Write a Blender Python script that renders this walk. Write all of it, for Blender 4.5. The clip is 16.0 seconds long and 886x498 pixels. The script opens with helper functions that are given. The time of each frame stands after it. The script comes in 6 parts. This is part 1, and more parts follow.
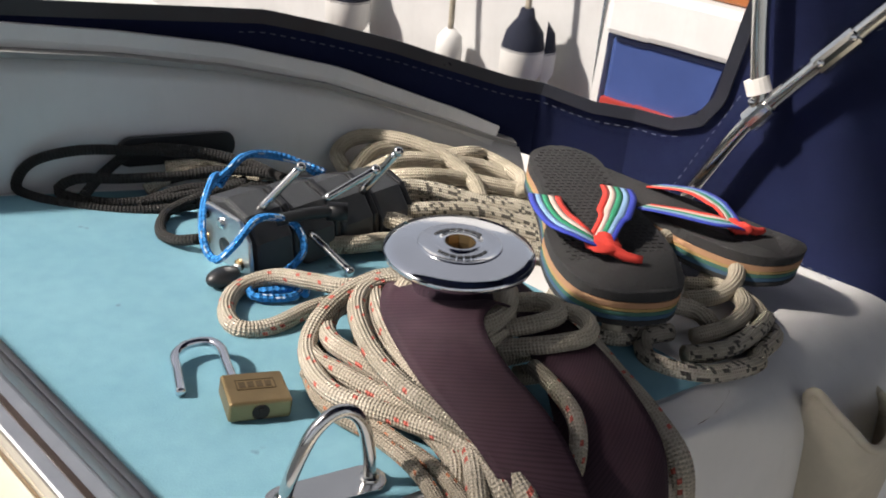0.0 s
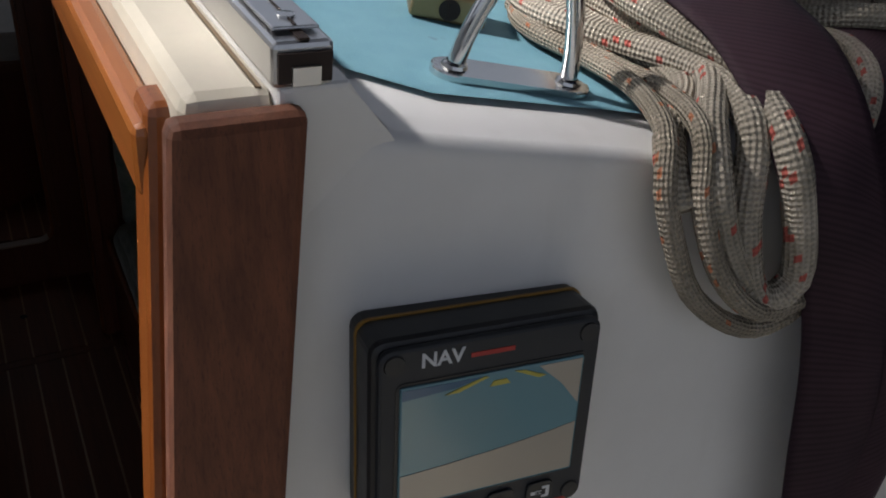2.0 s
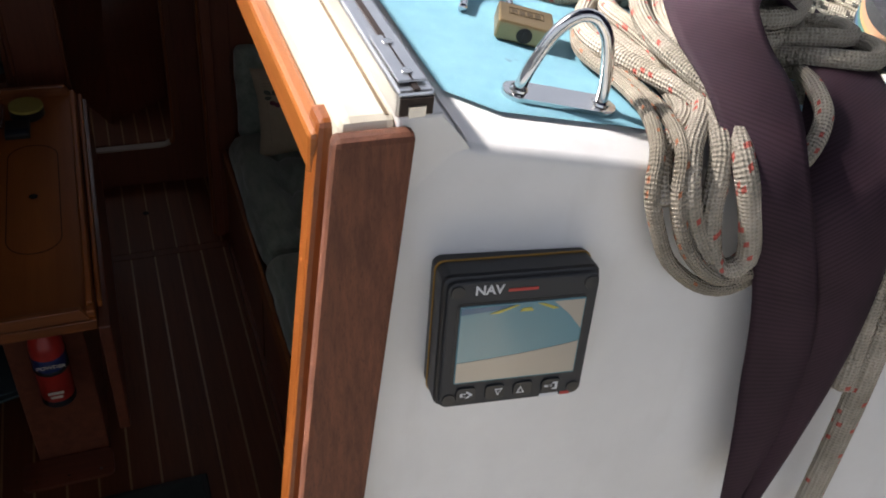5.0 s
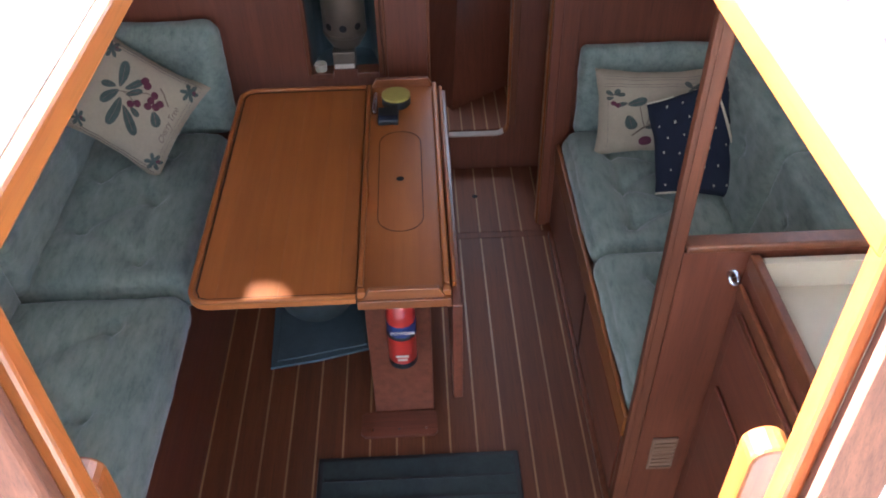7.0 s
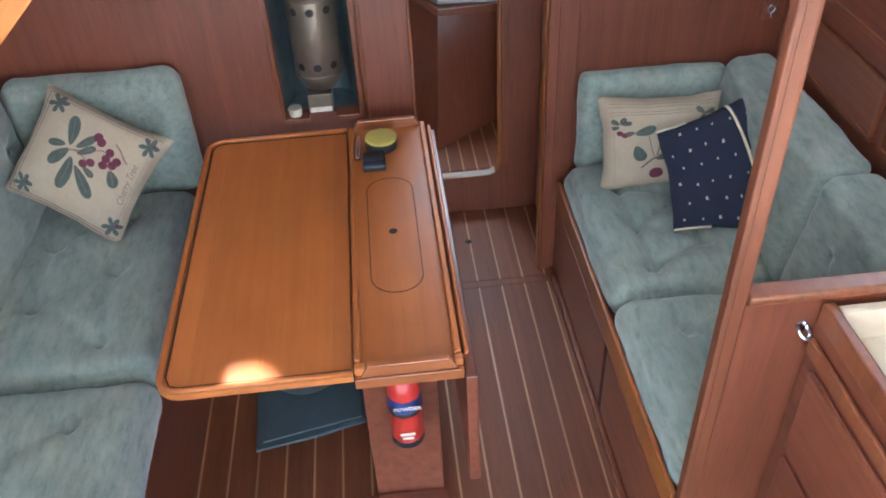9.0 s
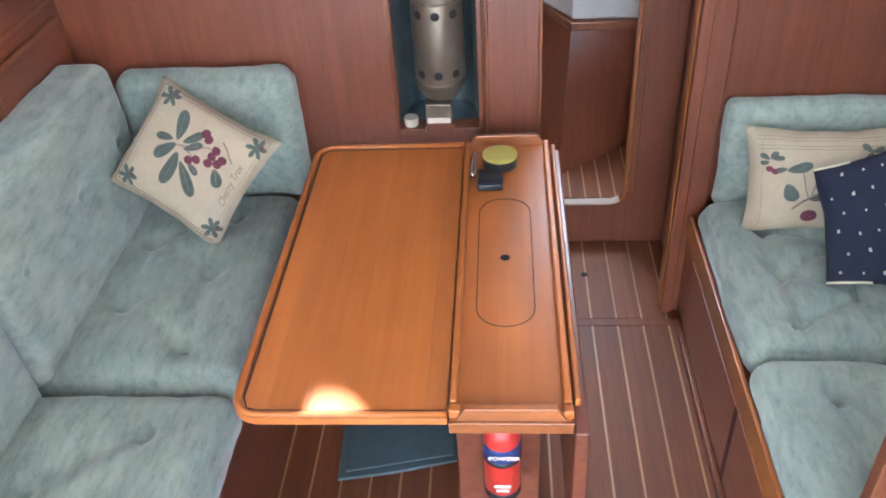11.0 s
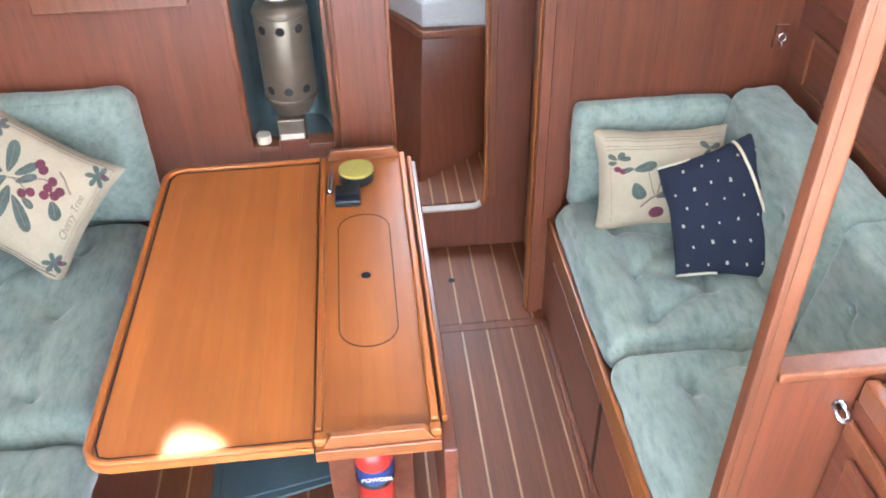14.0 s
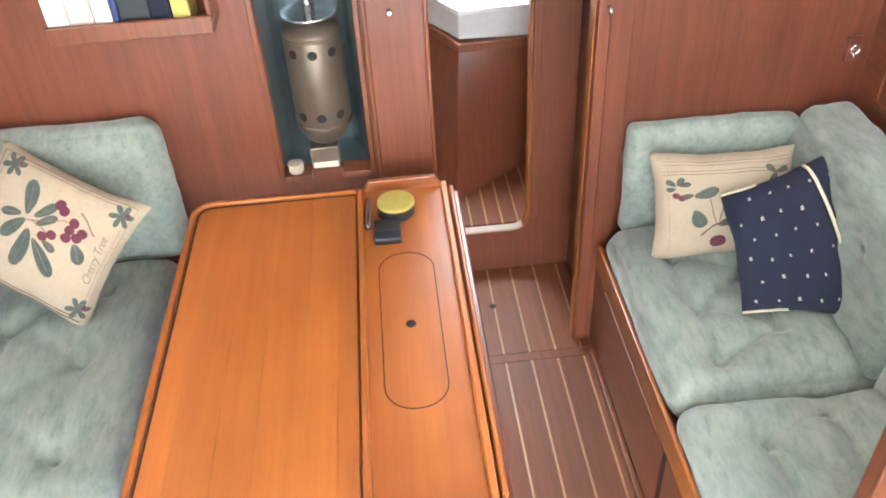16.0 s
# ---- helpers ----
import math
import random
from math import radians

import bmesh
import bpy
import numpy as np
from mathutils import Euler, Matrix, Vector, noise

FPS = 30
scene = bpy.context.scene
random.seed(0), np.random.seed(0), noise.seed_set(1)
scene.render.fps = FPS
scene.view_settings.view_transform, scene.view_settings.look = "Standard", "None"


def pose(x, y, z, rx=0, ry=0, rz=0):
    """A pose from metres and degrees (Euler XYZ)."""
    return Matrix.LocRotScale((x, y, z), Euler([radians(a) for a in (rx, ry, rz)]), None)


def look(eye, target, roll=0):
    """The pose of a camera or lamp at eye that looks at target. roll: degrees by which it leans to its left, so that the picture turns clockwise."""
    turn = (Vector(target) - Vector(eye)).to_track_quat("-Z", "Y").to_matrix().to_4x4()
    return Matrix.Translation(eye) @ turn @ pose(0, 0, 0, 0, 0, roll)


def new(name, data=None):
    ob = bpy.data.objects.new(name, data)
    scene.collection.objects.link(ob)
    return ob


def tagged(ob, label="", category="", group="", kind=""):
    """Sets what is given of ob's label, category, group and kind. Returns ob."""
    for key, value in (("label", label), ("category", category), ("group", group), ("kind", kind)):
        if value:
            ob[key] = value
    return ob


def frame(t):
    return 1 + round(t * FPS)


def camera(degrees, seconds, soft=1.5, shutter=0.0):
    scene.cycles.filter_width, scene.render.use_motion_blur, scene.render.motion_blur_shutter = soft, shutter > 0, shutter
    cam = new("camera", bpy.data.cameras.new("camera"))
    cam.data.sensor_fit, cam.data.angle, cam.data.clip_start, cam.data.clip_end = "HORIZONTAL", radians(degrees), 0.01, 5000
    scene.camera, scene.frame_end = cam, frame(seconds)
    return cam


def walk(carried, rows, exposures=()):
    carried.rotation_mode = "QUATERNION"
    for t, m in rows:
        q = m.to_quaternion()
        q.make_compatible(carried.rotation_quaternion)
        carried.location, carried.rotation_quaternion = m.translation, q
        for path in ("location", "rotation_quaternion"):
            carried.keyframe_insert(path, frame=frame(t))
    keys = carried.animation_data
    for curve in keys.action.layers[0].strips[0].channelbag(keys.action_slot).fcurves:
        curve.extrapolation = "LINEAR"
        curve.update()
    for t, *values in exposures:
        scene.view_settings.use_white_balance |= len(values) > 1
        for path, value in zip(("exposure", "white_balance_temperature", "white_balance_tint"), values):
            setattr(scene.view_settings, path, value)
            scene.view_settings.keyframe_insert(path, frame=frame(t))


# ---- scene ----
cam = camera(56.3, 16.0, soft=1.9)
PATH = [
    (0, (-0.036, 0.048, 1.338), (1.313, 1.173, 0.382), 5.5),
    (0.5, (-0.035, 0.049, 1.327), (1.326, 1.163, 0.375), 5.5),
    (1, (-0.05, 0.039, 1.273), (1.223, 1.3, 0.383), 3.9),
    (1.5, (-0.024, 0.03, 1.173), (1.047, 1.414, 0.205), 7.0),
    (2, (-0.006, 0.029, 1.106), (0.899, 1.429, 0.001), 7.6),
    (2.5, (-0.001, 0.047, 1.045), (0.953, 1.446, -0.02), 8.6),
    (3, (0.012, 0.069, 1.034), (0.974, 1.431, -0.07), 7.3),
    (5.5, (-0.109, -0.129, 1.282), (0.349, 1.306, -0.034), 6.0),
    (6, (-0.166, -0.147, 1.312), (-0.025, 1.339, -0.019), 0.4),
    (6.5, (-0.204, -0.136, 1.316), (-0.129, 1.373, 0.005), 1.0),
    (7, (-0.244, -0.068, 1.299), (-0.205, 1.418, -0.039), -1.3),
    (7.5, (-0.288, 0.014, 1.266), (-0.259, 1.534, -0.034), -4.6),
    (8, (-0.3, 0.065, 1.245), (-0.175, 1.616, -0.012), -3.1),
    (10.5, (-0.308, 0.367, 1.017), (-0.367, 1.891, -0.277), -3.9),
    (11, (-0.313, 0.376, 1.018), (-0.467, 1.956, -0.198), -4.1),
    (11.5, (-0.319, 0.375, 1.02), (-0.567, 1.977, -0.151), -4.3),
    (12, (-0.324, 0.372, 1.024), (-0.625, 1.973, -0.137), -5.0),
    (12.5, (-0.324, 0.38, 1.032), (-0.599, 1.982, -0.134), -4.7),
    (13, (-0.323, 0.381, 1.039), (-0.572, 1.986, -0.127), -4.5),
    (13.5, (-0.299, 0.399, 1.049), (-0.354, 1.997, -0.152), -2.8),
    (14, (-0.269, 0.414, 1.036), (-0.127, 1.988, -0.19), -1.4),
    (14.5, (-0.264, 0.428, 1.037), (0.008, 1.98, -0.193), -0.8),
    (15, (-0.269, 0.492, 1.044), (0.008, 2.035, -0.197), -1.1),
    (15.5, (-0.285, 0.551, 1.057), (-0.142, 2.113, -0.185), -2.7),
    (16, (-0.311, 0.626, 1.04), (-0.225, 2.189, -0.204), -3.4),
]
walk(cam, [(t, look(eye, target, roll)) for t, eye, target, roll in PATH],
     [(0, 0.35, 6550, 15), (1.0, 0.3, 6500, 14), (1.5, -0.1, 6300, 14), (2.0, -0.15, 6100, 15), (2.5, 1.05, 6100, 16), (3.2, 1.4, 6200, 16), (5.0, 1.05, 6200, 16), (5.6, 0.95, 6000, 18), (6.0, 2.65, 5650, 19), (6.2, 3.0, 5550, 19), (6.5, 3.8, 5500, 17), (7.0, 4.4, 5350, 14), (8.2, 5.1, 5250, 9), (10.3, 5.67, 5850, 12), (11.0, 5.95, 5500, 9), (12.0, 6.92, 5150, 4), (13.0, 6.93, 5150, 3), (14.0, 6.4, 5450, 7), (14.6, 6.15, 5650, 7), (15.5, 6.47, 5650, 7), (16.0, 6.5, 6200, 11)])

# ---- world, sun, daylight ----
SUN_WAY = Vector((-0.6, 0.45, 0.66)).normalized()
world = bpy.data.worlds.new("sky")
scene.world = world
world.use_nodes = True
wn = world.node_tree.nodes
sky = wn.new("ShaderNodeTexSky")
sky.sky_type, sky.sun_disc = "NISHITA", False
sky.sun_elevation = math.asin(SUN_WAY.z)
sky.sun_rotation = math.atan2(SUN_WAY.x, SUN_WAY.y)
wn["Background"].inputs["Strength"].default_value = 0.072
haze = wn.new("ShaderNodeMix")
haze.data_type = "RGBA"
haze.inputs[0].default_value = 0.55
haze.inputs[7].default_value = (7.0, 6.9, 6.6, 1)
world.node_tree.links.new(sky.outputs["Color"], haze.inputs[6])
world.node_tree.links.new(haze.outputs[2], wn["Background"].inputs["Color"])
sun_data = bpy.data.lights.new("sun", "SUN")
sun_data.energy, sun_data.angle, sun_data.color = 5.0, radians(3.2), (1.0, 0.94, 0.84)
sun_ob = new("sun", sun_data)
sun_ob.matrix_world = look(SUN_WAY * 20, (0, 0, 0))


# area lamp with no opening modelled behind it
def area_fill(name, eye, target, w, h, watts, color=(0.92, 0.96, 1.0)):
    d = bpy.data.lights.new(name, "AREA")
    d.shape, d.size, d.size_y, d.energy, d.color = "RECTANGLE", w, h, watts, color
    ob = new(name, d)
    ob.matrix_world = look(eye, target)
    return ob


# ---- helpers ----
def origin_of(ob):
    v = Vector((0, 0, 0))
    while ob:
        v += ob.location
        ob = ob.parent
    return v


def thing(name, at, label, category, group=""):
    ob = new(name)
    ob.location = at
    ob.empty_display_size = 0.05
    return tagged(ob, label, category, group)


def part(name, bm, material, parent=None, label="", smooth=False):
    """Links a bmesh, given in world places, as one mesh object under its parent."""
    me = bpy.data.meshes.new(name)
    if parent:
        bmesh.ops.translate(bm, verts=bm.verts, vec=-origin_of(parent))
    bmesh.ops.recalc_face_normals(bm, faces=bm.faces)
    if smooth:
        for f in bm.faces:
            f.smooth = True
    bm.to_mesh(me)
    bm.free()
    me.materials.append(material)
    ob = new(name, me)
    if parent:
        ob.parent = parent
    if label:
        ob["label"] = label
    return ob


def fixed(name, bm, material, label="", category="", smooth=False):
    ob = part(name, bm, material, None, "", smooth)
    return tagged(ob, label or name.replace("_", " "), category or "structure", "", "structure")


def box(x0, y0, z0, x1, y1, z1, bevel=0.0, seg=2, bm=None):
    own = bm or bmesh.new()
    r = bmesh.ops.create_cube(own, size=1.0)
    vs = r["verts"]
    m = Matrix.Translation(((x0 + x1) / 2, (y0 + y1) / 2, (z0 + z1) / 2)) @ Matrix.Diagonal((abs(x1 - x0), abs(y1 - y0), abs(z1 - z0), 1))
    bmesh.ops.transform(own, matrix=m, verts=vs)
    if bevel > 0:
        es = list({e for v in vs for e in v.link_edges})
        bmesh.ops.bevel(own, geom=es, offset=bevel, segments=seg, profile=0.5, affect="EDGES")
    return own


def prism(outline, z0, z1, bevel=0.0, bm=None, m=None):
    """A plate with the outline (x, y) between two heights; m turns it into place."""
    own = bm or bmesh.new()
    low = [own.verts.new((x, y, z0)) for x, y in outline]
    high = [own.verts.new((x, y, z1)) for x, y in outline]
    n = len(outline)
    faces = [own.faces.new(low[::-1]), own.faces.new(high)]
    for i in range(n):
        faces.append(own.faces.new((low[i], low[(i + 1) % n], high[(i + 1) % n], high[i])))
    if bevel > 0:
        es = [e for e in faces[0].edges] + [e for e in faces[1].edges]
        bmesh.ops.bevel(own, geom=es, offset=bevel, segments=2, profile=0.5, affect="EDGES")
    if m is not None:
        bmesh.ops.transform(own, matrix=m, verts=own.verts)
    return own


def rounded(x0, y0, x1, y1, r, n=6, corners=(1, 1, 1, 1)):
    """Outline of a rectangle with rounded corners: near left, near right, far right, far left."""
    out = []
    for (cx, cy, a0, on) in ((x0 + r, y0 + r, 180, corners[0]), (x1 - r, y0 + r, 270, corners[1]), (x1 - r, y1 - r, 0, corners[2]), (x0 + r, y1 - r, 90, corners[3])):
        if on:
            out += [(cx + r * math.cos(radians(a0 + 90 * i / n)), cy + r * math.sin(radians(a0 + 90 * i / n))) for i in range(n + 1)]
        else:
            sx, sy = (-1 if cx < (x0 + x1) / 2 else 1), (-1 if cy < (y0 + y1) / 2 else 1)
            out.append((cx + sx * r, cy + sy * r))
    return out


def catmull(pts, step=0.008):
    pts = [Vector(p) for p in pts]
    out = []
    for i in range(len(pts) - 1):
        p0, p1, p2, p3 = pts[max(i - 1, 0)], pts[i], pts[i + 1], pts[min(i + 2, len(pts) - 1)]
        n = max(2, int((p2 - p1).length / step))
        for k in range(n):
            t = k / n
            out.append(0.5 * ((2 * p1) + (p2 - p0) * t + (2 * p0 - 5 * p1 + 4 * p2 - p3) * t * t + (3 * p1 - p0 - 3 * p2 + p3) * t ** 3))
    out.append(pts[-1])
    return out


def sweep(path, profile, bm=None, closed=True, cap=True, up=Vector((0, 0, 1)), scale=None):
    """Sweeps a profile (a, b) along a path; UV: u round the profile, v metres along it."""
    own = bm or bmesh.new()
    uv = own.loops.layers.uv.verify()
    rings, length, lens = [], 0.0, []
    n = len(profile)
    side = None
    for i, p in enumerate(path):
        d = (path[min(i + 1, len(path) - 1)] - path[max(i - 1, 0)])
        d = d.normalized() if d.length > 1e-9 else Vector((0, 1, 0))
        if side is None:
            ref = up if abs(d.dot(up)) < 0.95 else Vector((1, 0, 0))
            side = d.cross(ref).normalized()
        else:
            side = (side - d * side.dot(d)).normalized()
        other = side.cross(d).normalized()
        if i:
            length += (p - path[i - 1]).length
        lens.append(length)
        k = scale(i / max(1, len(path) - 1)) if scale else 1.0
        rings.append([own.verts.new(p + side * a * k + other * b * k) for a, b in profile])
    m = n if closed else n - 1
    for i in range(len(rings) - 1):
        for j in range(m):
            f = own.faces.new((rings[i][j], rings[i][(j + 1) % n], rings[i + 1][(j + 1) % n], rings[i + 1][j]))
            for loop, (u, v) in zip(f.loops, ((j / m, lens[i]), ((j + 1) / m, lens[i]), ((j + 1) / m, lens[i + 1]), (j / m, lens[i + 1]))):
                loop[uv].uv = (u, v)
    if closed and cap:
        own.faces.new(rings[0][::-1])
        own.faces.new(rings[-1])
    return own


def ring(r, n=10):
    return [(r * math.cos(2 * math.pi * i / n), r * math.sin(2 * math.pi * i / n)) for i in range(n)]


def tube(pts, r, n=10, bm=None, step=0.008, smooth_path=True, scale=None):
    return sweep(catmull(pts, step) if smooth_path else [Vector(p) for p in pts], ring(r, n), bm, scale=scale)


def lathe(profile, at, axis_m=None, n=40, bm=None):
    """Turns a profile (radius, height) about an upright axis at a place."""
    own = bm or bmesh.new()
    rows = []
    made = []
    for r, z in profile:
        if r < 1e-6:
            rows.append([own.verts.new((0, 0, z))] * n)
            made.append(rows[-1][0])
        else:
            rows.append([own.verts.new((r * math.cos(2 * math.pi * i / n), r * math.sin(2 * math.pi * i / n), z)) for i in range(n)])
            made += rows[-1]
    for a, b in zip(rows, rows[1:]):
        for i in range(n):
            q = []
            for v in (a[i], a[(i + 1) % n], b[(i + 1) % n], b[i]):
                if v not in q:
                    q.append(v)
            if len(q) > 2:
                own.faces.new(q)
    m = Matrix.Translation(at) @ (axis_m or Matrix())
    bmesh.ops.transform(own, matrix=m, verts=made)
    return own


def grid_mesh(fn, nu, nv, bm=None):
    own = bm or bmesh.new()
    uv = own.loops.layers.uv.verify()
    vs = [[own.verts.new(fn(i / nu, j / nv)) for j in range(nv + 1)] for i in range(nu + 1)]
    for i in range(nu):
        for j in range(nv):
            f = own.faces.new((vs[i][j], vs[i + 1][j], vs[i + 1][j + 1], vs[i][j + 1]))
            for loop, (a, b) in zip(f.loops, ((i, j), (i + 1, j), (i + 1, j + 1), (i, j + 1))):
                loop[uv].uv = (a / nu, b / nv)
    return own


def solid(ob, thick, offset=-1.0):
    mod = ob.modifiers.new("thickness", "SOLIDIFY")
    mod.thickness, mod.offset = thick, offset
    return ob


# ---- materials ----
def mat(name, build):
    m = bpy.data.materials.new(name)
    m.use_nodes = True
    nt = m.node_tree
    b = nt.nodes["Principled BSDF"]
    build(nt, nt.nodes, nt.links, b)
    return m


def coords(nt, kind="Object", scale=(1, 1, 1), rot=(0, 0, 0)):
    tc = nt.nodes.new("ShaderNodeTexCoord")
    mp = nt.nodes.new("ShaderNodeMapping")
    mp.inputs["Scale"].default_value = scale
    mp.inputs["Rotation"].default_value = [radians(a) for a in rot]
    nt.links.new(tc.outputs[kind], mp.inputs["Vector"])
    return mp.outputs["Vector"]


def noise_of(nt, vec, scale, detail=4, rough=0.55):
    n = nt.nodes.new("ShaderNodeTexNoise")
    n.inputs["Scale"].default_value, n.inputs["Detail"].default_value, n.inputs["Roughness"].default_value = scale, detail, rough
    nt.links.new(vec, n.inputs["Vector"])
    return n.outputs["Fac"]


def ramp(nt, fac, stops):
    r = nt.nodes.new("ShaderNodeValToRGB")
    el = r.color_ramp.elements
    while len(el) < len(stops):
        el.new(0.5)
    for e, (p, c) in zip(el, stops):
        e.position, e.color = p, (*c, 1)
    nt.links.new(fac, r.inputs["Fac"])
    return r.outputs["Color"]


def mix(nt, fac, a, b, mode="MIX"):
    m = nt.nodes.new("ShaderNodeMix")
    m.data_type, m.blend_type = "RGBA", mode
    for key, value in ((0, fac), (6, a), (7, b)):
        if isinstance(value, (int, float)):
            m.inputs[key].default_value = value
        elif isinstance(value, tuple):
            m.inputs[key].default_value = (*value, 1)
        else:
            nt.links.new(value, m.inputs[key])
    return m.outputs[2]


def math_node(nt, op, a, b=0.0):
    m = nt.nodes.new("ShaderNodeMath")
    m.operation = op
    for i, v in enumerate((a, b)):
        if isinstance(v, (int, float)):
            m.inputs[i].default_value = v
        else:
            nt.links.new(v, m.inputs[i])
    return m.outputs[0]


def bump(nt, b, height, strength=0.3, dist=0.002):
    n = nt.nodes.new("ShaderNodeBump")
    n.inputs["Strength"].default_value, n.inputs["Distance"].default_value = strength, dist
    nt.links.new(height, n.inputs["Height"])
    nt.links.new(n.outputs["Normal"], b.inputs["Normal"])


def rough_from(nt, b, fac, lo, hi):
    r = nt.nodes.new("ShaderNodeMapRange")
    r.inputs["To Min"].default_value, r.inputs["To Max"].default_value = lo, hi
    nt.links.new(fac, r.inputs["Value"])
    nt.links.new(r.outputs["Result"], b.inputs["Roughness"])


def plain(name, c, rough=0.5, metal=0.0, vary=0.12, scale=30, bumps=0.0, coat=0.0):
    def go(nt, n, l, b):
        v = coords(nt)
        big, fine = noise_of(nt, v, scale * 0.15, 3), noise_of(nt, v, scale, 5)
        c1 = tuple(max(0, x * (1 - vary)) for x in c)
        c2 = tuple(min(1, x * (1 + vary)) for x in c)
        l.new(mix(nt, 0.5, ramp(nt, big, [(0.3, c1), (0.7, c2)]), ramp(nt, fine, [(0.3, c1), (0.7, c2)])), b.inputs["Base Color"])
        b.inputs["Metallic"].default_value = metal
        b.inputs["Coat Weight"].default_value = coat
        rough_from(nt, b, fine, max(0.02, rough - 0.08), min(1, rough + 0.08))
        if bumps:
            bump(nt, b, fine, bumps, 0.001)
    return mat(name, go)


def wood(name, dark, light, axis="y", gloss=0.35, coat=0.3, spread=0.25, fine=1.0, pore=0.5):
    """Straight-grained timber, its grain along the axis."""
    st = {"x": (1.0, 26, 26), "y": (26, 1.0, 26), "z": (26, 26, 1.0)}[axis]
    st = tuple(a * fine for a in st)
    def go(nt, n, l, b):
        v = coords(nt, scale=st)
        grain = noise_of(nt, v, 1.6, 6, 0.6)
        pores = noise_of(nt, coords(nt, scale=tuple(a * 4.5 for a in st)), 2.2, 3, 0.7)
        broad = noise_of(nt, coords(nt), 2.3, 2)
        base = ramp(nt, grain, [(0.5 - spread, dark), (0.5 + spread, light)])
        base = mix(nt, ramp(nt, pores, [(0.52, (0, 0, 0)), (0.72, (pore, pore, pore))]), base, tuple(c * 0.45 for c in dark))
        tone = ramp(nt, broad, [(0.3, (0.82, 0.8, 0.78)), (0.7, (1.12, 1.1, 1.08))])
        info = n.new("ShaderNodeObjectInfo")
        each = ramp(nt, info.outputs["Random"], [(0, (0.9, 0.89, 0.88)), (1, (1.08, 1.07, 1.06))])
        l.new(mix(nt, 1.0, mix(nt, 1.0, base, tone, "MULTIPLY"), each, "MULTIPLY"), b.inputs["Base Color"])
        rough_from(nt, b, broad, gloss - 0.08, gloss + 0.12)
        b.inputs["Coat Weight"].default_value = coat
        b.inputs["Coat Roughness"].default_value = 0.25
        bump(nt, b, pores, 0.12, 0.0008)
    return mat(name, go)


TEAK_D, TEAK_L = (0.1, 0.027, 0.014), (0.19, 0.06, 0.03)
M_BULKHEAD = wood("bulkhead_mahogany", (0.108, 0.03, 0.014), (0.178, 0.054, 0.025), "z", 0.4, 0.12)
M_PANEL_X = wood("mahogany_across", TEAK_D, TEAK_L, "x", 0.35, 0.25)
M_PANEL_Y = wood("mahogany_along", TEAK_D, TEAK_L, "y", 0.35, 0.25)
M_TRIM = wood("trim_mahogany", (0.112, 0.033, 0.0125), (0.2, 0.068, 0.027), "z", 0.34, 0.2)
M_PILLAR = wood("pillar_mahogany", (0.098, 0.028, 0.0105), (0.162, 0.049, 0.018), "z", 0.52, 0.0)
M_TABLE = wood("table_teak", (0.29, 0.082, 0.0145), (0.425, 0.138, 0.025), "y", 0.42, 0.06, 0.42, 0.8, 0.16)
M_TABLE_X = wood("table_teak_across", (0.22, 0.066, 0.019), (0.34, 0.115, 0.034), "x", 0.3, 0.4)
M_SOLE = wood("sole_teak", (0.112, 0.032, 0.0105), (0.178, 0.055, 0.0185), "y", 0.55, 0.0)
M_STRIP = wood("sole_holly", (0.29, 0.165, 0.072), (0.39, 0.235, 0.108), "y", 0.4, 0.2)
M_POST = wood("weathered_teak", (0.07, 0.025, 0.013), (0.225, 0.082, 0.04), "z", 0.75, 0.0, 0.3, 4.5)
M_VARNISH = wood("varnished_teak", (0.18, 0.048, 0.009), (0.3, 0.094, 0.017), "z", 0.34, 0.3)
M_VARNISH_Y = wood("varnished_teak_along", (0.22, 0.064, 0.011), (0.35, 0.118, 0.022), "y", 0.34, 0.3)


def make_velour(nt, n, l, b):
    v = coords(nt)
    sway = noise_of(nt, v, 5, 3)
    brushed = noise_of(nt, coords(nt, scale=(1.5, 0.55, 1.5)), 17, 8, 0.74)
    strokes = noise_of(nt, coords(nt, scale=(2.6, 0.7, 2.2), rot=(0, 0, 24)), 21, 6, 0.78)
    fine = noise_of(nt, v, 420, 2)
    nap = math_node(nt, "ADD", math_node(nt, "MULTIPLY", brushed, 0.55), math_node(nt, "MULTIPLY", strokes, 0.45))
    base = ramp(nt, nap, [(0.38, (0.138, 0.168, 0.142)), (0.49, (0.204, 0.236, 0.197)), (0.6, (0.252, 0.282, 0.236))])
    l.new(mix(nt, 1.0, base, ramp(nt, sway, [(0.35, (0.86, 0.88, 0.89)), (0.65, (1.06, 1.05, 1.03))]), "MULTIPLY"), b.inputs["Base Color"])
    b.inputs["Roughness"].default_value = 0.95
    b.inputs["Sheen Weight"].default_value = 0.4
    b.inputs["Sheen Roughness"].default_value = 0.4
    bump(nt, b, math_node(nt, "ADD", fine, math_node(nt, "MULTIPLY", nap, 2.0)), 0.25, 0.002)


M_VELOUR = mat("blue_velour", make_velour)


def make_gel(name, c, grime=0.25):
    def go(nt, n, l, b):
        v = coords(nt)
        dirt, fine = noise_of(nt, v, 5, 6, 0.65), noise_of(nt, v, 90, 3)
        streak = noise_of(nt, coords(nt, scale=(30, 30, 2.5)), 1.5, 4)
        base = ramp(nt, dirt, [(0.3, tuple(x * (1 - grime) for x in c)), (0.62, c)])
        l.new(mix(nt, ramp(nt, streak, [(0.55, (0, 0, 0)), (0.8, (grime, grime, grime))]), base, (0.42, 0.4, 0.35)), b.inputs["Base Color"])
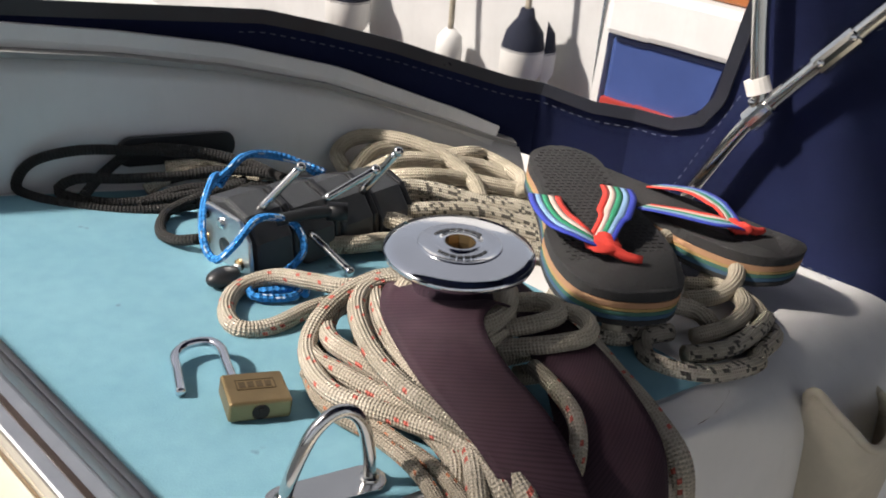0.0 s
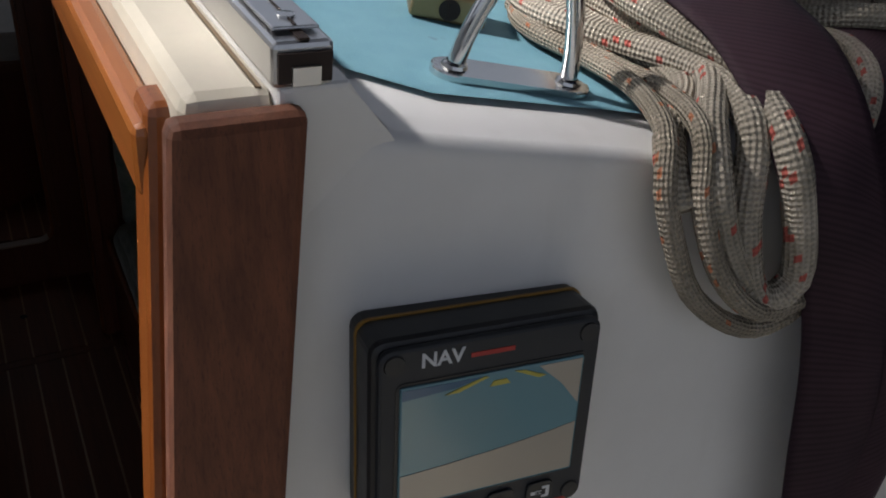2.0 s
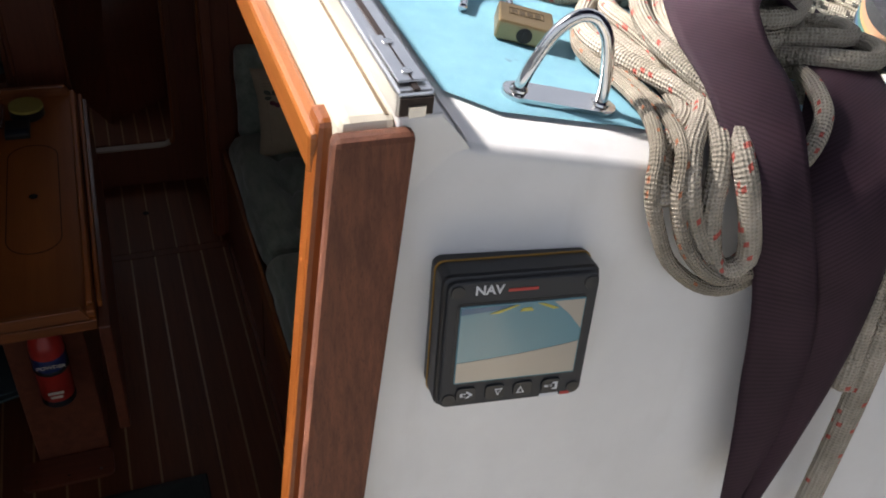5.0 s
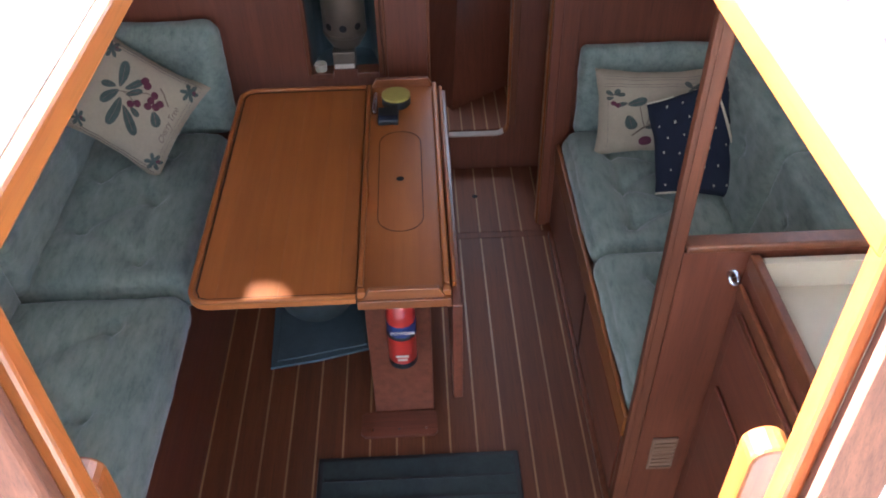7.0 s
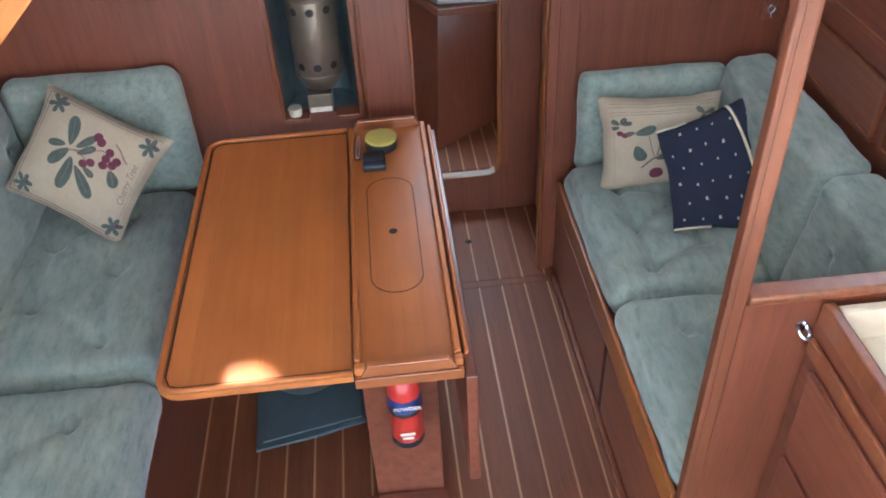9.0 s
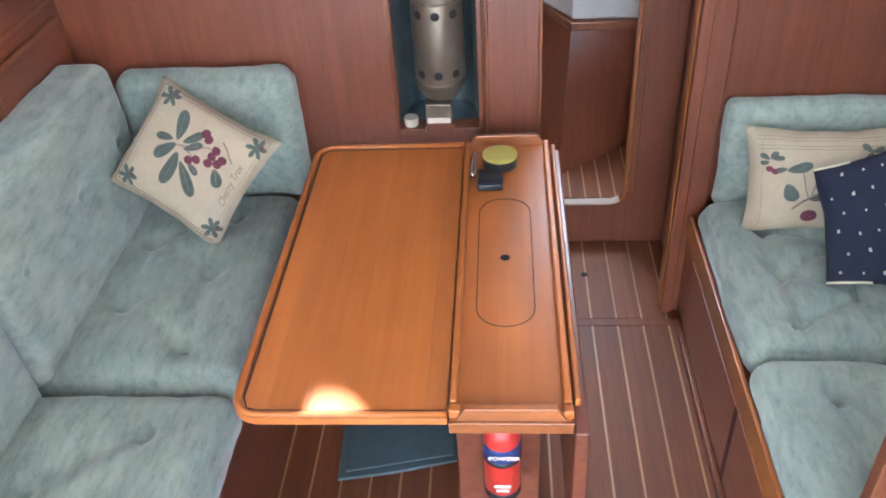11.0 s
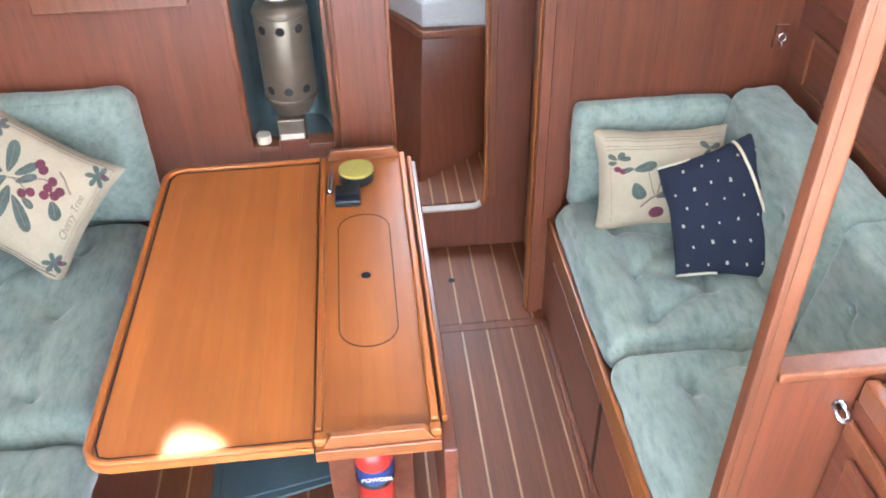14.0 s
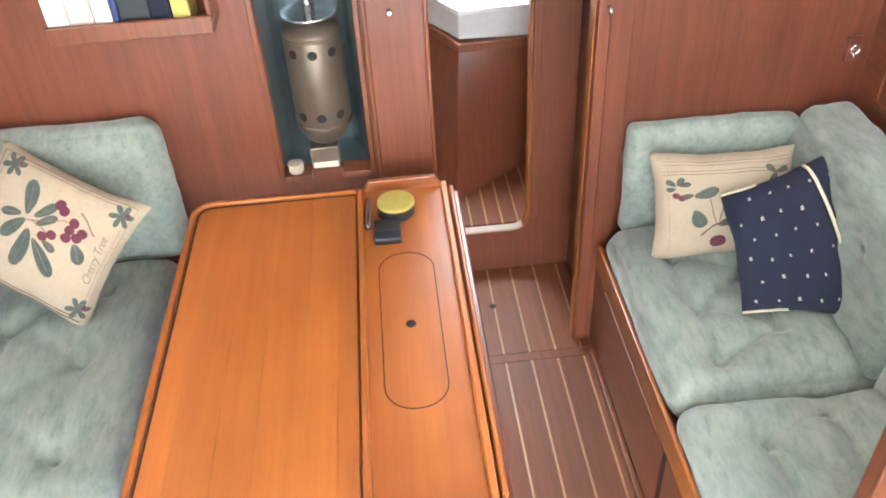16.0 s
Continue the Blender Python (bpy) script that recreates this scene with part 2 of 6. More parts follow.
        rough_from(nt, b, fine, 0.28, 0.45)
        bump(nt, b, dirt, 0.05, 0.002)
    return mat(name, go)


M_GEL = make_gel("white_gelcoat", (0.74, 0.74, 0.73), 0.12)
M_GEL_GREY = make_gel("grey_gelcoat", (0.68, 0.68, 0.67), 0.12)
M_GEL_CREAM = make_gel("cream_gelcoat", (0.72, 0.66, 0.53), 0.2)


def make_nonslip(nt, n, l, b):
    v = coords(nt)
    wear, fine, grit = noise_of(nt, v, 7, 5, 0.6), noise_of(nt, v, 60, 4), noise_of(nt, v, 700, 2)
    specks = ramp(nt, noise_of(nt, v, 38, 2), [(0.74, (0, 0, 0)), (0.78, (0.7, 0.7, 0.7))])
    base = ramp(nt, wear, [(0.3, (0.125, 0.29, 0.375)), (0.7, (0.175, 0.36, 0.44))])
    base = mix(nt, 0.25, base, ramp(nt, fine, [(0.3, (0.1, 0.27, 0.34)), (0.7, (0.2, 0.42, 0.48))]))
    l.new(mix(nt, specks, base, (0.06, 0.12, 0.15)), b.inputs["Base Color"])
    b.inputs["Roughness"].default_value = 0.82
    bump(nt, b, grit, 0.35, 0.0006)


M_NONSLIP = mat("blue_nonslip_paint", make_nonslip)


def make_canvas(nt, n, l, b):
    v = coords(nt)
    folds, weave = noise_of(nt, v, 6, 4), noise_of(nt, v, 900, 2)
    l.new(ramp(nt, folds, [(0.3, (0.0045, 0.0075, 0.029)), (0.7, (0.0085, 0.013, 0.048))]), b.inputs["Base Color"])
    b.inputs["Roughness"].default_value = 0.9
    b.inputs["Specular IOR Level"].default_value = 0.15
    bump(nt, b, math_node(nt, "ADD", weave, math_node(nt, "MULTIPLY", folds, 6.0)), 0.3, 0.003)


M_CANVAS = mat("navy_canvas", make_canvas)
M_STEEL = plain("stainless_steel", (0.62, 0.62, 0.61), 0.16, 1.0, 0.06, 60)
M_CHROME = plain("worn_chrome", (0.72, 0.74, 0.78), 0.1, 1.0, 0.06, 40)
M_ALU = plain("anodised_aluminium", (0.62, 0.63, 0.64), 0.35, 1.0, 0.08, 80)
M_BLACK = plain("black_plastic", (0.012, 0.013, 0.015), 0.42, 0.0, 0.2, 120, 0.1)
# near-black for the shade inside holes that are only flat discs
M_HOLE_SHADE = plain("hole_shade", (0.01, 0.008, 0.007), 0.8)
M_MAT = plain("dark_floor_mat", (0.03, 0.04, 0.04), 0.9, 0, 0.3, 200, 0.4)
M_WHITE = plain("white_laminate", (0.74, 0.72, 0.68), 0.4, 0, 0.05, 20)
M_WORKTOP = plain("cream_laminate", (0.5, 0.44, 0.33), 0.4, 0, 0.06, 20)
M_RED = plain("red_enamel", (0.42, 0.03, 0.02), 0.35, 0, 0.1, 40)
M_MATTRESS = plain("pale_mattress_cloth", (0.42, 0.42, 0.4), 0.9, 0, 0.1, 60, 0.3)


def make_pane(nt, n, l, b):
    v = coords(nt)
    b.inputs["Base Color"].default_value = (0.97, 0.98, 0.98, 1)
    b.inputs["Transmission Weight"].default_value = 1.0
    b.inputs["IOR"].default_value = 1.05
    b.inputs["Roughness"].default_value = 0.09
    b.inputs["Specular IOR Level"].default_value = 0.5
    bump(nt, b, noise_of(nt, v, 9, 2), 0.15, 0.01)


M_PANE = mat("clear_vinyl", make_pane)

# ---- the place ----
SOLE, DECK = -1.015, 0.962


def deck_z(x):
    return DECK - 0.13 * (x - 0.165)


def bulk_y(x, z):
    """The raked aft face of the cabin."""
    return 0.28 - 0.16 * (x - 0.11) + 0.155 * (z - 0.962)

# cabin sole: boards and pale strips
sole = fixed("floor", box(-1.7, 0.28, SOLE - 0.04, 0.9, 3.06, SOLE - 0.006), M_SOLE, "varnished teak cabin sole with pale holly strips", "floor")
fore_sole = fixed("floor_fore", box(-1.0, 3.09, -0.86, 0.8, 4.4, -0.826), M_SOLE, "teak sole of the fore cabin with pale strips", "floor")

# hull linings and bulkheads
# unseen gap in the lining, added to drop a sun patch on the table
SUNGAPY, SUNGAPZ = 2.222, 0.852
wp = bmesh.new()
box(-1.70, 0.25, SOLE, -1.64, 2.7, SUNGAPZ - 0.05, bm=wp)
box(-1.70, 0.25, SUNGAPZ + 0.05, -1.64, 2.7, 0.925, bm=wp)
box(-1.70, 0.25, SUNGAPZ - 0.05, -1.64, SUNGAPY - 0.066, SUNGAPZ + 0.05, bm=wp)
box(-1.70, SUNGAPY + 0.066, SUNGAPZ - 0.05, -1.64, 2.7, SUNGAPZ + 0.05, bm=wp)
fixed("wall_port", wp, M_PANEL_Y, "mahogany panelled hull lining behind the settee", "wall")
fixed("wall_starboard", box(1.02, 0.25, SOLE, 1.08, 2.66, 0.77), M_PANEL_Y, "mahogany panelled hull lining behind the settee", "wall")
bk = bmesh.new()
HX0, HX1, HZ0 = -0.645, -0.395, -0.27
box(-1.70, 2.70, SOLE, HX0, 2.73, 0.925, bm=bk)
box(HX0, 2.70, SOLE, HX1, 2.73, HZ0, bm=bk)
box(HX1, 2.70, SOLE, -0.215, 2.73, 0.925, bm=bk)
box(HX0, 2.70, 0.6, HX1, 2.73, 0.925, bm=bk)
fixed("wall_forward_port", bk, M_BULKHEAD, "mahogany veneered bulkhead with a heater recess", "wall")
fixed("wall_forward_starboard", box(0.27, 2.66, SOLE, 1.08, 2.70, 0.77), M_BULKHEAD, "mahogany veneered bulkhead beside the passage", "wall")
fixed("wall_passage", box(0.30, 2.704, SOLE, 0.34, 3.06, 0.77), M_BULKHEAD, "dark mahogany passage wall", "wall")
fixed("wall_passage_port", box(-0.26, 2.734, SOLE, -0.225, 3.06, 1.0), M_BULKHEAD, "dark mahogany passage wall", "wall")
# bulkhead with the fore cabin's doorway: a rounded opening over a sill
DX0, DX1, SILL = -0.22, 0.145, -0.835
fixed("wall_fore_door", box(-1.2, 3.06, SOLE - 0.05, 0.9, 3.088, SILL), M_BULKHEAD, "mahogany sill under the fore doorway", "wall")
fixed("wall_fore_door_side", box(DX1, 3.06, SILL, 0.9, 3.085, 0.77), M_BULKHEAD, "mahogany bulkhead beside the fore doorway", "wall")
fixed("wall_fore_door_port", box(-1.2, 3.06, SILL, DX0, 3.085, 1.0), M_BULKHEAD, "mahogany bulkhead beside the fore doorway", "wall")
fixed("wall_fore_end", box(-1.2, 4.5, -1.0, 0.9, 4.53, 0.92), M_PANEL_X, "mahogany lining at the fore cabin's end", "wall")
fixed("wall_fore_port", box(-1.23, 3.09, -1.0, -1.2, 4.53, 1.0), M_PANEL_Y, "mahogany lining of the fore cabin", "wall")
fixed("wall_fore_starboard", box(0.9, 3.09, -1.0, 0.93, 4.53, 0.77), M_PANEL_Y, "mahogany lining of the fore cabin", "wall")

# coachroof: one plate with the hatchway left open, shut over the fore cabin
HAX0, HAX1, HAY1 = -0.56, 0.08, 1.13
ROOF0, ROOF1 = 0.925, 0.952
LX, LY = -0.65 - 0.222, 1.52 + 0.81
rb = bmesh.new()
box(-1.70, 0.30, ROOF0, HAX0, HAY1, ROOF1, bm=rb)
box(HAX1, 0.30, ROOF0, 0.128, HAY1, ROOF1, bm=rb)
box(-1.70, HAY1, ROOF0, 0.128, LY - 0.05, ROOF1, bm=rb)
box(-1.70, LY - 0.05, ROOF0, 0.128, 4.6, ROOF1, bm=rb)
fixed("ceiling_starboard", prism([(0.128, 0.918), (1.08, 0.795), (1.08, 0.812), (0.128, 0.935)], -4.6, -0.32, m=Matrix.Rotation(radians(90), 4, "X")), M_WHITE, "white coachroof lining sloping outboard", "ceiling")
fixed("ceiling", rb, M_WHITE, "white coachroof lining", "ceiling")

# deck on the starboard side of the hatch, sloping outboard; aft face of the cabin below it
def edge_y(x):
    return bulk_y(x, deck_z(x))


def coam(s):
    """Plan and top of the coaming that the spray hood stands on."""
    pts = ((-0.3, 0.93, 1.09), (-0.02, 0.91, 1.09), (0.24, 0.862, 1.089), (0.372, 0.827, 1.072), (0.492, 0.807, 1.047), (0.619, 0.779, 1.012), (0.74, 0.715, 0.966), (0.845, 0.645, 0.925))
    f = s * (len(pts) - 1)
    i = min(int(f), len(pts) - 2)
    return Vector(pts[i]).lerp(Vector(pts[i + 1]), f - i)


def coam_y(x):
    for k in range(200):
        if coam(k / 200).x >= x:
            return coam(k / 200).y
    return 0.645


def edge_round(x):
    """Radius of the moulded edge, growing outboard."""
    k = max(0.0, min(1.0, (x - 0.5) / 0.25))
    return 0.006 + 0.085 * k * k * (3 - 2 * k)


def deck_fn(u, v):
    x = 0.128 + u * (0.985 - 0.128)
    y0, y1 = edge_y(x) + edge_round(x), coam_y(min(x, 0.84)) + 0.05
    return (x, y0 + v * (y1 - y0), deck_z(x))


fixed("deck", grid_mesh(deck_fn, 30, 8), M_GEL, "white moulded cabin top beside the hatch", "deck", smooth=True)


def blue_fn(u, v):
    x = 0.132 + u * (0.58 - 0.132)
    y0, y1 = edge_y(x) + 0.042 + 0.02 * max(0, 1 - (x - 0.132) / 0.03), coam_y(x) - 0.012
    return (x, y0 + v * (y1 - y0), deck_z(x) + 0.003)


fixed("deck_panel", grid_mesh(blue_fn, 30, 10), M_NONSLIP, "worn pale blue non-slip deck paint", "deck")


def bulk_fn(u, v):
    x = 0.062 + u * (1.0 - 0.062)
    drop = 1.15 * v ** 2.2
    z = deck_z(x) - drop
    r = edge_round(x)
    turn = r - math.sqrt(max(0.0, r * r - (r - drop) ** 2)) if drop < r else 0.0
    return (x, bulk_y(x, z) + turn, z)


fixed("wall_aft", grid_mesh(bulk_fn, 40, 60), M_GEL, "white moulded aft face of the cabin", "wall", smooth=True)
fixed("wall_aft_port", grid_mesh(lambda u, v: (-0.56 - u * 1.1, bulk_y(0.12, deck_z(0.12) - v * 1.1), deck_z(0.12) - v * 1.1), 8, 8), M_GEL, "white moulded aft face of the cabin", "wall")
fixed("cockpit_floor", box(-1.2, -2.0, -0.2, 1.0, 0.345, -0.16), M_GEL_CREAM, "moulded cockpit sole", "floor")

# table
tb = thing("saloon_table", (-0.53, 2.0, SOLE), "varnished teak saloon table with a fixed leaf and fiddled trough", "table")
part("tabletop", prism(rounded(-0.885, 1.475, -0.437, 2.545, 0.055, corners=(1, 0, 0, 1)), -0.275, -0.2565, 0.003), M_TABLE, tb)
part("trough", box(-0.433, 1.475, -0.278, -0.185, 2.56, -0.262, 0.003), M_TABLE, tb)
bx0 = -0.8615
for bw in (0.052, 0.087, 0.078, 0.092, 0.07, 0.0425):
    part("board", box(bx0 + 0.0002, 1.4965, -0.2568, bx0 + bw - 0.0002, 2.5225, -0.254, 0.0003, 1), M_TABLE, tb)
    bx0 += bw
part("rim", prism(rounded(-0.883, 1.4765, -0.4375, 2.5435, 0.053, corners=(1, 0, 0, 1)), -0.2566, -0.2552, 0.0004), M_TABLE_X, tb)
# settees
def cushion_fn(x0, y0, z0, x1, y1, z1, puff=0.02, r=0.035, tufts=(), tuft_axis="z", lean=0.0, crease=0.03):
    """A stuffed box cushion: soft edges, buttoned hollows and the creases pulled between them."""
    bm = bmesh.new()
    bmesh.ops.create_cube(bm, size=2.0)
    bmesh.ops.subdivide_edges(bm, edges=bm.edges, cuts=59, use_grid_fill=True)
    c = Vector(((x0 + x1) / 2, (y0 + y1) / 2, (z0 + z1) / 2))
    h = Vector(((x1 - x0) / 2, (y1 - y0) / 2, (z1 - z0) / 2))
    k = {"x": 0, "y": 1, "z": 2}[tuft_axis]
    ia, ib = [i for i in range(3) if i != k]
    # creases run between neighbouring buttons
    creases = []
    for i, a in enumerate(tufts):
        for b in tufts[i + 1:]:
            if math.hypot(a[ia] - b[ia], a[ib] - b[ib]) < 0.36:
                creases.append((a[ia], a[ib], b[ia] - a[ia], b[ib] - a[ib]))
    for v in bm.verts:
        p = Vector(v.co)
        p = Vector([math.copysign(1 - (1 - abs(a)) ** 1.25, a) for a in p])
        q = Vector((p.x * h.x, p.y * h.y, p.z * h.z))
        inner = Vector([max(-hh + r, min(hh - r, a)) for hh, a in zip(h, q)])
        d = q - inner
        if d.length > 1e-9:
            q = inner + d.normalized() * min(r, d.length)
        bulge = (1 - p[ia] ** 4) * (1 - p[ib] ** 4)
        if abs(p[k]) > 0.9:
            q[k] += math.copysign(puff * max(0, bulge) ** 0.6, p[k])
        w = c + q
        if tufts and abs(p[k]) > 0.5:
            dip = 0.0
            for t in tufts:
                fa, fb = w[ia] - t[ia], w[ib] - t[ib]
                dd = math.hypot(fa, fb)
                if dd < 0.4:
                    fan = math.sin(7 * math.atan2(fb, fa) + t[1] * 40)
                    dip += 0.022 * math.exp(-dd * dd / 0.0007) + 0.022 * math.exp(-dd / 0.05)
                    dip += 0.004 * fan * math.exp(-dd / 0.06) * min(1, dd / 0.03)
            deep = 0.0
            for ax, ay, ux, uy in creases:
                f = max(0.0, min(1.0, ((w[ia] - ax) * ux + (w[ib] - ay) * uy) / (ux * ux + uy * uy)))
                dd = math.hypot(w[ia] - ax - f * ux, w[ib] - ay - f * uy)
                deep = max(deep, math.exp(-dd / 0.024) * (0.7 + 1.2 * (f - 0.5) ** 2))
            w[k] -= math.copysign(dip * 0.85 + crease * deep, p[k])
        w.x += lean * (w.z - z0)
        v.co = w + noise.noise_vector(w * 7) * 0.005 + noise.noise_vector(w * 19) * 0.003 + noise.noise_vector(w * 45) * 0.001
    return bm


def cushion(name, lo, hi, label, tufts=(), axis="z", puff=0.03, r=0.05, category="cushion", group="settee cushions", lean=0.0, crease=0.03):
    th = thing(name, ((lo[0] + hi[0]) / 2, (lo[1] + hi[1]) / 2, lo[2]), label, category, group)
    part("cover", cushion_fn(*lo, *hi, puff, r, tufts, axis, lean, crease), M_VELOUR, th, smooth=True)
    k = {"x": 0, "y": 1, "z": 2}[axis]
    for t in tufts:
        c = Vector(t)
        c[k] -= (0.02 + 0.5 * crease) * (1 if axis == "z" or t[0] < 0 else -1)
        c.x += lean * (c.z - lo[2])
        bm = bmesh.new()
        bmesh.ops.create_uvsphere(bm, u_segments=10, v_segments=6, radius=0.009)
        sc = [1, 1, 1]
        sc[k] = 0.45
        bmesh.ops.transform(bm, matrix=Matrix.Translation(c) @ Matrix.Diagonal((*sc, 1)), verts=bm.verts)
        part("button", bm, M_VELOUR, th, smooth=True)
    return th


PS = -0.45
for y0, y1, rows, backs in ((0.72, 1.735, ((-1.15, 1.585), (-1.15, 1.28), (-1.15, 0.98), (-1.36, 1.43), (-1.36, 1.12)), (1.637, 1.3, 0.96)), (1.745, 2.60, ((-1.15, 1.87), (-1.15, 2.165), (-1.15, 2.45), (-1.37, 2.03), (-1.37, 2.31)), (1.886, 2.218, 2.5))):
    cushion("seat_cushion", (-1.545, y0, PS - 0.12), (-0.965, y1, PS), "pale blue velour seat cushion with buttoned hollows", tufts=[(x, y, PS + 0.012) for x, y in rows], r=0.056, puff=0.036, crease=0.02)
    cushion("back_cushion", (-1.62, y0, PS - 0.03), (-1.455, y1, 0.03), "pale blue velour back cushion against the hull lining", tufts=[(-1.44, y, -0.2) for y in backs], axis="x", puff=0.016, r=0.04, lean=-0.06, crease=0.0)
cushion("end_cushion", (-1.5, 2.59, PS - 0.03), (-0.945, 2.695, -0.03), "pale blue velour cushion against the bulkhead", tufts=[(-1.2, 2.598, -0.22)], axis="y", puff=0.012)
bs = thing("settee_base", (-1.3, 1.7, SOLE), "mahogany settee base under the port cushions", "settee")
part("front_panel", box(-1.02, 0.7, SOLE, -0.995, 2.70, PS - 0.12), M_PANEL_Y, bs)
part("seat_board", box(-1.64, 0.7, PS - 0.14, -1.02, 2.70, PS - 0.122), M_PANEL_Y, bs)

SS = -0.512
for y0, y1, rows in ((1.29, 1.905, ((0.465, 1.766), (0.465, 1.5), (0.643, 1.84), (0.643, 1.6), (0.643, 1.4))), (1.913, 2.61, ((0.45, 2.02), (0.45, 2.225), (0.45, 2.43), (0.643, 2.12), (0.643, 2.33)))):
    ym = (y0 + y1) / 2
    cushion("seat_cushion", (0.295, y0, SS - 0.11), (0.88, y1, SS), "pale blue velour seat cushion with buttoned hollows", tufts=[(x, y, SS + 0.012) for x, y in rows], r=0.053, puff=0.038, crease=0.04)
    cushion("back_cushion", (0.77, y0, SS - 0.03), (0.93, y1, -0.13), "pale blue velour back cushion against the hull lining", tufts=[(0.758, ym - 0.12, -0.29), (0.758, ym + 0.16, -0.29)], axis="x", puff=0.014, r=0.04, lean=0.14, crease=0.0)
cushion("end_cushion", (0.345, 2.59, SS - 0.03), (0.838, 2.658, -0.168), "pale blue velour cushion against the bulkhead", axis="y", puff=0.01, r=0.028)
bs = thing("settee_base", (0.6, 1.95, SOLE), "mahogany settee base under the starboard cushions", "settee")
part("front_panel", box(0.29, 1.29, SOLE, 0.315, 2.66, SS - 0.11), M_PANEL_Y, bs)
part("front_rail", box(0.278, 1.29, SS - 0.15, 0.292, 2.60, SS - 0.06, 0.004), M_VARNISH_Y, bs, "varnished teak rail")
part("seat_board", box(0.316, 1.29, SS - 0.13, 1.02, 2.66, SS - 0.112), M_PANEL_Y, bs)

# half bulkhead with pillar and shelf, galley behind it
hb = thing("half_bulkhead", (0.5, 1.26, SOLE), "mahogany half bulkhead with a pillar and capping rail", "bulkhead")
part("pillar", box(0.274, 1.235, SOLE, 0.314, 1.264, ROOF0, 0.006), M_PILLAR, hb)
part("panel", box(0.3145, 1.24, SOLE, 1.02, 1.262, 0.083), M_BULKHEAD, hb)
part("capping_rail", box(0.315, 1.231, 0.083, 1.02, 1.274, 0.105, 0.006), M_TRIM, hb)
ga = thing("galley_unit", (0.6, 0.9, SOLE), "mahogany galley cabinet with a cream worktop behind a fiddle", "cabinet")
part("front", box(0.44, 0.42, SOLE, 0.462, 1.235, 0.03), M_PANEL_Y, ga)
part("fiddle_board", box(0.438, 0.86, 0.03, 0.462, 1.232, 0.078, 0.005), M_TRIM, ga)
part("worktop", box(0.463, 0.42, -0.03, 1.02, 1.235, 0.0), M_WORKTOP, ga, "cream laminate worktop")

# companionway posts and hatch edge
for side, x0, x1 in ((1, 0.046, 0.088), (-1, -0.57, -0.528)):
    po = thing("companionway_post", ((x0 + x1) / 2, 0.25, -0.1), "weathered teak post with a washboard groove", "post")
    def leaning(bm):
        for v in bm.verts:
            v.co.y += bulk_y(0.1, v.co.z) - 0.28
            v.co.x -= side * 0.1 * (0.97 - v.co.z)
        return bm
    xa, xb = (x0 - 0.005, x1) if side > 0 else (x0, x1 + 0.005)
    part("outer_board", leaning(box(xa, 0.262, 0.2, xb, 0.275, 0.986, 0.004)), M_POST, po)
    xi0, xi1 = (0.041, 0.056) if side > 0 else (-0.536, -0.521)
    part("inner_board", leaning(box(xi0, 0.296, 0.2, xi1, 0.318, 0.979, 0.004)), M_VARNISH, po)
    part("groove_back", leaning(box(x0 + 0.012, 0.275, 0.2, x1 - 0.006, 0.30, 0.981)), M_POST, po)

fixed("trim_hatch_starboard", box(0.037, 0.30, 0.942, 0.05, HAY1, 0.972, 0.004), M_VARNISH_Y, "varnished teak hatch edge", "trim")
fixed("trim_hatch_port", box(-0.535, 0.30, 0.942, -0.52, HAY1, 0.972, 0.004), M_VARNISH_Y, "varnished teak hatch edge", "trim")
fixed("hatch_coaming_starboard", box(0.05, 0.283, 0.94, 0.083, HAY1, 0.988, 0.006), M_GEL_CREAM, "cream moulded hatch coaming", "coaming")
fixed("hatch_coaming_port", box(-0.66, 0.285, 0.94, -0.535, HAY1, 0.978, 0.006), M_GEL_CREAM, "cream moulded hatch coaming", "coaming")
rl = thing("hatch_rail", (0.1, 0.6, 0.97), "worn aluminium hatch slide rail", "rail")
part("rail", box(0.079, 0.277, 0.986, 0.101, HAY1, 1.002, 0.002), M_ALU, rl)
fixed("hatch_margin", prism([(0.082, 0.93), (0.131, 0.93), (0.131, 0.964), (0.124, 0.9665), (0.114, 0.982), (0.108, 0.9905), (0.082, 0.9905)], -HAY1, -0.279, 0.002, m=Matrix.Rotation(radians(90), 4, "X")), M_GEL, "white moulded margin beside the slide rail", "deck")

# coaming wall and spray hood
def coam_fn(u, v):
    p = coam(u)
    z0 = deck_z(max(p.x, 0.1)) - 0.01
    return (p.x, p.y + 0.02 * v * v, z0 + v * (p.z - z0))


solid(fixed("coaming", grid_mesh(coam_fn, 60, 8), M_GEL_GREY, "grey-white moulded coaming round the cabin top", "coaming", smooth=True), 0.03, 1.0)
# track laid over the coaming's top; its grey also carries the shade there
fixed("hood_track", sweep([coam(i / 60) + Vector((0, 0.036, 0.004)) for i in range(61)], [(-0.024, -0.003), (-0.024, 0.003), (0.0, 0.006), (0.024, 0.003), (0.024, -0.003)]), plain("shaded_track_plastic", (0.28, 0.28, 0.27), 0.6, 0, 0.2, 40), "hood track on the coaming, shade put into its grey", "track")


# last points run on aft, out of view, to darken the cabin's aft face
def hood_plan(s):
    pts = ((-1.3, 0.4), (-1.28, 0.6), (-0.9, 0.92), (-0.3, 0.99), (-0.02, 0.96), (0.24, 0.905), (0.372, 0.868), (0.492, 0.846), (0.619, 0.815), (0.74, 0.75), (0.87, 0.66), (0.93, 0.55), (0.955, 0.42), (0.965, 0.3), (0.97, 0.15), (0.975, -0.3), (0.98, -0.9))
    f = s * (len(pts) - 1)
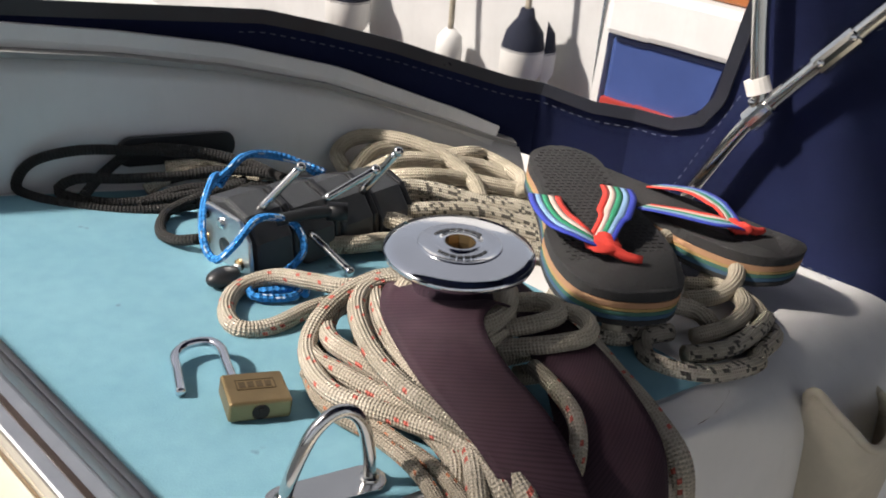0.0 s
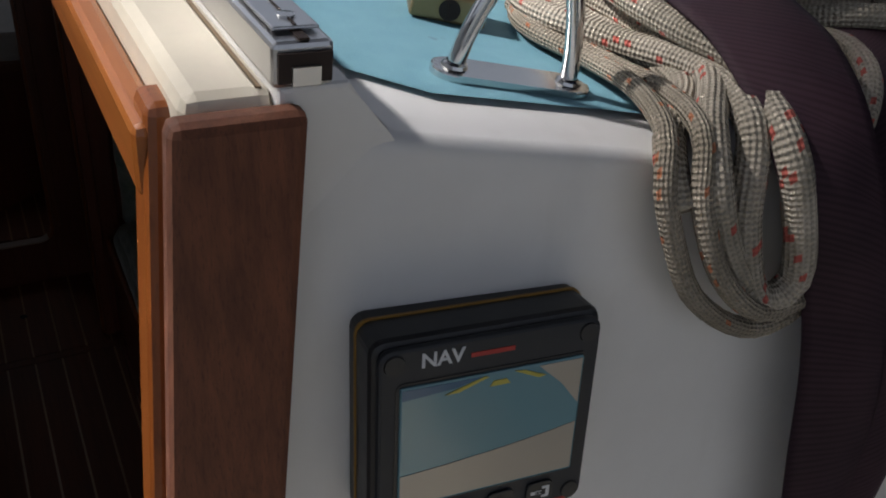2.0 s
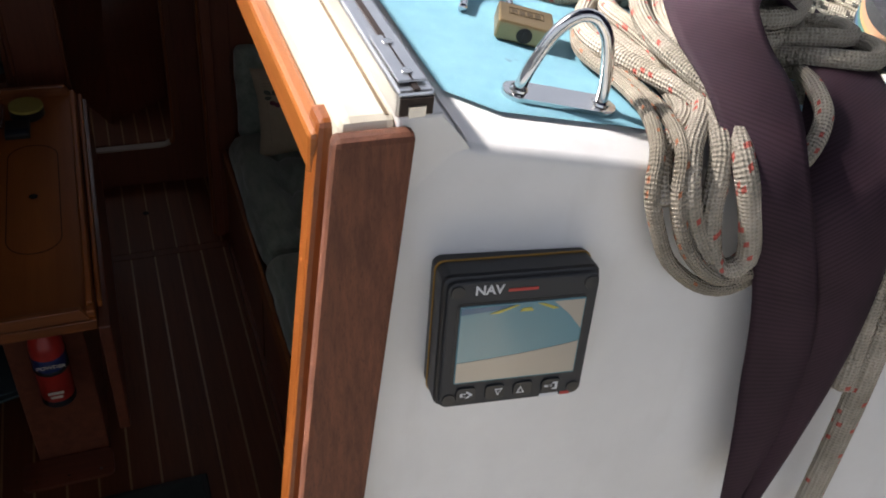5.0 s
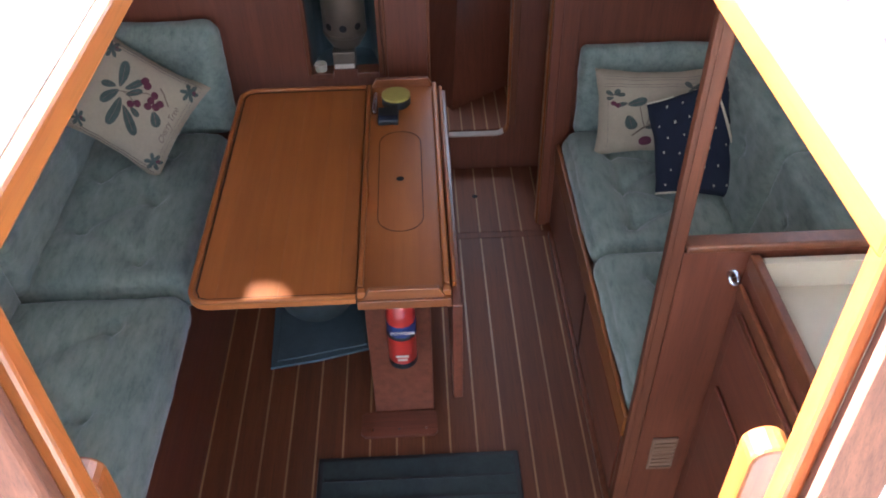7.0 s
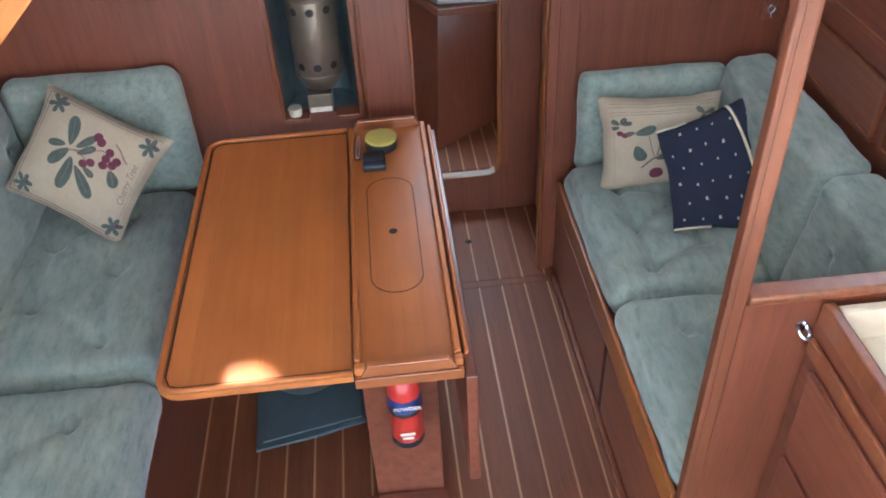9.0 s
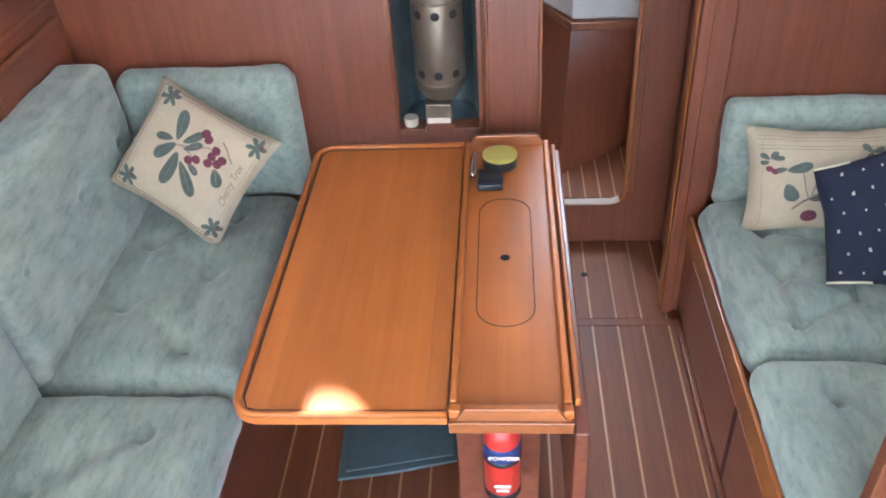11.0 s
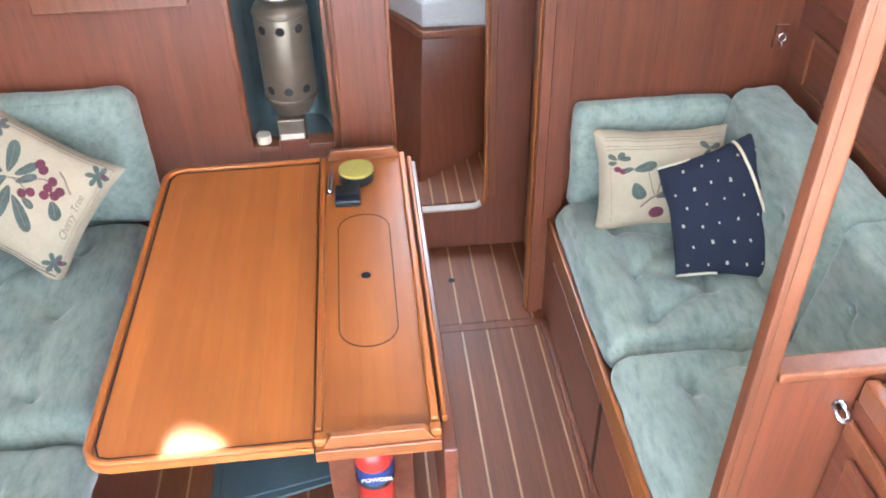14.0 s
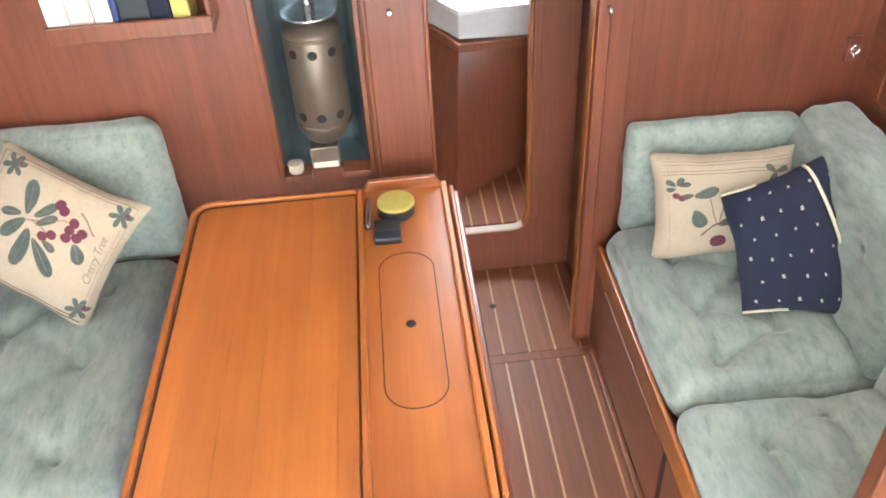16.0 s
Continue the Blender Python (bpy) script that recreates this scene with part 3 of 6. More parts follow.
    i = min(int(f), len(pts) - 2)
    return Vector((*pts[i], 0)).lerp(Vector((*pts[i + 1], 0)), f - i)


def along(rows, s):
    for (s0, z0), (s1, z1) in zip(rows, rows[1:]):
        if s <= s1:
            return z0 + (z1 - z0) * max(0, (s - s0)) / (s1 - s0)
    return rows[-1][1]


def hood_low(s):
    return along(((0, 0.86), (0.12, 0.95), (0.2, 1.07), (0.33, 1.09), (0.379, 1.075), (0.442, 1.05), (0.51, 1.01), (0.577, 0.955), (0.62, 0.91), (0.69, 0.88), (0.81, 0.838), (0.86, 0.828), (1, 0.8)), s)


HOOD_TOP = 1.95
hood = thing("spray_hood", (0.2, 0.6, 0.9), "navy canvas spray hood with clear vinyl windows", "spray hood")


def hood_at(s, z):
    p = hood_plan(s)
    lo = hood_low(s)
    lean = max(0, (z - lo)) * 0.03
    c = Vector((-0.2, 0.2, 0))
    d = (c - p).normalized()
    return Vector((p.x, p.y, z)) + d * lean


W0, W1 = 0.10, 0.742


def win_low(s):
    return along(((0.1, 1.135), (0.33, 1.135), (0.465, 1.108), (0.542, 1.067), (0.606, 1.022), (0.661, 0.999), (0.712, 0.998), (0.728, 1.012), (0.737, 1.045), (0.742, 1.15)), s)


part("lower_canvas", grid_mesh(lambda u, v: hood_at(W0 + u * (W1 - W0), hood_low(W0 + u * (W1 - W0)) + v * (win_low(W0 + u * (W1 - W0)) - hood_low(W0 + u * (W1 - W0)))), 60, 3), M_CANVAS, hood)
part("upper_canvas", grid_mesh(lambda u, v: hood_at(W0 + u * (W1 - W0), 1.9 + v * (HOOD_TOP - 1.9)), 60, 3), M_CANVAS, hood)
part("side_canvas", grid_mesh(lambda u, v: hood_at(W1 + u * (1 - W1), hood_low(W1 + u * (1 - W1)) + v * (HOOD_TOP - hood_low(W1 + u * (1 - W1)))), 30, 12), M_CANVAS, hood)
part("port_canvas", grid_mesh(lambda u, v: hood_at(u * W0, 0.86 + v * (HOOD_TOP - 0.86)), 10, 6), M_CANVAS, hood)
pane = part("window", grid_mesh(lambda u, v: hood_at(W0 + u * (W1 - W0), win_low(W0 + u * (W1 - W0)) + v * (1.9 - win_low(W0 + u * (W1 - W0)))), 60, 6), M_PANE, hood, "clear vinyl window")
pane.visible_shadow = False
# roof out of view, its front edge stepped to shade the outboard deck
part("roof_canvas", prism([(-1.2, -0.3), (0.95, -0.9), (0.93, 0.45), (0.7, 0.77), (0.2, 0.92), (-0.2, 0.955), (-0.48, 0.955), (-0.6, 0.885), (-1.0, 0.8), (-1.2, 0.5)], HOOD_TOP - 0.005, HOOD_TOP + 0.004), M_CANVAS, hood)

# water and the neighbouring boat
fixed("water", box(-400, -400, -1.62, 400, 400, -1.6), plain("harbour_water", (0.03, 0.045, 0.05), 0.12, 0, 0.3, 3, 0.3), "grey-green harbour water", "water")
# fill lamps added on both sides, no windows built; one for the fore hatch
area_fill("port_fill_light", (-1.62, 1.6, 0.62), (-0.4, 1.6, -0.4), 1.6, 0.2, 0.16)
area_fill("starboard_fill_light", (1.0, 1.9, 0.62), (-0.2, 1.9, -0.4), 1.3, 0.2, 0.155)
area_fill("fore_hatch_light", (-0.1, 3.8, 0.91), (-0.1, 3.8, -1), 0.58, 0.58, 0.7)

# ---- saloon details ----
def text_mesh(name, words, size, m, material, parent, depth=0.0003, align="CENTER"):
    cu = bpy.data.curves.new(name, "FONT")
    cu.offset = size * 0.022
    cu.body, cu.size, cu.extrude, cu.align_x, cu.align_y = words, size, depth, align, "CENTER"
    tmp = bpy.data.objects.new(name, cu)
    me = bpy.data.meshes.new_from_object(tmp)
    bpy.data.objects.remove(tmp)
    bpy.data.curves.remove(cu)
    bm = bmesh.new()
    bm.from_mesh(me)
    bpy.data.meshes.remove(me)
    bmesh.ops.transform(bm, matrix=m, verts=bm.verts)
    return part(name, bm, material, parent)


def ball(c, r, bm=None, sc=(1, 1, 1), seg=16, rings=10):
    own = bm or bmesh.new()
    r0 = bmesh.ops.create_uvsphere(own, u_segments=seg, v_segments=rings, radius=r)
    bmesh.ops.transform(own, matrix=Matrix.Translation(c) @ Matrix.Diagonal((*sc, 1)), verts=r0["verts"])
    return own


M_LINE = plain("dark_seam", (0.018, 0.008, 0.005), 0.7)
M_CREAM = plain("cream_cotton", (0.33, 0.262, 0.18), 0.95, 0, 0.1, 90, 0.35)
M_LEAF = plain("printed_leaf_green", (0.06, 0.075, 0.062), 0.95, 0, 0.35, 60, 0.2)
M_CHERRY = plain("printed_cherry_red", (0.1, 0.02, 0.035), 0.95, 0, 0.35, 90, 0.2)
M_STEM = plain("printed_stem_brown", (0.16, 0.12, 0.09), 0.95)
M_NAVY = plain("navy_cotton", (0.008, 0.011, 0.025), 0.95, 0, 0.2, 150, 0.3)
M_PIPING = plain("cream_piping", (0.6, 0.52, 0.36), 0.9, 0, 0.1, 200, 0.3)
M_SPECK = plain("dull_printed_speck", (0.36, 0.33, 0.25), 0.95)
M_TAPE = plain("yellow_tin_lid", (0.4, 0.34, 0.08), 0.4, 0, 0.12, 40)
M_HEATER = plain("beige_heater_steel", (0.155, 0.118, 0.084), 0.4, 0.55, 0.25, 14)
M_LINER = plain("heater_liner_steel", (0.2, 0.25, 0.26), 0.42, 0.8, 0.3, 14, 0.2)
M_CARPET = plain("blue_grey_cloth", (0.06, 0.085, 0.095), 0.95, 0, 0.15, 120, 0.3)
M_LABEL = plain("cream_label", (0.6, 0.52, 0.42), 0.6)
M_NAVYBAND = plain("blue_printed_band", (0.02, 0.035, 0.13), 0.5)

# table: rims, trough rails, lid, hole, hanging leaf, pedestal
nl = rounded(-0.878, 1.4815, -0.437, 2.538, 0.05, 8, (1, 0, 0, 1))
part("edge_moulding", sweep([Vector((x, y, -0.25)) for x, y in [(-0.438, 1.4815)] + nl[8::-1] + [(-0.878, 1.8), (-0.878, 2.2)] + nl[:10:-1] + [(-0.438, 2.538)]],
     [(-0.007, -0.006), (-0.007, 0.002), (-0.003, 0.006), (0.003, 0.006), (0.007, 0.002), (0.007, -0.006)]), M_TABLE, tb, smooth=True)
part("rim_seam", sweep([Vector((x, y, -0.2542)) for x, y in [(-0.44, 1.494), (-0.83, 1.494), (-0.852, 1.501), (-0.864, 1.53), (-0.864, 2.49), (-0.852, 2.517), (-0.83, 2.525), (-0.44, 2.525)]],
     [(-0.002, 0), (-0.002, 0.0012), (0.002, 0.0012), (0.002, 0)]), M_LINE, tb)
part("inner_rail", box(-0.4325, 1.505, -0.262, -0.418, 2.53, -0.236, 0.004), M_TABLE, tb)
part("inner_rail_block", box(-0.434, 1.48, -0.262, -0.41, 1.502, -0.24, 0.004), M_TABLE, tb)
part("outer_rail", box(-0.203, 1.505, -0.262, -0.187, 2.53, -0.234, 0.004), M_TABLE, tb)
part("outer_rail_block", box(-0.206, 1.48, -0.262, -0.184, 1.502, -0.24, 0.004), M_TABLE, tb)
for nm, yy in (("near_rail", 1.474), ("far_rail", 2.545)):
    part(nm, prism([(-0.418, -0.262), (-0.2, -0.262), (-0.2, -0.258), (-0.218, -0.228), (-0.4, -0.228), (-0.418, -0.258)], 0, 0.016, 0.002, m=Matrix.Translation((0, yy + 0.016, 0)) @ Matrix.Rotation(radians(90), 4, "X")), M_TABLE_X, tb)
part("trough_apron", box(-0.434, 1.468, -0.292, -0.184, 1.476, -0.262, 0.002), M_TABLE_X, tb)
lid = rounded(-0.385, 1.75, -0.25, 2.26, 0.064, 10)
part("lid_seam", sweep([Vector((x, y, -0.2618)) for x, y in lid + lid[:1]], [(-0.0012, 0), (-0.0012, 0.0007), (0.0012, 0.0007), (0.0012, 0)]), M_LINE, tb)
part("finger_hole", lathe([(0, 0), (0.0105, 0), (0.012, 0.0006)], (-0.318, 2.0, -0.2618), n=20), M_HOLE_SHADE, tb, "dark finger hole")
part("hanging_leaf", box(-0.183, 1.45, -0.66, -0.155, 2.53, -0.27, 0.004), M_PANEL_Y, tb)
part("hanging_leaf_rail", box(-0.18, 1.52, -0.27, -0.168, 2.53, -0.25, 0.004), M_TABLE, tb)
part("pedestal", box(-0.44, 1.675, SOLE, -0.24, 2.35, -0.279, 0.004), M_PANEL_Y, tb)
part("bracket", prism([(-0.56, -0.279), (-0.44, -0.279), (-0.44, -0.5), (-0.48, -0.48), (-0.54, -0.36)], 0, 0.02, 0.002, m=Matrix.Translation((0, 1.72, 0)) @ Matrix.Rotation(radians(90), 4, "X")), M_PANEL_X, tb)

# tin, box and clip in the trough
tn = thing("tin", (-0.33, 2.44, -0.262), "round dark tin with a yellow lid in the table trough", "tin")
part("can", lathe([(0, 0), (0.048, 0), (0.05, 0.003), (0.05, 0.03), (0.0, 0.03)], (-0.33, 2.44, -0.262)), M_BLACK, tn, smooth=False)
part("lid", lathe([(0.05, 0.03), (0.05, 0.036), (0.046, 0.038), (0.0, 0.0372)], (-0.33, 2.44, -0.262)), M_TAPE, tn, "yellow lid")
bx = thing("black_box", (-0.355, 2.345, -0.262), "small black box beside the tin", "box")
part("case", box(-0.392, 2.30, -0.262, -0.322, 2.388, -0.243, 0.004), M_BLACK, bx)
part("flap", box(-0.389, 2.303, -0.2428, -0.325, 2.33, -0.2405, 0.001), M_NAVY, bx)
cl = thing("chrome_clip", (-0.41, 2.42, -0.262), "thin chrome clip lying along the trough rail", "clip")
part("clip", tube([(-0.402, 2.5, -0.255), (-0.408, 2.45, -0.25), (-0.412, 2.38, -0.252), (-0.404, 2.37, -0.256), (-0.4, 2.44, -0.256), (-0.402, 2.5, -0.255)], 0.005, 8), M_CHROME, cl, smooth=True)

# fire extinguisher on the pedestal
fe = thing("fire_extinguisher", (-0.33, 1.62, -0.67), "small red powder fire extinguisher on the table pedestal", "extinguisher")
bottle = part("bottle", lathe([(0, 0), (0.038, 0.0), (0.043, 0.006), (0.043, 0.21), (0.036, 0.24), (0.02, 0.255), (0.018, 0.27), (0, 0.27)], (-0.33, 1.62, -0.67)), M_RED, fe, smooth=True)
part("base_ring", lathe([(0.0436, 0.0), (0.0445, 0.002), (0.0445, 0.02), (0.0436, 0.022)], (-0.33, 1.62, -0.67)), M_BLACK, fe)
part("band", lathe([(0.0436, 0.14), (0.0442, 0.142), (0.0442, 0.182), (0.0436, 0.184)], (-0.33, 1.62, -0.67)), M_NAVYBAND, bottle, "blue printed band")
part("holder_strap", lathe([(0.0437, 0.125), (0.0452, 0.127), (0.0452, 0.138), (0.0437, 0.14)], (-0.33, 1.62, -0.67)), M_BLACK, fe)
part("bracket", box(-0.35, 1.655, -0.62, -0.31, 1.672, -0.44, 0.003), M_BLACK, fe)
text_mesh("lettering", "POWDER", 0.017, pose(-0.325, 1.6215 - 0.0462, -0.508, 90, 0, 0), M_LABEL, bottle)
for i, w in enumerate((0.04, 0.03)):
    part("print_bar", box(-0.33 - w / 2, 1.575, -0.615 - i * 0.016, -0.33 + w / 2, 1.5765, -0.606 - i * 0.016), M_LABEL, bottle)

# things on the sole
ct = thing("folded_cloth", (-0.65, 2.1, SOLE), "blue-grey folded cloth under the table", "cloth")
part("layer", prism([(-0.823, 1.886), (-0.66, 1.915), (-0.47, 1.961), (-0.47, 2.4), (-0.85, 2.42)], SOLE + 0.001, SOLE + 0.012, 0.003), M_CARPET, ct)
part("upper_layer", prism([(-0.80, 1.91), (-0.48, 1.975), (-0.48, 2.38), (-0.82, 2.4)], SOLE + 0.013, SOLE + 0.02, 0.003), M_CARPET, ct)
bg = thing("stowed_bag", (-0.66, 2.12, SOLE + 0.02), "dark round bag stowed under the table", "bag")
part("body", ball((-0.66, 2.16, SOLE + 0.15), 0.13, sc=(1.15, 1.1, 1.0), seg=28, rings=16), M_MAT, bg, smooth=True)
fp = thing("floor_plate", (-0.36, 1.66, SOLE), "dark wooden plate screwed to the sole", "plate")
part("plate", prism(rounded(-0.487, 1.57, -0.232, 1.669, 0.02), SOLE + 0.001, SOLE + 0.014, 0.003), M_PANEL_X, fp)
for x in (-0.45, -0.36, -0.27):
    part("screw", lathe([(0.0045, 0), (0.0045, 0.0012), (0, 0.0016)], (x, 1.595, SOLE + 0.014), n=12), M_STEEL, fp)
mt = thing("floor_mat", (-0.3, 1.25, SOLE), "dark ribbed mat in a black rim on the sole", "mat")
part("rim", box(-0.622, 1.0, SOLE + 0.001, 0.027, 1.495, SOLE + 0.012, 0.004), M_BLACK, mt)
part("pad", box(-0.605, 1.02, SOLE + 0.0125, 0.01, 1.478, SOLE + 0.016, 0.001), M_MAT, mt)
for i in range(6):
    part("rib", box(-0.6, 1.40 - i * 0.07, SOLE + 0.0162, 0.005, 1.41 - i * 0.07, SOLE + 0.019, 0.001), M_BLACK, mt)
hl = thing("sole_ring", (-0.02, 2.845, SOLE), "small black finger hole in the cabin sole", "finger hole")
part("hole", lathe([(0, 0), (0.011, 0), (0.013, 0.0012), (0.0, 0.0012)], (-0.02, 2.845, SOLE), n=20), M_HOLE_SHADE, hl)


# printed and plain pillows
def pillow_point(c, thick, u, v, side=1):
    """Place on a soft pillow between four corners: near left, near right, far right, far left."""
    a, b, d, e = [Vector(p) for p in c]
    n = ((b - a).cross(e - a)).normalized()
    p, q = 2 * u - 1, 2 * v - 1
    base = a.lerp(b, u).lerp(e.lerp(d, u), v)
    c0 = (a + b + d + e) / 4
    base = base + (c0 - base) * 0.085 * (abs(p) ** 6 * (1 - q * q) + abs(q) ** 6 * (1 - p * p))
    hgt = thick * (max(0, 1 - p ** 4) * max(0, 1 - q ** 4)) ** 0.55
    w = noise.noise_vector(base * 14) * 0.004 + noise.noise_vector(base * 35) * 0.0016
    return base + n * hgt * side + w


def pillow(name, corners, thick, material, label, group="", back=0.0):
    at = sum((Vector(c) for c in corners), Vector()) / 4
    at.z = min(c[2] for c in corners)
    th = thing(name, at, label, "pillow", group)
    bm = grid_mesh(lambda u, v: pillow_point(corners, thick, u, v, 1), 30, 30)
    grid_mesh(lambda u, v: pillow_point(corners, back or thick * 0.6, u, v, -1), 30, 30, bm)
    part("cover", bm, material, th, smooth=True)
    return th


def print_on(th, corners, thick, outline, material, name):
    bm = bmesh.new()
    n = 0.0016
    a, b, d, e = [Vector(p) for p in corners]
    nn = ((b - a).cross(e - a)).normalized()
    cu, cv = sum(p[0] for p in outline) / len(outline), sum(p[1] for p in outline) / len(outline)
    rows = []
    for k in (0.0, 0.33, 0.66, 1.0):
        rows.append([bm.verts.new(pillow_point(corners, thick, cu + (u - cu) * k, cv + (v - cv) * k) + nn * n) for u, v in outline] if k else None)
    c = bm.verts.new(pillow_point(corners, thick, cu, cv) + nn * n)
    m = len(outline)
    for i in range(m):
        bm.faces.new((c, rows[1][i], rows[1][(i + 1) % m]))
        for r0, r1 in ((rows[1], rows[2]), (rows[2], rows[3])):
            bm.faces.new((r0[i], r1[i], r1[(i + 1) % m], r0[(i + 1) % m]))
    return part(name, bm, material, th, smooth=True)


def leaf_shape(u, v, length, width, angle):
    out = []
    ca, sa = math.cos(radians(angle)), math.sin(radians(angle))
    for i in range(14):
        a = 2 * math.pi * i / 14
        x, y = length * (0.5 + 0.5 * math.cos(a)), width * math.sin(a) * (0.75 + 0.25 * math.cos(a))
        out.append((u + x * ca - y * sa, v + x * sa + y * ca))
    return out


def disc_shape(u, v, r):
    return [(u + r * math.cos(2 * math.pi * i / 12), v + r * math.sin(2 * math.pi * i / 12)) for i in range(12)]


def stem(th, corners, thick, pts, w=0.003):
    a, b, d, e = [Vector(p) for p in corners]
    nn = ((b - a).cross(e - a)).normalized()
    part("printed_stem", sweep([pillow_point(corners, thick, u, v) + nn * 0.0014 for u, v in pts], [(-w, 0), (0, 0.0005), (w, 0)], closed=False), M_STEM, th)


PC = [(-1.47, 2.35, -0.235), (-1.175, 2.285, -0.445), (-0.955, 2.425, -0.165), (-1.305, 2.55, 0.0)]
p1 = pillow("cherry_pillow", PC, 0.075, M_CREAM, "cream pillow with a printed cherry spray in the settee corner")
for u0, v0, u1, v1, W in ((0.363, 0.6, 0.313, 0.84, 0.058), (0.365, 0.57, 0.26, 0.4, 0.055), (0.33, 0.589, 0.2, 0.556, 0.04), (0.403, 0.514, 0.405, 0.24, 0.06), (0.441, 0.457, 0.65, 0.28, 0.055), (0.408, 0.612, 0.5, 0.75, 0.04), (0.434, 0.558, 0.53, 0.675, 0.04), (0.694, 0.559, 0.785, 0.44, 0.055), (0.506, 0.477, 0.61, 0.441, 0.035)):
    L, ang = math.hypot(u1 - u0, v1 - v0), math.degrees(math.atan2(v1 - v0, u1 - u0))
    print_on(p1, PC, 0.075, leaf_shape(u0, v0, L, W, ang), M_LEAF, "printed_leaf")
    stem(p1, PC, 0.0762, [(u0 + (u1 - u0) * k / 6, v0 + (v1 - v0) * k / 6) for k in range(6)], 0.0011)
for u, v in ((0.516, 0.755), (0.555, 0.725), (0.498, 0.503), (0.548, 0.542), (0.645, 0.684), (0.635, 0.629), (0.715, 0.642), (0.635, 0.569), (0.695, 0.6)):
    print_on(p1, PC, 0.0765, disc_shape(u, v, 0.034), M_CHERRY, "printed_cherry")
stem(p1, PC, 0.075, [(0.369, 0.561), (0.44, 0.6), (0.496, 0.625), (0.579, 0.67), (0.66, 0.675)], 0.0022)
stem(p1, PC, 0.075, [(0.4, 0.58), (0.47, 0.56), (0.53, 0.53)], 0.0014)
stem(p1, PC, 0.075, [(0.653, 0.77), (0.7, 0.74), (0.75, 0.69), (0.785, 0.655)], 0.0022)


def words_on(th, corners, thick, words, u0, v0, u1, v1, size):
    """Slanted lettering laid on a pillow between two of its places."""
    cu = bpy.data.curves.new("printed_words", "FONT")
    cu.body, cu.size, cu.shear = words, 1.0, 0.4
    tmp = bpy.data.objects.new("printed_words", cu)
    me = bpy.data.meshes.new_from_object(tmp)
    bpy.data.objects.remove(tmp)
    bpy.data.curves.remove(cu)
    bm = bmesh.new()
    bm.from_mesh(me)
    bpy.data.meshes.remove(me)
    wide = max(v.co.x for v in bm.verts)
    a, b, d, e = [Vector(p) for p in corners]
    nn = ((b - a).cross(e - a)).normalized()
    for v in bm.verts:
        f, h = v.co.x / wide, v.co.y * size
        du, dv = u1 - u0, v1 - v0
        ln = math.hypot(du, dv)
        v.co = pillow_point(corners, thick, u0 + du * f - dv / ln * h, v0 + dv * f + du / ln * h) + nn * 0.0016
    part("printed_words", bm, M_STEM, th)


words_on(p1, PC, 0.075, "Cherry Tree", 0.9, 0.33, 0.875, 0.68, 0.085)
for cu, cv in ((0.14, 0.145), (0.9, 0.14), (0.88, 0.86), (0.15, 0.88)):
    for ang in (20, 75, 130, 200, 260, 320):
        print_on(p1, PC, 0.075, leaf_shape(cu, cv, 0.085, 0.024, ang), M_LEAF, "printed_leaf")
    print_on(p1, PC, 0.075, disc_shape(cu + 0.035, cv + 0.02, 0.02), M_CHERRY, "printed_cherry")
for q in ([(0.05, 0.05), (0.95, 0.05)], [(0.95, 0.05), (0.95, 0.95)], [(0.95, 0.95), (0.05, 0.95)], [(0.05, 0.95), (0.05, 0.05)]):
    stem(p1, PC, 0.075, [(q[0][0] + (q[1][0] - q[0][0]) * i / 20, q[0][1] + (q[1][1] - q[0][1]) * i / 20) for i in range(21)], 0.0016)

for q in ([(0.08, 0.08), (0.92, 0.08)], [(0.92, 0.08), (0.92, 0.92)], [(0.92, 0.92), (0.08, 0.92)], [(0.08, 0.92), (0.08, 0.08)]):
    stem(p1, PC, 0.075, [(q[0][0] + (q[1][0] - q[0][0]) * i / 20, q[0][1] + (q[1][1] - q[0][1]) * i / 20) for i in range(21)], 0.0012)

QC = [(0.385, 2.42, -0.505), (0.80, 2.42, -0.51), (0.80, 2.535, -0.225), (0.38, 2.535, -0.205)]
p2 = pillow("fruit_pillow", QC, 0.06, M_CREAM, "cream pillow with a printed fruit sprig against the end cushion")
for L, W, ang, u, v in ((0.17, 0.06, 20, 0.26, 0.62), (0.17, 0.07, 285, 0.27, 0.5), (0.09, 0.03, 200, 0.26, 0.64), (0.13, 0.05, 25, 0.42, 0.36), (0.08, 0.03, 140, 0.14, 0.72), (0.08, 0.03, 60, 0.15, 0.72), (0.08, 0.03, 10, 0.16, 0.72), (0.07, 0.03, 200, 0.14, 0.7), (0.1, 0.03, 20, 0.82, 0.8), (0.1, 0.03, 130, 0.82, 0.8), (0.1, 0.03, 250, 0.82, 0.8)):
    print_on(p2, QC, 0.06, leaf_shape(u, v, L, W, ang), M_LEAF, "printed_leaf")
    stem(p2, QC, 0.0612, [(u + L * f / 6 * math.cos(radians(ang)), v + L * f / 6 * math.sin(radians(ang))) for f in range(6)], 0.001)
print_on(p2, QC, 0.06, disc_shape(0.42, 0.2, 0.06), M_CHERRY, "printed_fruit")
print_on(p2, QC, 0.06, disc_shape(0.14, 0.63, 0.028), M_CHERRY, "printed_fruit")
print_on(p2, QC, 0.06, disc_shape(0.18, 0.61, 0.028), M_CHERRY, "printed_fruit")
stem(p2, QC, 0.06, [(0.3, 0.27), (0.38, 0.35), (0.45, 0.4), (0.5, 0.44)], 0.004)
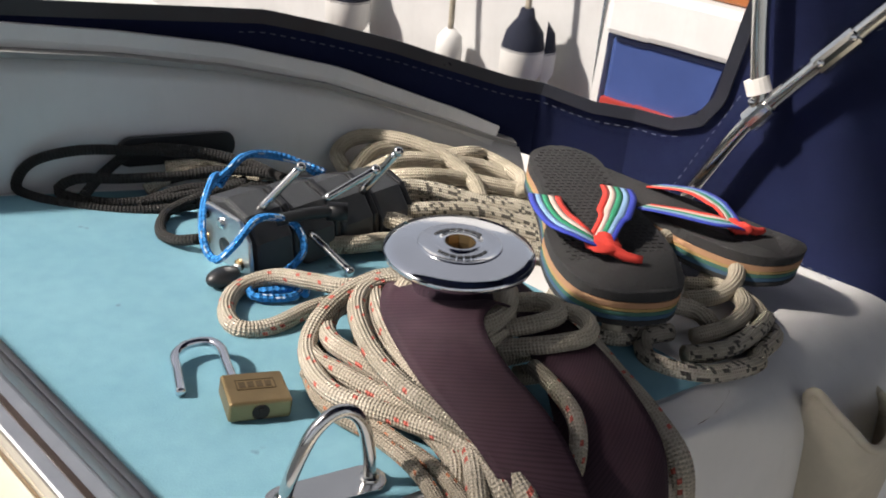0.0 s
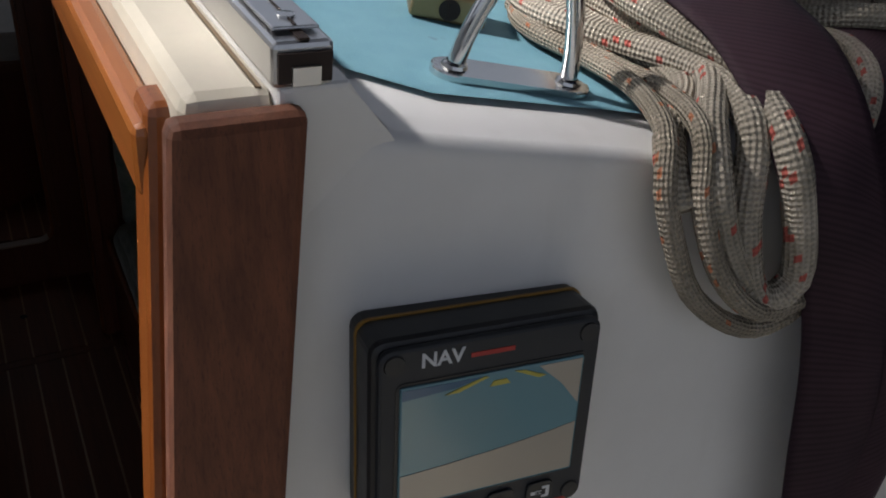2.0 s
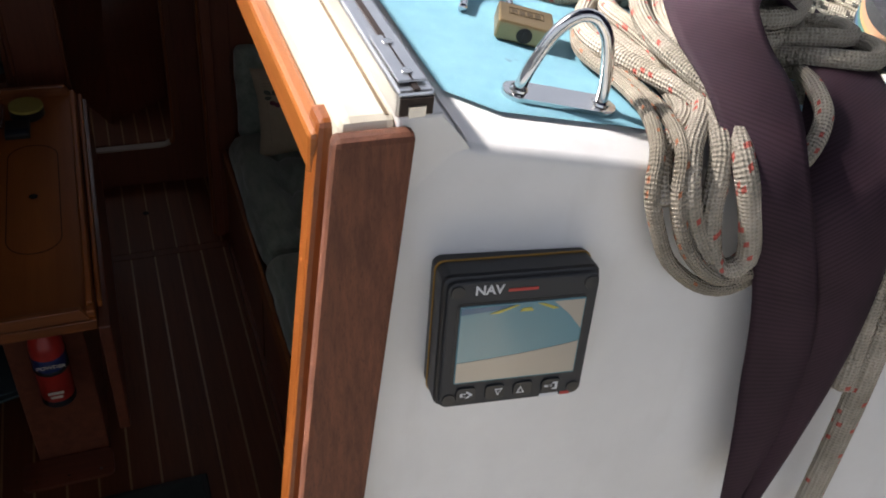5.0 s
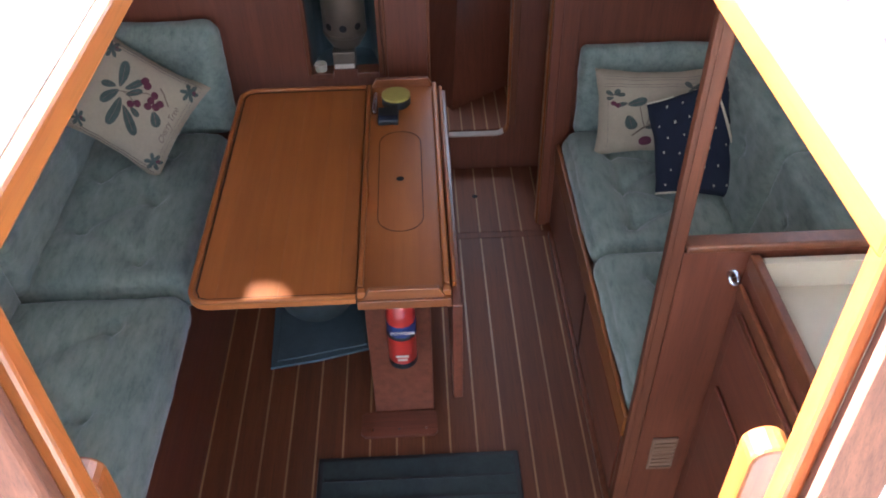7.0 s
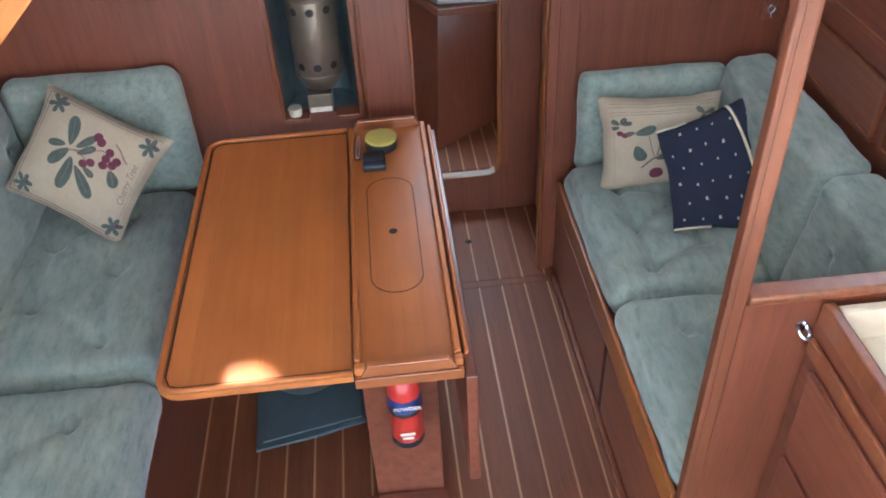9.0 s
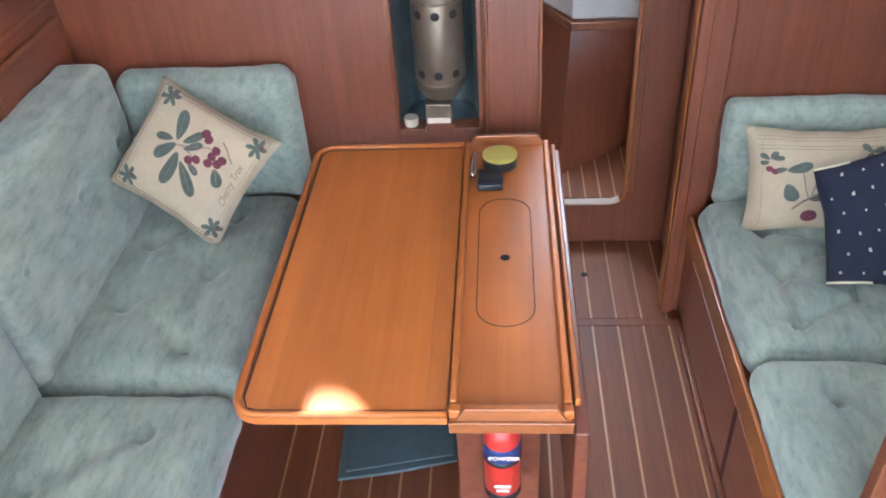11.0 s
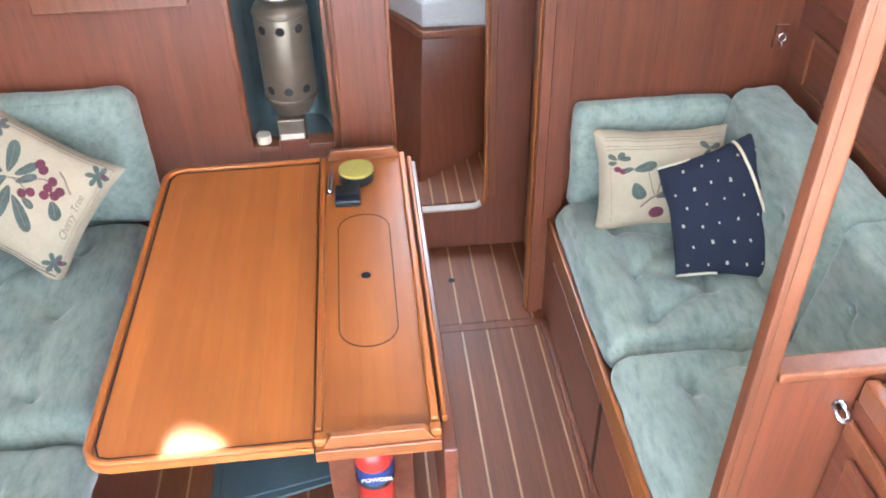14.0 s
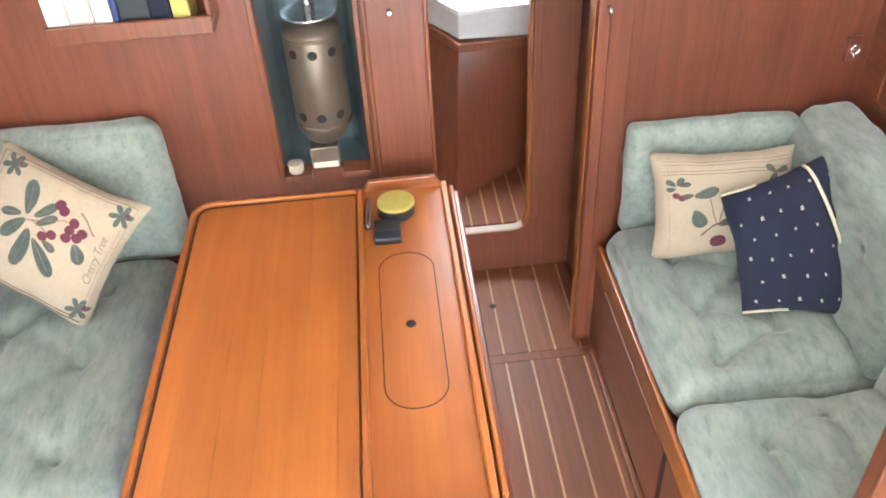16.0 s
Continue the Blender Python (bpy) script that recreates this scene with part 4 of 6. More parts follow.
stem(p2, QC, 0.06, [(0.41, 0.38), (0.39, 0.46), (0.38, 0.53), (0.36, 0.6)], 0.0025)
stem(p2, QC, 0.06, [(0.43, 0.4), (0.45, 0.47), (0.47, 0.54)], 0.002)
stem(p2, QC, 0.06, [(0.09, 0.1 + 0.78 * i / 16) for i in range(17)], 0.0012)
for k in (0.82, 0.85, 0.9, 0.93):
    stem(p2, QC, 0.06, [(0.06 + 0.88 * i / 20, k) for i in range(21)], 0.0012)

NC = [(0.553, 2.156, -0.490), (0.840, 2.070, -0.470), (0.851, 2.428, -0.170), (0.546, 2.407, -0.279)]
p3 = pillow("navy_pillow", NC, 0.05, M_NAVY, "navy pillow with pale specks and cream piping", back=0.07)
part("piping", sweep([pillow_point(NC, 0.05, 0.71 + 0.27 * (i / 24) ** 1.2 + 0.03 * math.sin(math.pi * i / 24), 0.99 - 0.97 * i / 24) + Vector((-0.001, -0.007, 0.005)) for i in range(25)], ring(0.0046, 8)), M_PIPING, p3, smooth=True)
part("front_piping", sweep([pillow_point(NC, 0.05, i / 24, 0.01) + Vector((0, -0.004, 0.002)) for i in range(10)], ring(0.0035, 8)), M_PIPING, p3, smooth=True)
part("top_piping", sweep([pillow_point(NC, 0.05, i / 24, 0.99) + Vector((0, -0.004, 0.003)) for i in range(8)], ring(0.0035, 8)), M_PIPING, p3, smooth=True)
rs = random.Random(4)
for i in range(5):
    for j in range(6):
        u, v = 0.12 + 0.17 * i + 0.08 * (j % 2) + rs.uniform(-0.02, 0.02), 0.1 + 0.15 * j + rs.uniform(-0.02, 0.02)
        r = rs.uniform(0.008, 0.014)
        print_on(p3, NC, 0.05, [(u - r, v - r), (u + r, v - r), (u + r * 0.7, v + r * 1.2), (u - r, v + r)], M_SPECK, "printed_speck")

# heater in its recess
ht = thing("cabin_heater", (-0.515, 2.78, -0.27), "beige cylindrical cabin heater in a steel-lined recess", "heater")
part("liner", grid_mesh(lambda u, v: ((HX0 + u * (HX1 - HX0)), 2.73 + 0.14 * (1 - (2 * u - 1) ** 6), -0.27 + v * 0.9), 16, 4), M_LINER, ht)
part("recess_floor", box(HX0, 2.731, -0.276, HX1, 2.88, -0.27), M_LINER, ht)
drum = part("drum", lathe([(0.055, -0.2), (0.075, -0.165), (0.08, -0.15), (0.08, 0.125), (0.074, 0.14), (0.04, 0.15), (0, 0.152)], (-0.515, 2.78, 0)), M_HEATER, ht, smooth=True)
part("lower_ring", lathe([(0.0805, -0.15), (0.083, -0.147), (0.083, -0.14), (0.0805, -0.137)], (-0.515, 2.78, 0)), M_HEATER, ht)
part("upper_ring", lathe([(0.0805, 0.115), (0.083, 0.118), (0.083, 0.125), (0.0805, 0.128)], (-0.515, 2.78, 0)), M_HEATER, ht)
for zz in (0.085, -0.105):
    for ang in (-130, -90, -50):
        c, s_ = math.cos(radians(ang)), math.sin(radians(ang))
        part("vent_hole", lathe([(0, 0), (0.0125, 0), (0.0135, 0.0012), (0, 0.0012)], (-0.515 + 0.0805 * c, 2.78 + 0.0805 * s_, zz), Matrix.Rotation(radians(ang + 90), 4, "Z") @ Matrix.Rotation(radians(90), 4, "X"), 16), M_HOLE_SHADE, drum)
part("burner_box", box(-0.565, 2.71, -0.295, -0.482, 2.79, -0.205, 0.004), M_HEATER, ht)
part("burner_label", box(-0.56, 2.707, -0.292, -0.487, 2.7095, -0.252), M_LABEL, ht, "cream label")
part("flue_dish", lathe([(0.02, 0.152), (0.06, 0.165), (0.075, 0.18), (0.078, 0.178), (0.06, 0.162), (0.02, 0.149)], (-0.515, 2.78, 0)), M_CHROME, ht, smooth=True)
part("flue_pipe", lathe([(0.018, 0.15), (0.018, 0.9)], (-0.515, 2.78, 0)), M_CHROME, ht, smooth=True)
part("fuel_pipe", tube([(-0.512, 2.76, -0.295), (-0.511, 2.745, -0.33), (-0.51, 2.74, -0.4)], 0.006, 8), M_BLACK, ht, smooth=True)
hf = thing("heater_frame", (-0.52, 2.69, -0.29), "mahogany frame round the heater recess", "frame")
part("left_stile", box(HX0 - 0.016, 2.685, -0.285, HX0, 2.699, 0.62, 0.003), M_TRIM, hf)
part("right_stile", box(HX1, 2.685, -0.285, HX1 + 0.016, 2.699, 0.62, 0.003), M_TRIM, hf)
part("left_ledge", box(HX0, 2.665, -0.287, -0.565, 2.73, -0.266, 0.003), M_TRIM, hf)
part("right_ledge", box(-0.475, 2.665, -0.287, HX1, 2.73, -0.266, 0.003), M_TRIM, hf)
# bright highlight on the ledge, put into shape as a small pale pot
jr = thing("jar", (-0.61, 2.695, -0.266), "small pale pot added as the bright highlight on the heater ledge", "jar")
part("jar", lathe([(0, 0), (0.02, 0), (0.022, 0.003), (0.022, 0.02), (0, 0.02)], (-0.61, 2.695, -0.266), n=20), M_WORKTOP, jr)
part("lid", lathe([(0.0225, 0.0202), (0.0225, 0.028), (0, 0.029)], (-0.61, 2.695, -0.266), n=20), M_WORKTOP, jr)
# post beside the doorway
dp = thing("door_post", (-0.28, 2.69, SOLE), "mahogany door post with narrow mouldings and a brass catch", "post")
part("post", box(-0.365, 2.675, SOLE, -0.212, 2.698, 0.92, 0.003), M_BULKHEAD, dp)
part("outer_bead", box(-0.214, 2.668, SOLE, -0.202, 2.73, 0.92, 0.004), M_TRIM, dp)
part("inner_bead", box(-0.372, 2.668, SOLE, -0.36, 2.6985, 0.92, 0.004), M_TRIM, dp)
part("catch", lathe([(0.008, 0), (0.01, 0.006), (0.006, 0.012), (0, 0.012)], (-0.3, 2.674, 0.2), Matrix.Rotation(radians(90), 4, "X"), 14), M_STEEL, dp)
# trim on the starboard side of the passage
pt = thing("passage_trim", (0.25, 2.66, SOLE), "varnished mahogany trim on the passage edge", "trim")
part("face_board", box(0.236, 2.63, SOLE, 0.272, 2.70, 0.76, 0.004), M_BULKHEAD, pt)
part("edge_bead", box(0.228, 2.645, SOLE, 0.236, 2.69, 0.76, 0.003), M_VARNISH, pt)
part("corner_board", box(0.272, 2.64, SOLE, 0.335, 2.658, 0.76, 0.003), M_BULKHEAD, pt)
part("hook", tube([(0.262, 2.628, 0.185), (0.262, 2.612, 0.185), (0.262, 2.608, 0.175)], 0.006, 8), M_STEEL, pt, smooth=True)
# fore doorway: rounded corner piece and pale trim
corner = [(DX1 - 0.055 + 0.055 * math.sin(radians(a)), SILL + 0.055 - 0.055 * math.cos(radians(a))) for a in range(0, 91, 9)]
fixed("trim_door_corner", prism(corner + [(DX1 + 0.001, SILL - 0.001)], -0.024, -0.001, m=Matrix.Translation((0, 3.06, 0)) @ Matrix.Rotation(radians(90), 4, "X")), M_BULKHEAD, "rounded mahogany corner of the fore doorway", "trim")
fixed("trim_door_sill", sweep([Vector((x, 3.07, z)) for x, z in [(DX0, SILL + 0.004)] + [(x - 0.004, z + 0.004) for x, z in corner[:6]]], [(-0.016, -0.004), (-0.016, 0.004), (0.016, 0.004), (0.016, -0.004)]), plain("pale_sill_trim", (0.5, 0.44, 0.38), 0.35, 0.3, 0.1, 40), "pale worn edging on the door sill", "trim")
fixed("trim_door_side", sweep([Vector((x, 3.068, z)) for x, z in [(x - 0.004, z + 0.004) for x, z in corner[5:]] + [(DX1 - 0.004, -0.4), (DX1 - 0.004, 0.76)]], [(-0.018, -0.005), (-0.018, 0.005), (0.018, 0.005), (0.018, -0.005)]), M_VARNISH, "varnished edging of the fore doorway", "trim")
fixed("trim_door_architrave", box(DX1 + 0.002, 3.045, SILL + 0.06, DX1 + 0.03, 3.059, 0.76, 0.003), M_TRIM, "mahogany architrave of the fore doorway", "trim")
# V-berth
vb = thing("fore_berth", (-0.1, 3.6, -0.826), "dark mahogany berth front with a pale mattress", "berth")
low = [(-0.10, 3.25), (0.2, 3.48), (0.5, 3.6), (0.5, 4.4), (-0.9, 4.4), (-0.35, 3.75)]
top = [(-0.06, 3.40), (0.2, 3.41), (0.5, 3.45), (0.5, 4.4), (-0.9, 4.4), (-0.22, 3.72)]
def berth_face(i):
    def fn(u, v):
        a, b = Vector((*low[i], -0.826)).lerp(Vector((*low[i + 1], -0.826)), u), Vector((*top[i], -0.27)).lerp(Vector((*top[i + 1], -0.27)), u)
        return a.lerp(b, v)
    return fn


part("front", grid_mesh(berth_face(0), 12, 12), M_BULKHEAD, vb, smooth=True)
low, top = low[:1] + low[:0:-1], top[:1] + top[:0:-1]
part("side", grid_mesh(berth_face(0), 12, 12), M_BULKHEAD, vb, smooth=True)
low, top = low[:1] + low[:0:-1], top[:1] + top[:0:-1]
part("rail", prism([(x, y - 0.01) for x, y in top], -0.268, -0.235, 0.005), M_TRIM, vb)
part("mattress", prism([(x + 0.004, y + 0.012) for x, y in top], -0.234, -0.12, 0.018), M_MATTRESS, vb, "pale cloth-covered mattress")

# book shelf on the bulkhead
sh = thing("book_shelf", (-0.93, 2.66, 0.215), "mahogany book shelf on the forward bulkhead", "shelf")
part("ledge", box(-1.13, 2.60, 0.215, -0.73, 2.699, 0.235, 0.004), M_PANEL_X, sh)
part("lip", box(-1.13, 2.588, 0.215, -0.73, 2.6, 0.262, 0.004), M_TRIM, sh)
part("end_board", box(-0.742, 2.60, 0.235, -0.73, 2.699, 0.5, 0.003), M_TRIM, sh)
x = -1.125
for w, hgt, m, lab in ((0.055, 0.2, M_WHITE, "white paperback book on the shelf"), (0.06, 0.21, M_LABEL, "cream hardback book on the shelf"), (0.045, 0.19, M_WHITE, "white paperback book on the shelf"), (0.016, 0.18, M_NAVYBAND, "thin blue book on the shelf"), (0.075, 0.21, M_BLACK, "black hardback book on the shelf"), (0.05, 0.18, M_NAVY, "dark blue book on the shelf"), (0.045, 0.2, M_TAPE, "yellow book on the shelf")):
    bk_ = thing("book", (x + w / 2, 2.65, 0.2352), lab, "book", "books on the shelf")
    part("cover", box(x, 2.608, 0.2352, x + w - 0.003, 2.695, 0.2352 + hgt, 0.002), m, bk_)
    part("pages", box(x + 0.003, 2.612, 0.2352 + hgt - 0.003, x + w - 0.006, 2.697, 0.2352 + hgt + 0.0005), M_LABEL, bk_)
    x += w

# panelled linings: raised mouldings and grips
def panel_frame(x, y0, z0, y1, z1, face):
    th = thing("lining_panel", (x, (y0 + y1) / 2, z0), "mahogany locker panel with a raised moulding on the hull lining", "panel", "lining panels")
    d = 0.012 * face
    part("field", box(x + d * 0.1, y0 + 0.016, z0 + 0.016, x + d * 0.45, y1 - 0.016, z1 - 0.016), M_PANEL_Y, th)
    for a in ((y0, z0, y1, z0 + 0.016), (y0, z1 - 0.016, y1, z1)):
        part("rail", box(x, a[0], a[1], x + d, a[2], a[3], 0.003), M_TRIM, th)
    for a in ((y0, z0 + 0.0165, y0 + 0.016, z1 - 0.0165), (y1 - 0.016, z0 + 0.0165, y1, z1 - 0.0165)):
        part("stile", box(x, a[0], a[1], x + d, a[2], a[3], 0.003), M_TRIM, th)


for y0, y1 in ((1.15, 1.6), (1.68, 2.1), (2.25, 2.66)):
    panel_frame(-1.639, y0, -0.04, y1, 0.145, 1)
    panel_frame(-1.639, y0, 0.19, y1, 0.42, 1)
for y0, y1 in ((1.4, 1.74), (1.77, 1.98), (2.02, 2.56)):
    panel_frame(1.019, y0, -0.13, y1, 0.05, -1)
    panel_frame(1.019, y0, 0.12, y1, 0.38, -1)
for x, y, z in ((-1.625, 2.2, 0.34), (1.0, 2.0, 0.27)):
    gp = thing("locker_grip", (x, y, z), "round black recessed locker grip", "grip", "locker grips")
    s_ = 1 if x < 0 else -1
    part("cup", lathe([(0, 0.004), (0.03, 0.004), (0.034, 0.012), (0.05, 0.012), (0.052, 0.0)], (x, y, z), Matrix.Rotation(radians(90 * s_), 4, "Y"), 28), M_BLACK, gp, smooth=True)
    part("boss", lathe([(0.008, 0.005), (0.008, 0.012), (0, 0.014)], (x, y, z), Matrix.Rotation(radians(90 * s_), 4, "Y"), 14), M_STEEL, gp)
ck = thing("lamp_hook", (0.965, 2.655, 0.0), "small chrome ring on a dark mahogany wall plate", "hook")
part("plate", box(0.945, 2.645, -0.04, 0.985, 2.659, 0.035, 0.003), M_PANEL_X, ck)
part("ring", tube([(0.965 + 0.012 * math.cos(a * math.pi / 6), 2.638, 0.012 * math.sin(a * math.pi / 6)) for a in range(13)], 0.003, 8), M_CHROME, ck, smooth=True)
part("shank", tube([(0.965, 2.646, -0.012), (0.965, 2.638, -0.016), (0.968, 2.637, -0.03)], 0.003, 8), M_CHROME, ck, smooth=True)

# starboard settee front: locker doors with a dark gap
part("locker_door", box(0.283, 1.31, SOLE + 0.05, 0.29, 1.868, SS - 0.17, 0.003), M_PANEL_Y, bs)
part("locker_door", box(0.283, 1.892, SOLE + 0.05, 0.29, 2.5, SS - 0.17, 0.003), M_PANEL_Y, bs)
part("door_gap", box(0.284, 1.868, SOLE + 0.05, 0.2895, 1.892, SS - 0.17), M_LINE, bs)
part("kick_strip", box(0.27, 1.29, SOLE + 0.001, 0.289, 2.56, SOLE + 0.03, 0.004), M_TRIM, bs)

# galley details
part("back_panel", box(0.466, 1.205, 0.0, 1.02, 1.2245, 0.072), M_WORKTOP, ga, "cream laminate upstand")
part("door_panel", box(0.43, 0.5, -0.85, 0.4395, 1.19, -0.32, 0.004), M_PANEL_Y, ga)
part("drawer_front", box(0.428, 0.5, -0.29, 0.4395, 1.19, -0.06, 0.005), M_PANEL_Y, ga)
part("drawer_moulding", box(0.424, 0.5, -0.072, 0.4278, 1.19, -0.06, 0.0015), M_TRIM, ga)
part("front_moulding", box(0.426, 0.5, -0.035, 0.4375, 1.22, 0.0, 0.004), M_TRIM, ga)
part("fiddle_scroll", prism([(0.86, 0.03), (0.86, 0.074), (0.856, 0.084), (0.846, 0.088), (0.836, 0.083), (0.832, 0.07), (0.836, 0.058), (0.83, 0.05), (0.818, 0.046), (0.812, 0.03)], 0.438, 0.462, 0.003, m=Matrix(((0, 0, 1, 0), (1, 0, 0, 0), (0, 1, 0, 0), (0, 0, 0, 1)))), M_TRIM, ga)
ga.location.x += 0.018
lt = thing("door_latch", (0.42, 1.232, 0.015), "chrome thumb latch on the half bulkhead", "latch")
part("latch", tube([(0.408, 1.234, 0.022), (0.405, 1.216, 0.02), (0.412, 1.208, 0.012), (0.425, 1.21, 0.01), (0.43, 1.222, 0.012), (0.43, 1.236, 0.014)], 0.0045, 8), M_CHROME, lt, smooth=True)
part("rose", lathe([(0, 0), (0.013, 0), (0.012, 0.003), (0, 0.003)], (0.42, 1.239, 0.015), Matrix.Rotation(radians(90), 4, "X"), 18), M_CHROME, lt)
lt.location.x += 0.014
M_VENT = plain("brown_vent_plastic", (0.2, 0.11, 0.065), 0.5)
vn = thing("vent_grille", (0.38, 1.235, -0.66), "small beige vent grille low on the half bulkhead", "vent")
part("frame", box(0.35, 1.23, -0.74, 0.42, 1.2395, -0.6, 0.003), M_VENT, vn)
for i in range(7):
    part("slat", box(0.356, 1.226, -0.73 + i * 0.018, 0.414, 1.2298, -0.722 + i * 0.018), M_VENT, vn)
part("pillar_bead", box(0.270, 1.228, SOLE, 0.284, 1.2345, ROOF0 - 0.16, 0.003), M_PILLAR, hb)

# companionway ladder: its rounded side boards and treads
ld = thing("companionway_ladder", (-0.24, 0.5, SOLE), "varnished companionway ladder with rounded side boards", "ladder")
for x0, x1 in ((0.045, 0.088), (-0.592, -0.55)):
    w = x1 - x0
    out = [(x0, SOLE), (x1, SOLE)] + [(x0 + w / 2 + w / 2 * math.cos(radians(a)), 0.635 + 0.02 * math.sin(radians(a))) for a in range(0, 181, 20)]
    part("side_board", prism(out, 0, 0.03, 0.004, m=Matrix.Translation((0, 0.385, 0)) @ Matrix.Rotation(radians(90), 4, "X")), M_VARNISH, ld)
for i, z in enumerate((0.05, -0.25, -0.55)):
    part("tread", box(-0.548, 0.39 + i * 0.08, z - 0.03, 0.043, 0.52 + i * 0.08, z, 0.005), M_PANEL_X, ld)

# planks and strips of the soles
def planks(parent, x0, x1, y0, y1, z, pitch, start):
    k = math.ceil((x0 - start) / pitch)
    edges = []
    while start + k * pitch < x1:
        edges.append(start + k * pitch)
        k += 1
    bounds = [x0] + edges + [x1]
    for a, b in zip(bounds, bounds[1:]):
        part("plank", box(a + 0.0035, y0, z - 0.006, b - 0.0035, y1, z), M_SOLE, parent)
    for e in edges:
        part("strip", box(e - 0.0032, y0, z - 0.006, e + 0.0032, y1, z - 0.0006), M_STRIP, parent)


planks(sole, -1.0, 0.30, 0.9, 2.56, SOLE, 0.0888, -0.103)
planks(sole, -0.22, 0.30, 2.6, 3.055, SOLE, 0.0888, -0.103)
part("cross_board", box(-1.0, 2.5625, SOLE - 0.006, 0.30, 2.5975, SOLE), M_SOLE, sole)
planks(fore_sole, -0.5, 0.5, 3.09, 3.9, -0.82, 0.058, -0.12)

# ---- cockpit and cabin-top details ----
def rope_material(name, base, fleck=None, share=0.12, braid=8, pitch=185.0, dirt=0.25):
    def go(nt, n, l, b):
        tc = n.new("ShaderNodeTexCoord")
        sep = n.new("ShaderNodeSeparateXYZ")
        l.new(tc.outputs["UV"], sep.inputs[0])
        u, v = sep.outputs[0], sep.outputs[1]
        pa = math_node(nt, "SINE", math_node(nt, "ADD", math_node(nt, "MULTIPLY", u, 2 * math.pi * braid), math_node(nt, "MULTIPLY", v, 2 * math.pi * pitch)))
        pb = math_node(nt, "SINE", math_node(nt, "SUBTRACT", math_node(nt, "MULTIPLY", u, 2 * math.pi * braid), math_node(nt, "MULTIPLY", v, 2 * math.pi * pitch)))
        weave = math_node(nt, "MULTIPLY", pa, pb)
        weave01 = math_node(nt, "ADD", math_node(nt, "MULTIPLY", weave, 0.5), 0.5)
        ob = coords(nt)
        grime = noise_of(nt, ob, 30, 4)
        col = mix(nt, 1.0, ramp(nt, weave01, [(0.0, tuple(c * 0.7 for c in base)), (0.45, base)]), ramp(nt, grime, [(0.3, (1 - dirt, 1 - dirt, 1 - dirt * 1.1)), (0.7, (1.08, 1.08, 1.08))]), "MULTIPLY")
        if fleck:
            comb = n.new("ShaderNodeCombineXYZ")
            l.new(math_node(nt, "FLOOR", math_node(nt, "MULTIPLY", u, 14.0)), comb.inputs[0])
            l.new(math_node(nt, "FLOOR", math_node(nt, "MULTIPLY", math_node(nt, "ADD", v, math_node(nt, "MULTIPLY", u, 0.02)), pitch * 1.4)), comb.inputs[1])
            wnz = n.new("ShaderNodeTexWhiteNoise")
            l.new(comb.outputs[0], wnz.inputs[0])
            pick = math_node(nt, "LESS_THAN", wnz.outputs["Value"], share)
            col = mix(nt, math_node(nt, "MULTIPLY", pick, 0.85), col, fleck)
        l.new(col, b.inputs["Base Color"])
        b.inputs["Roughness"].default_value = 0.9
        bump(nt, b, math_node(nt, "ADD", weave01, math_node(nt, "MULTIPLY", noise_of(nt, ob, 600, 2), 0.5)), 0.8, 0.0026)
    return mat(name, go)


M_ROPE_RED = rope_material("white_rope_red_fleck", (0.5, 0.445, 0.365), (0.5, 0.07, 0.05), 0.04, dirt=0.38)
M_ROPE_ORANGE = rope_material("white_rope_orange_fleck", (0.38, 0.33, 0.26), (0.45, 0.15, 0.06), 0.04, dirt=0.38)
M_ROPE_BEIGE = rope_material("beige_rope", (0.55, 0.49, 0.385), dirt=0.35)
M_ROPE_DOT = rope_material("beige_rope_black_fleck", (0.55, 0.5, 0.41), (0.02, 0.02, 0.02), 0.2, dirt=0.35)
M_ROPE_BLACK = rope_material("black_rope", (0.019, 0.018, 0.0175), None, pitch=140)
M_CORD_BLUE = rope_material("blue_cord", (0.02, 0.23, 0.62), (0.6, 0.7, 0.8), 0.08, 3, 90)


def webbing(nt, n, l, b):
    tc = n.new("ShaderNodeTexCoord")
    sep = n.new("ShaderNodeSeparateXYZ")
    l.new(tc.outputs["UV"], sep.inputs[0])
    rib = math_node(nt, "SINE", math_node(nt, "ADD", math_node(nt, "MULTIPLY", sep.outputs[0], 900.0), math_node(nt, "MULTIPLY", sep.outputs[1], 25.0)))
    rib01 = math_node(nt, "ADD", math_node(nt, "MULTIPLY", rib, 0.5), 0.5)
    wear = noise_of(nt, coords(nt), 18, 4)
    l.new(mix(nt, 1.0, ramp(nt, rib01, [(0.0, (0.028, 0.0155, 0.0215)), (0.8, (0.041, 0.0225, 0.031))]), ramp(nt, wear, [(0.3, (0.75, 0.75, 0.78)), (0.7, (1.2, 1.15, 1.15))]), "MULTIPLY"), b.inputs["Base Color"])
    b.inputs["Roughness"].default_value = 0.7
    b.inputs["Specular IOR Level"].default_value = 0.15
    bump(nt, b, rib01, 0.05, 0.0004)


M_WEBBING = mat("purple_brown_webbing", webbing)
M_BRASS = plain("dull_brass", (0.3, 0.215, 0.11), 0.42, 0.85, 0.2, 50, 0.05)
M_FOAM = plain("black_foam", (0.022, 0.022, 0.023), 0.9, 0, 0.15, 300, 0.5)
M_TAN = plain("tan_foam", (0.36, 0.2, 0.11), 0.9)
M_YEL = plain("yellow_foam", (0.34, 0.23, 0.09), 0.9)
M_GRN = plain("green_foam", (0.045, 0.13, 0.1), 0.9)
M_BLU = plain("blue_foam", (0.035, 0.085, 0.15), 0.9)
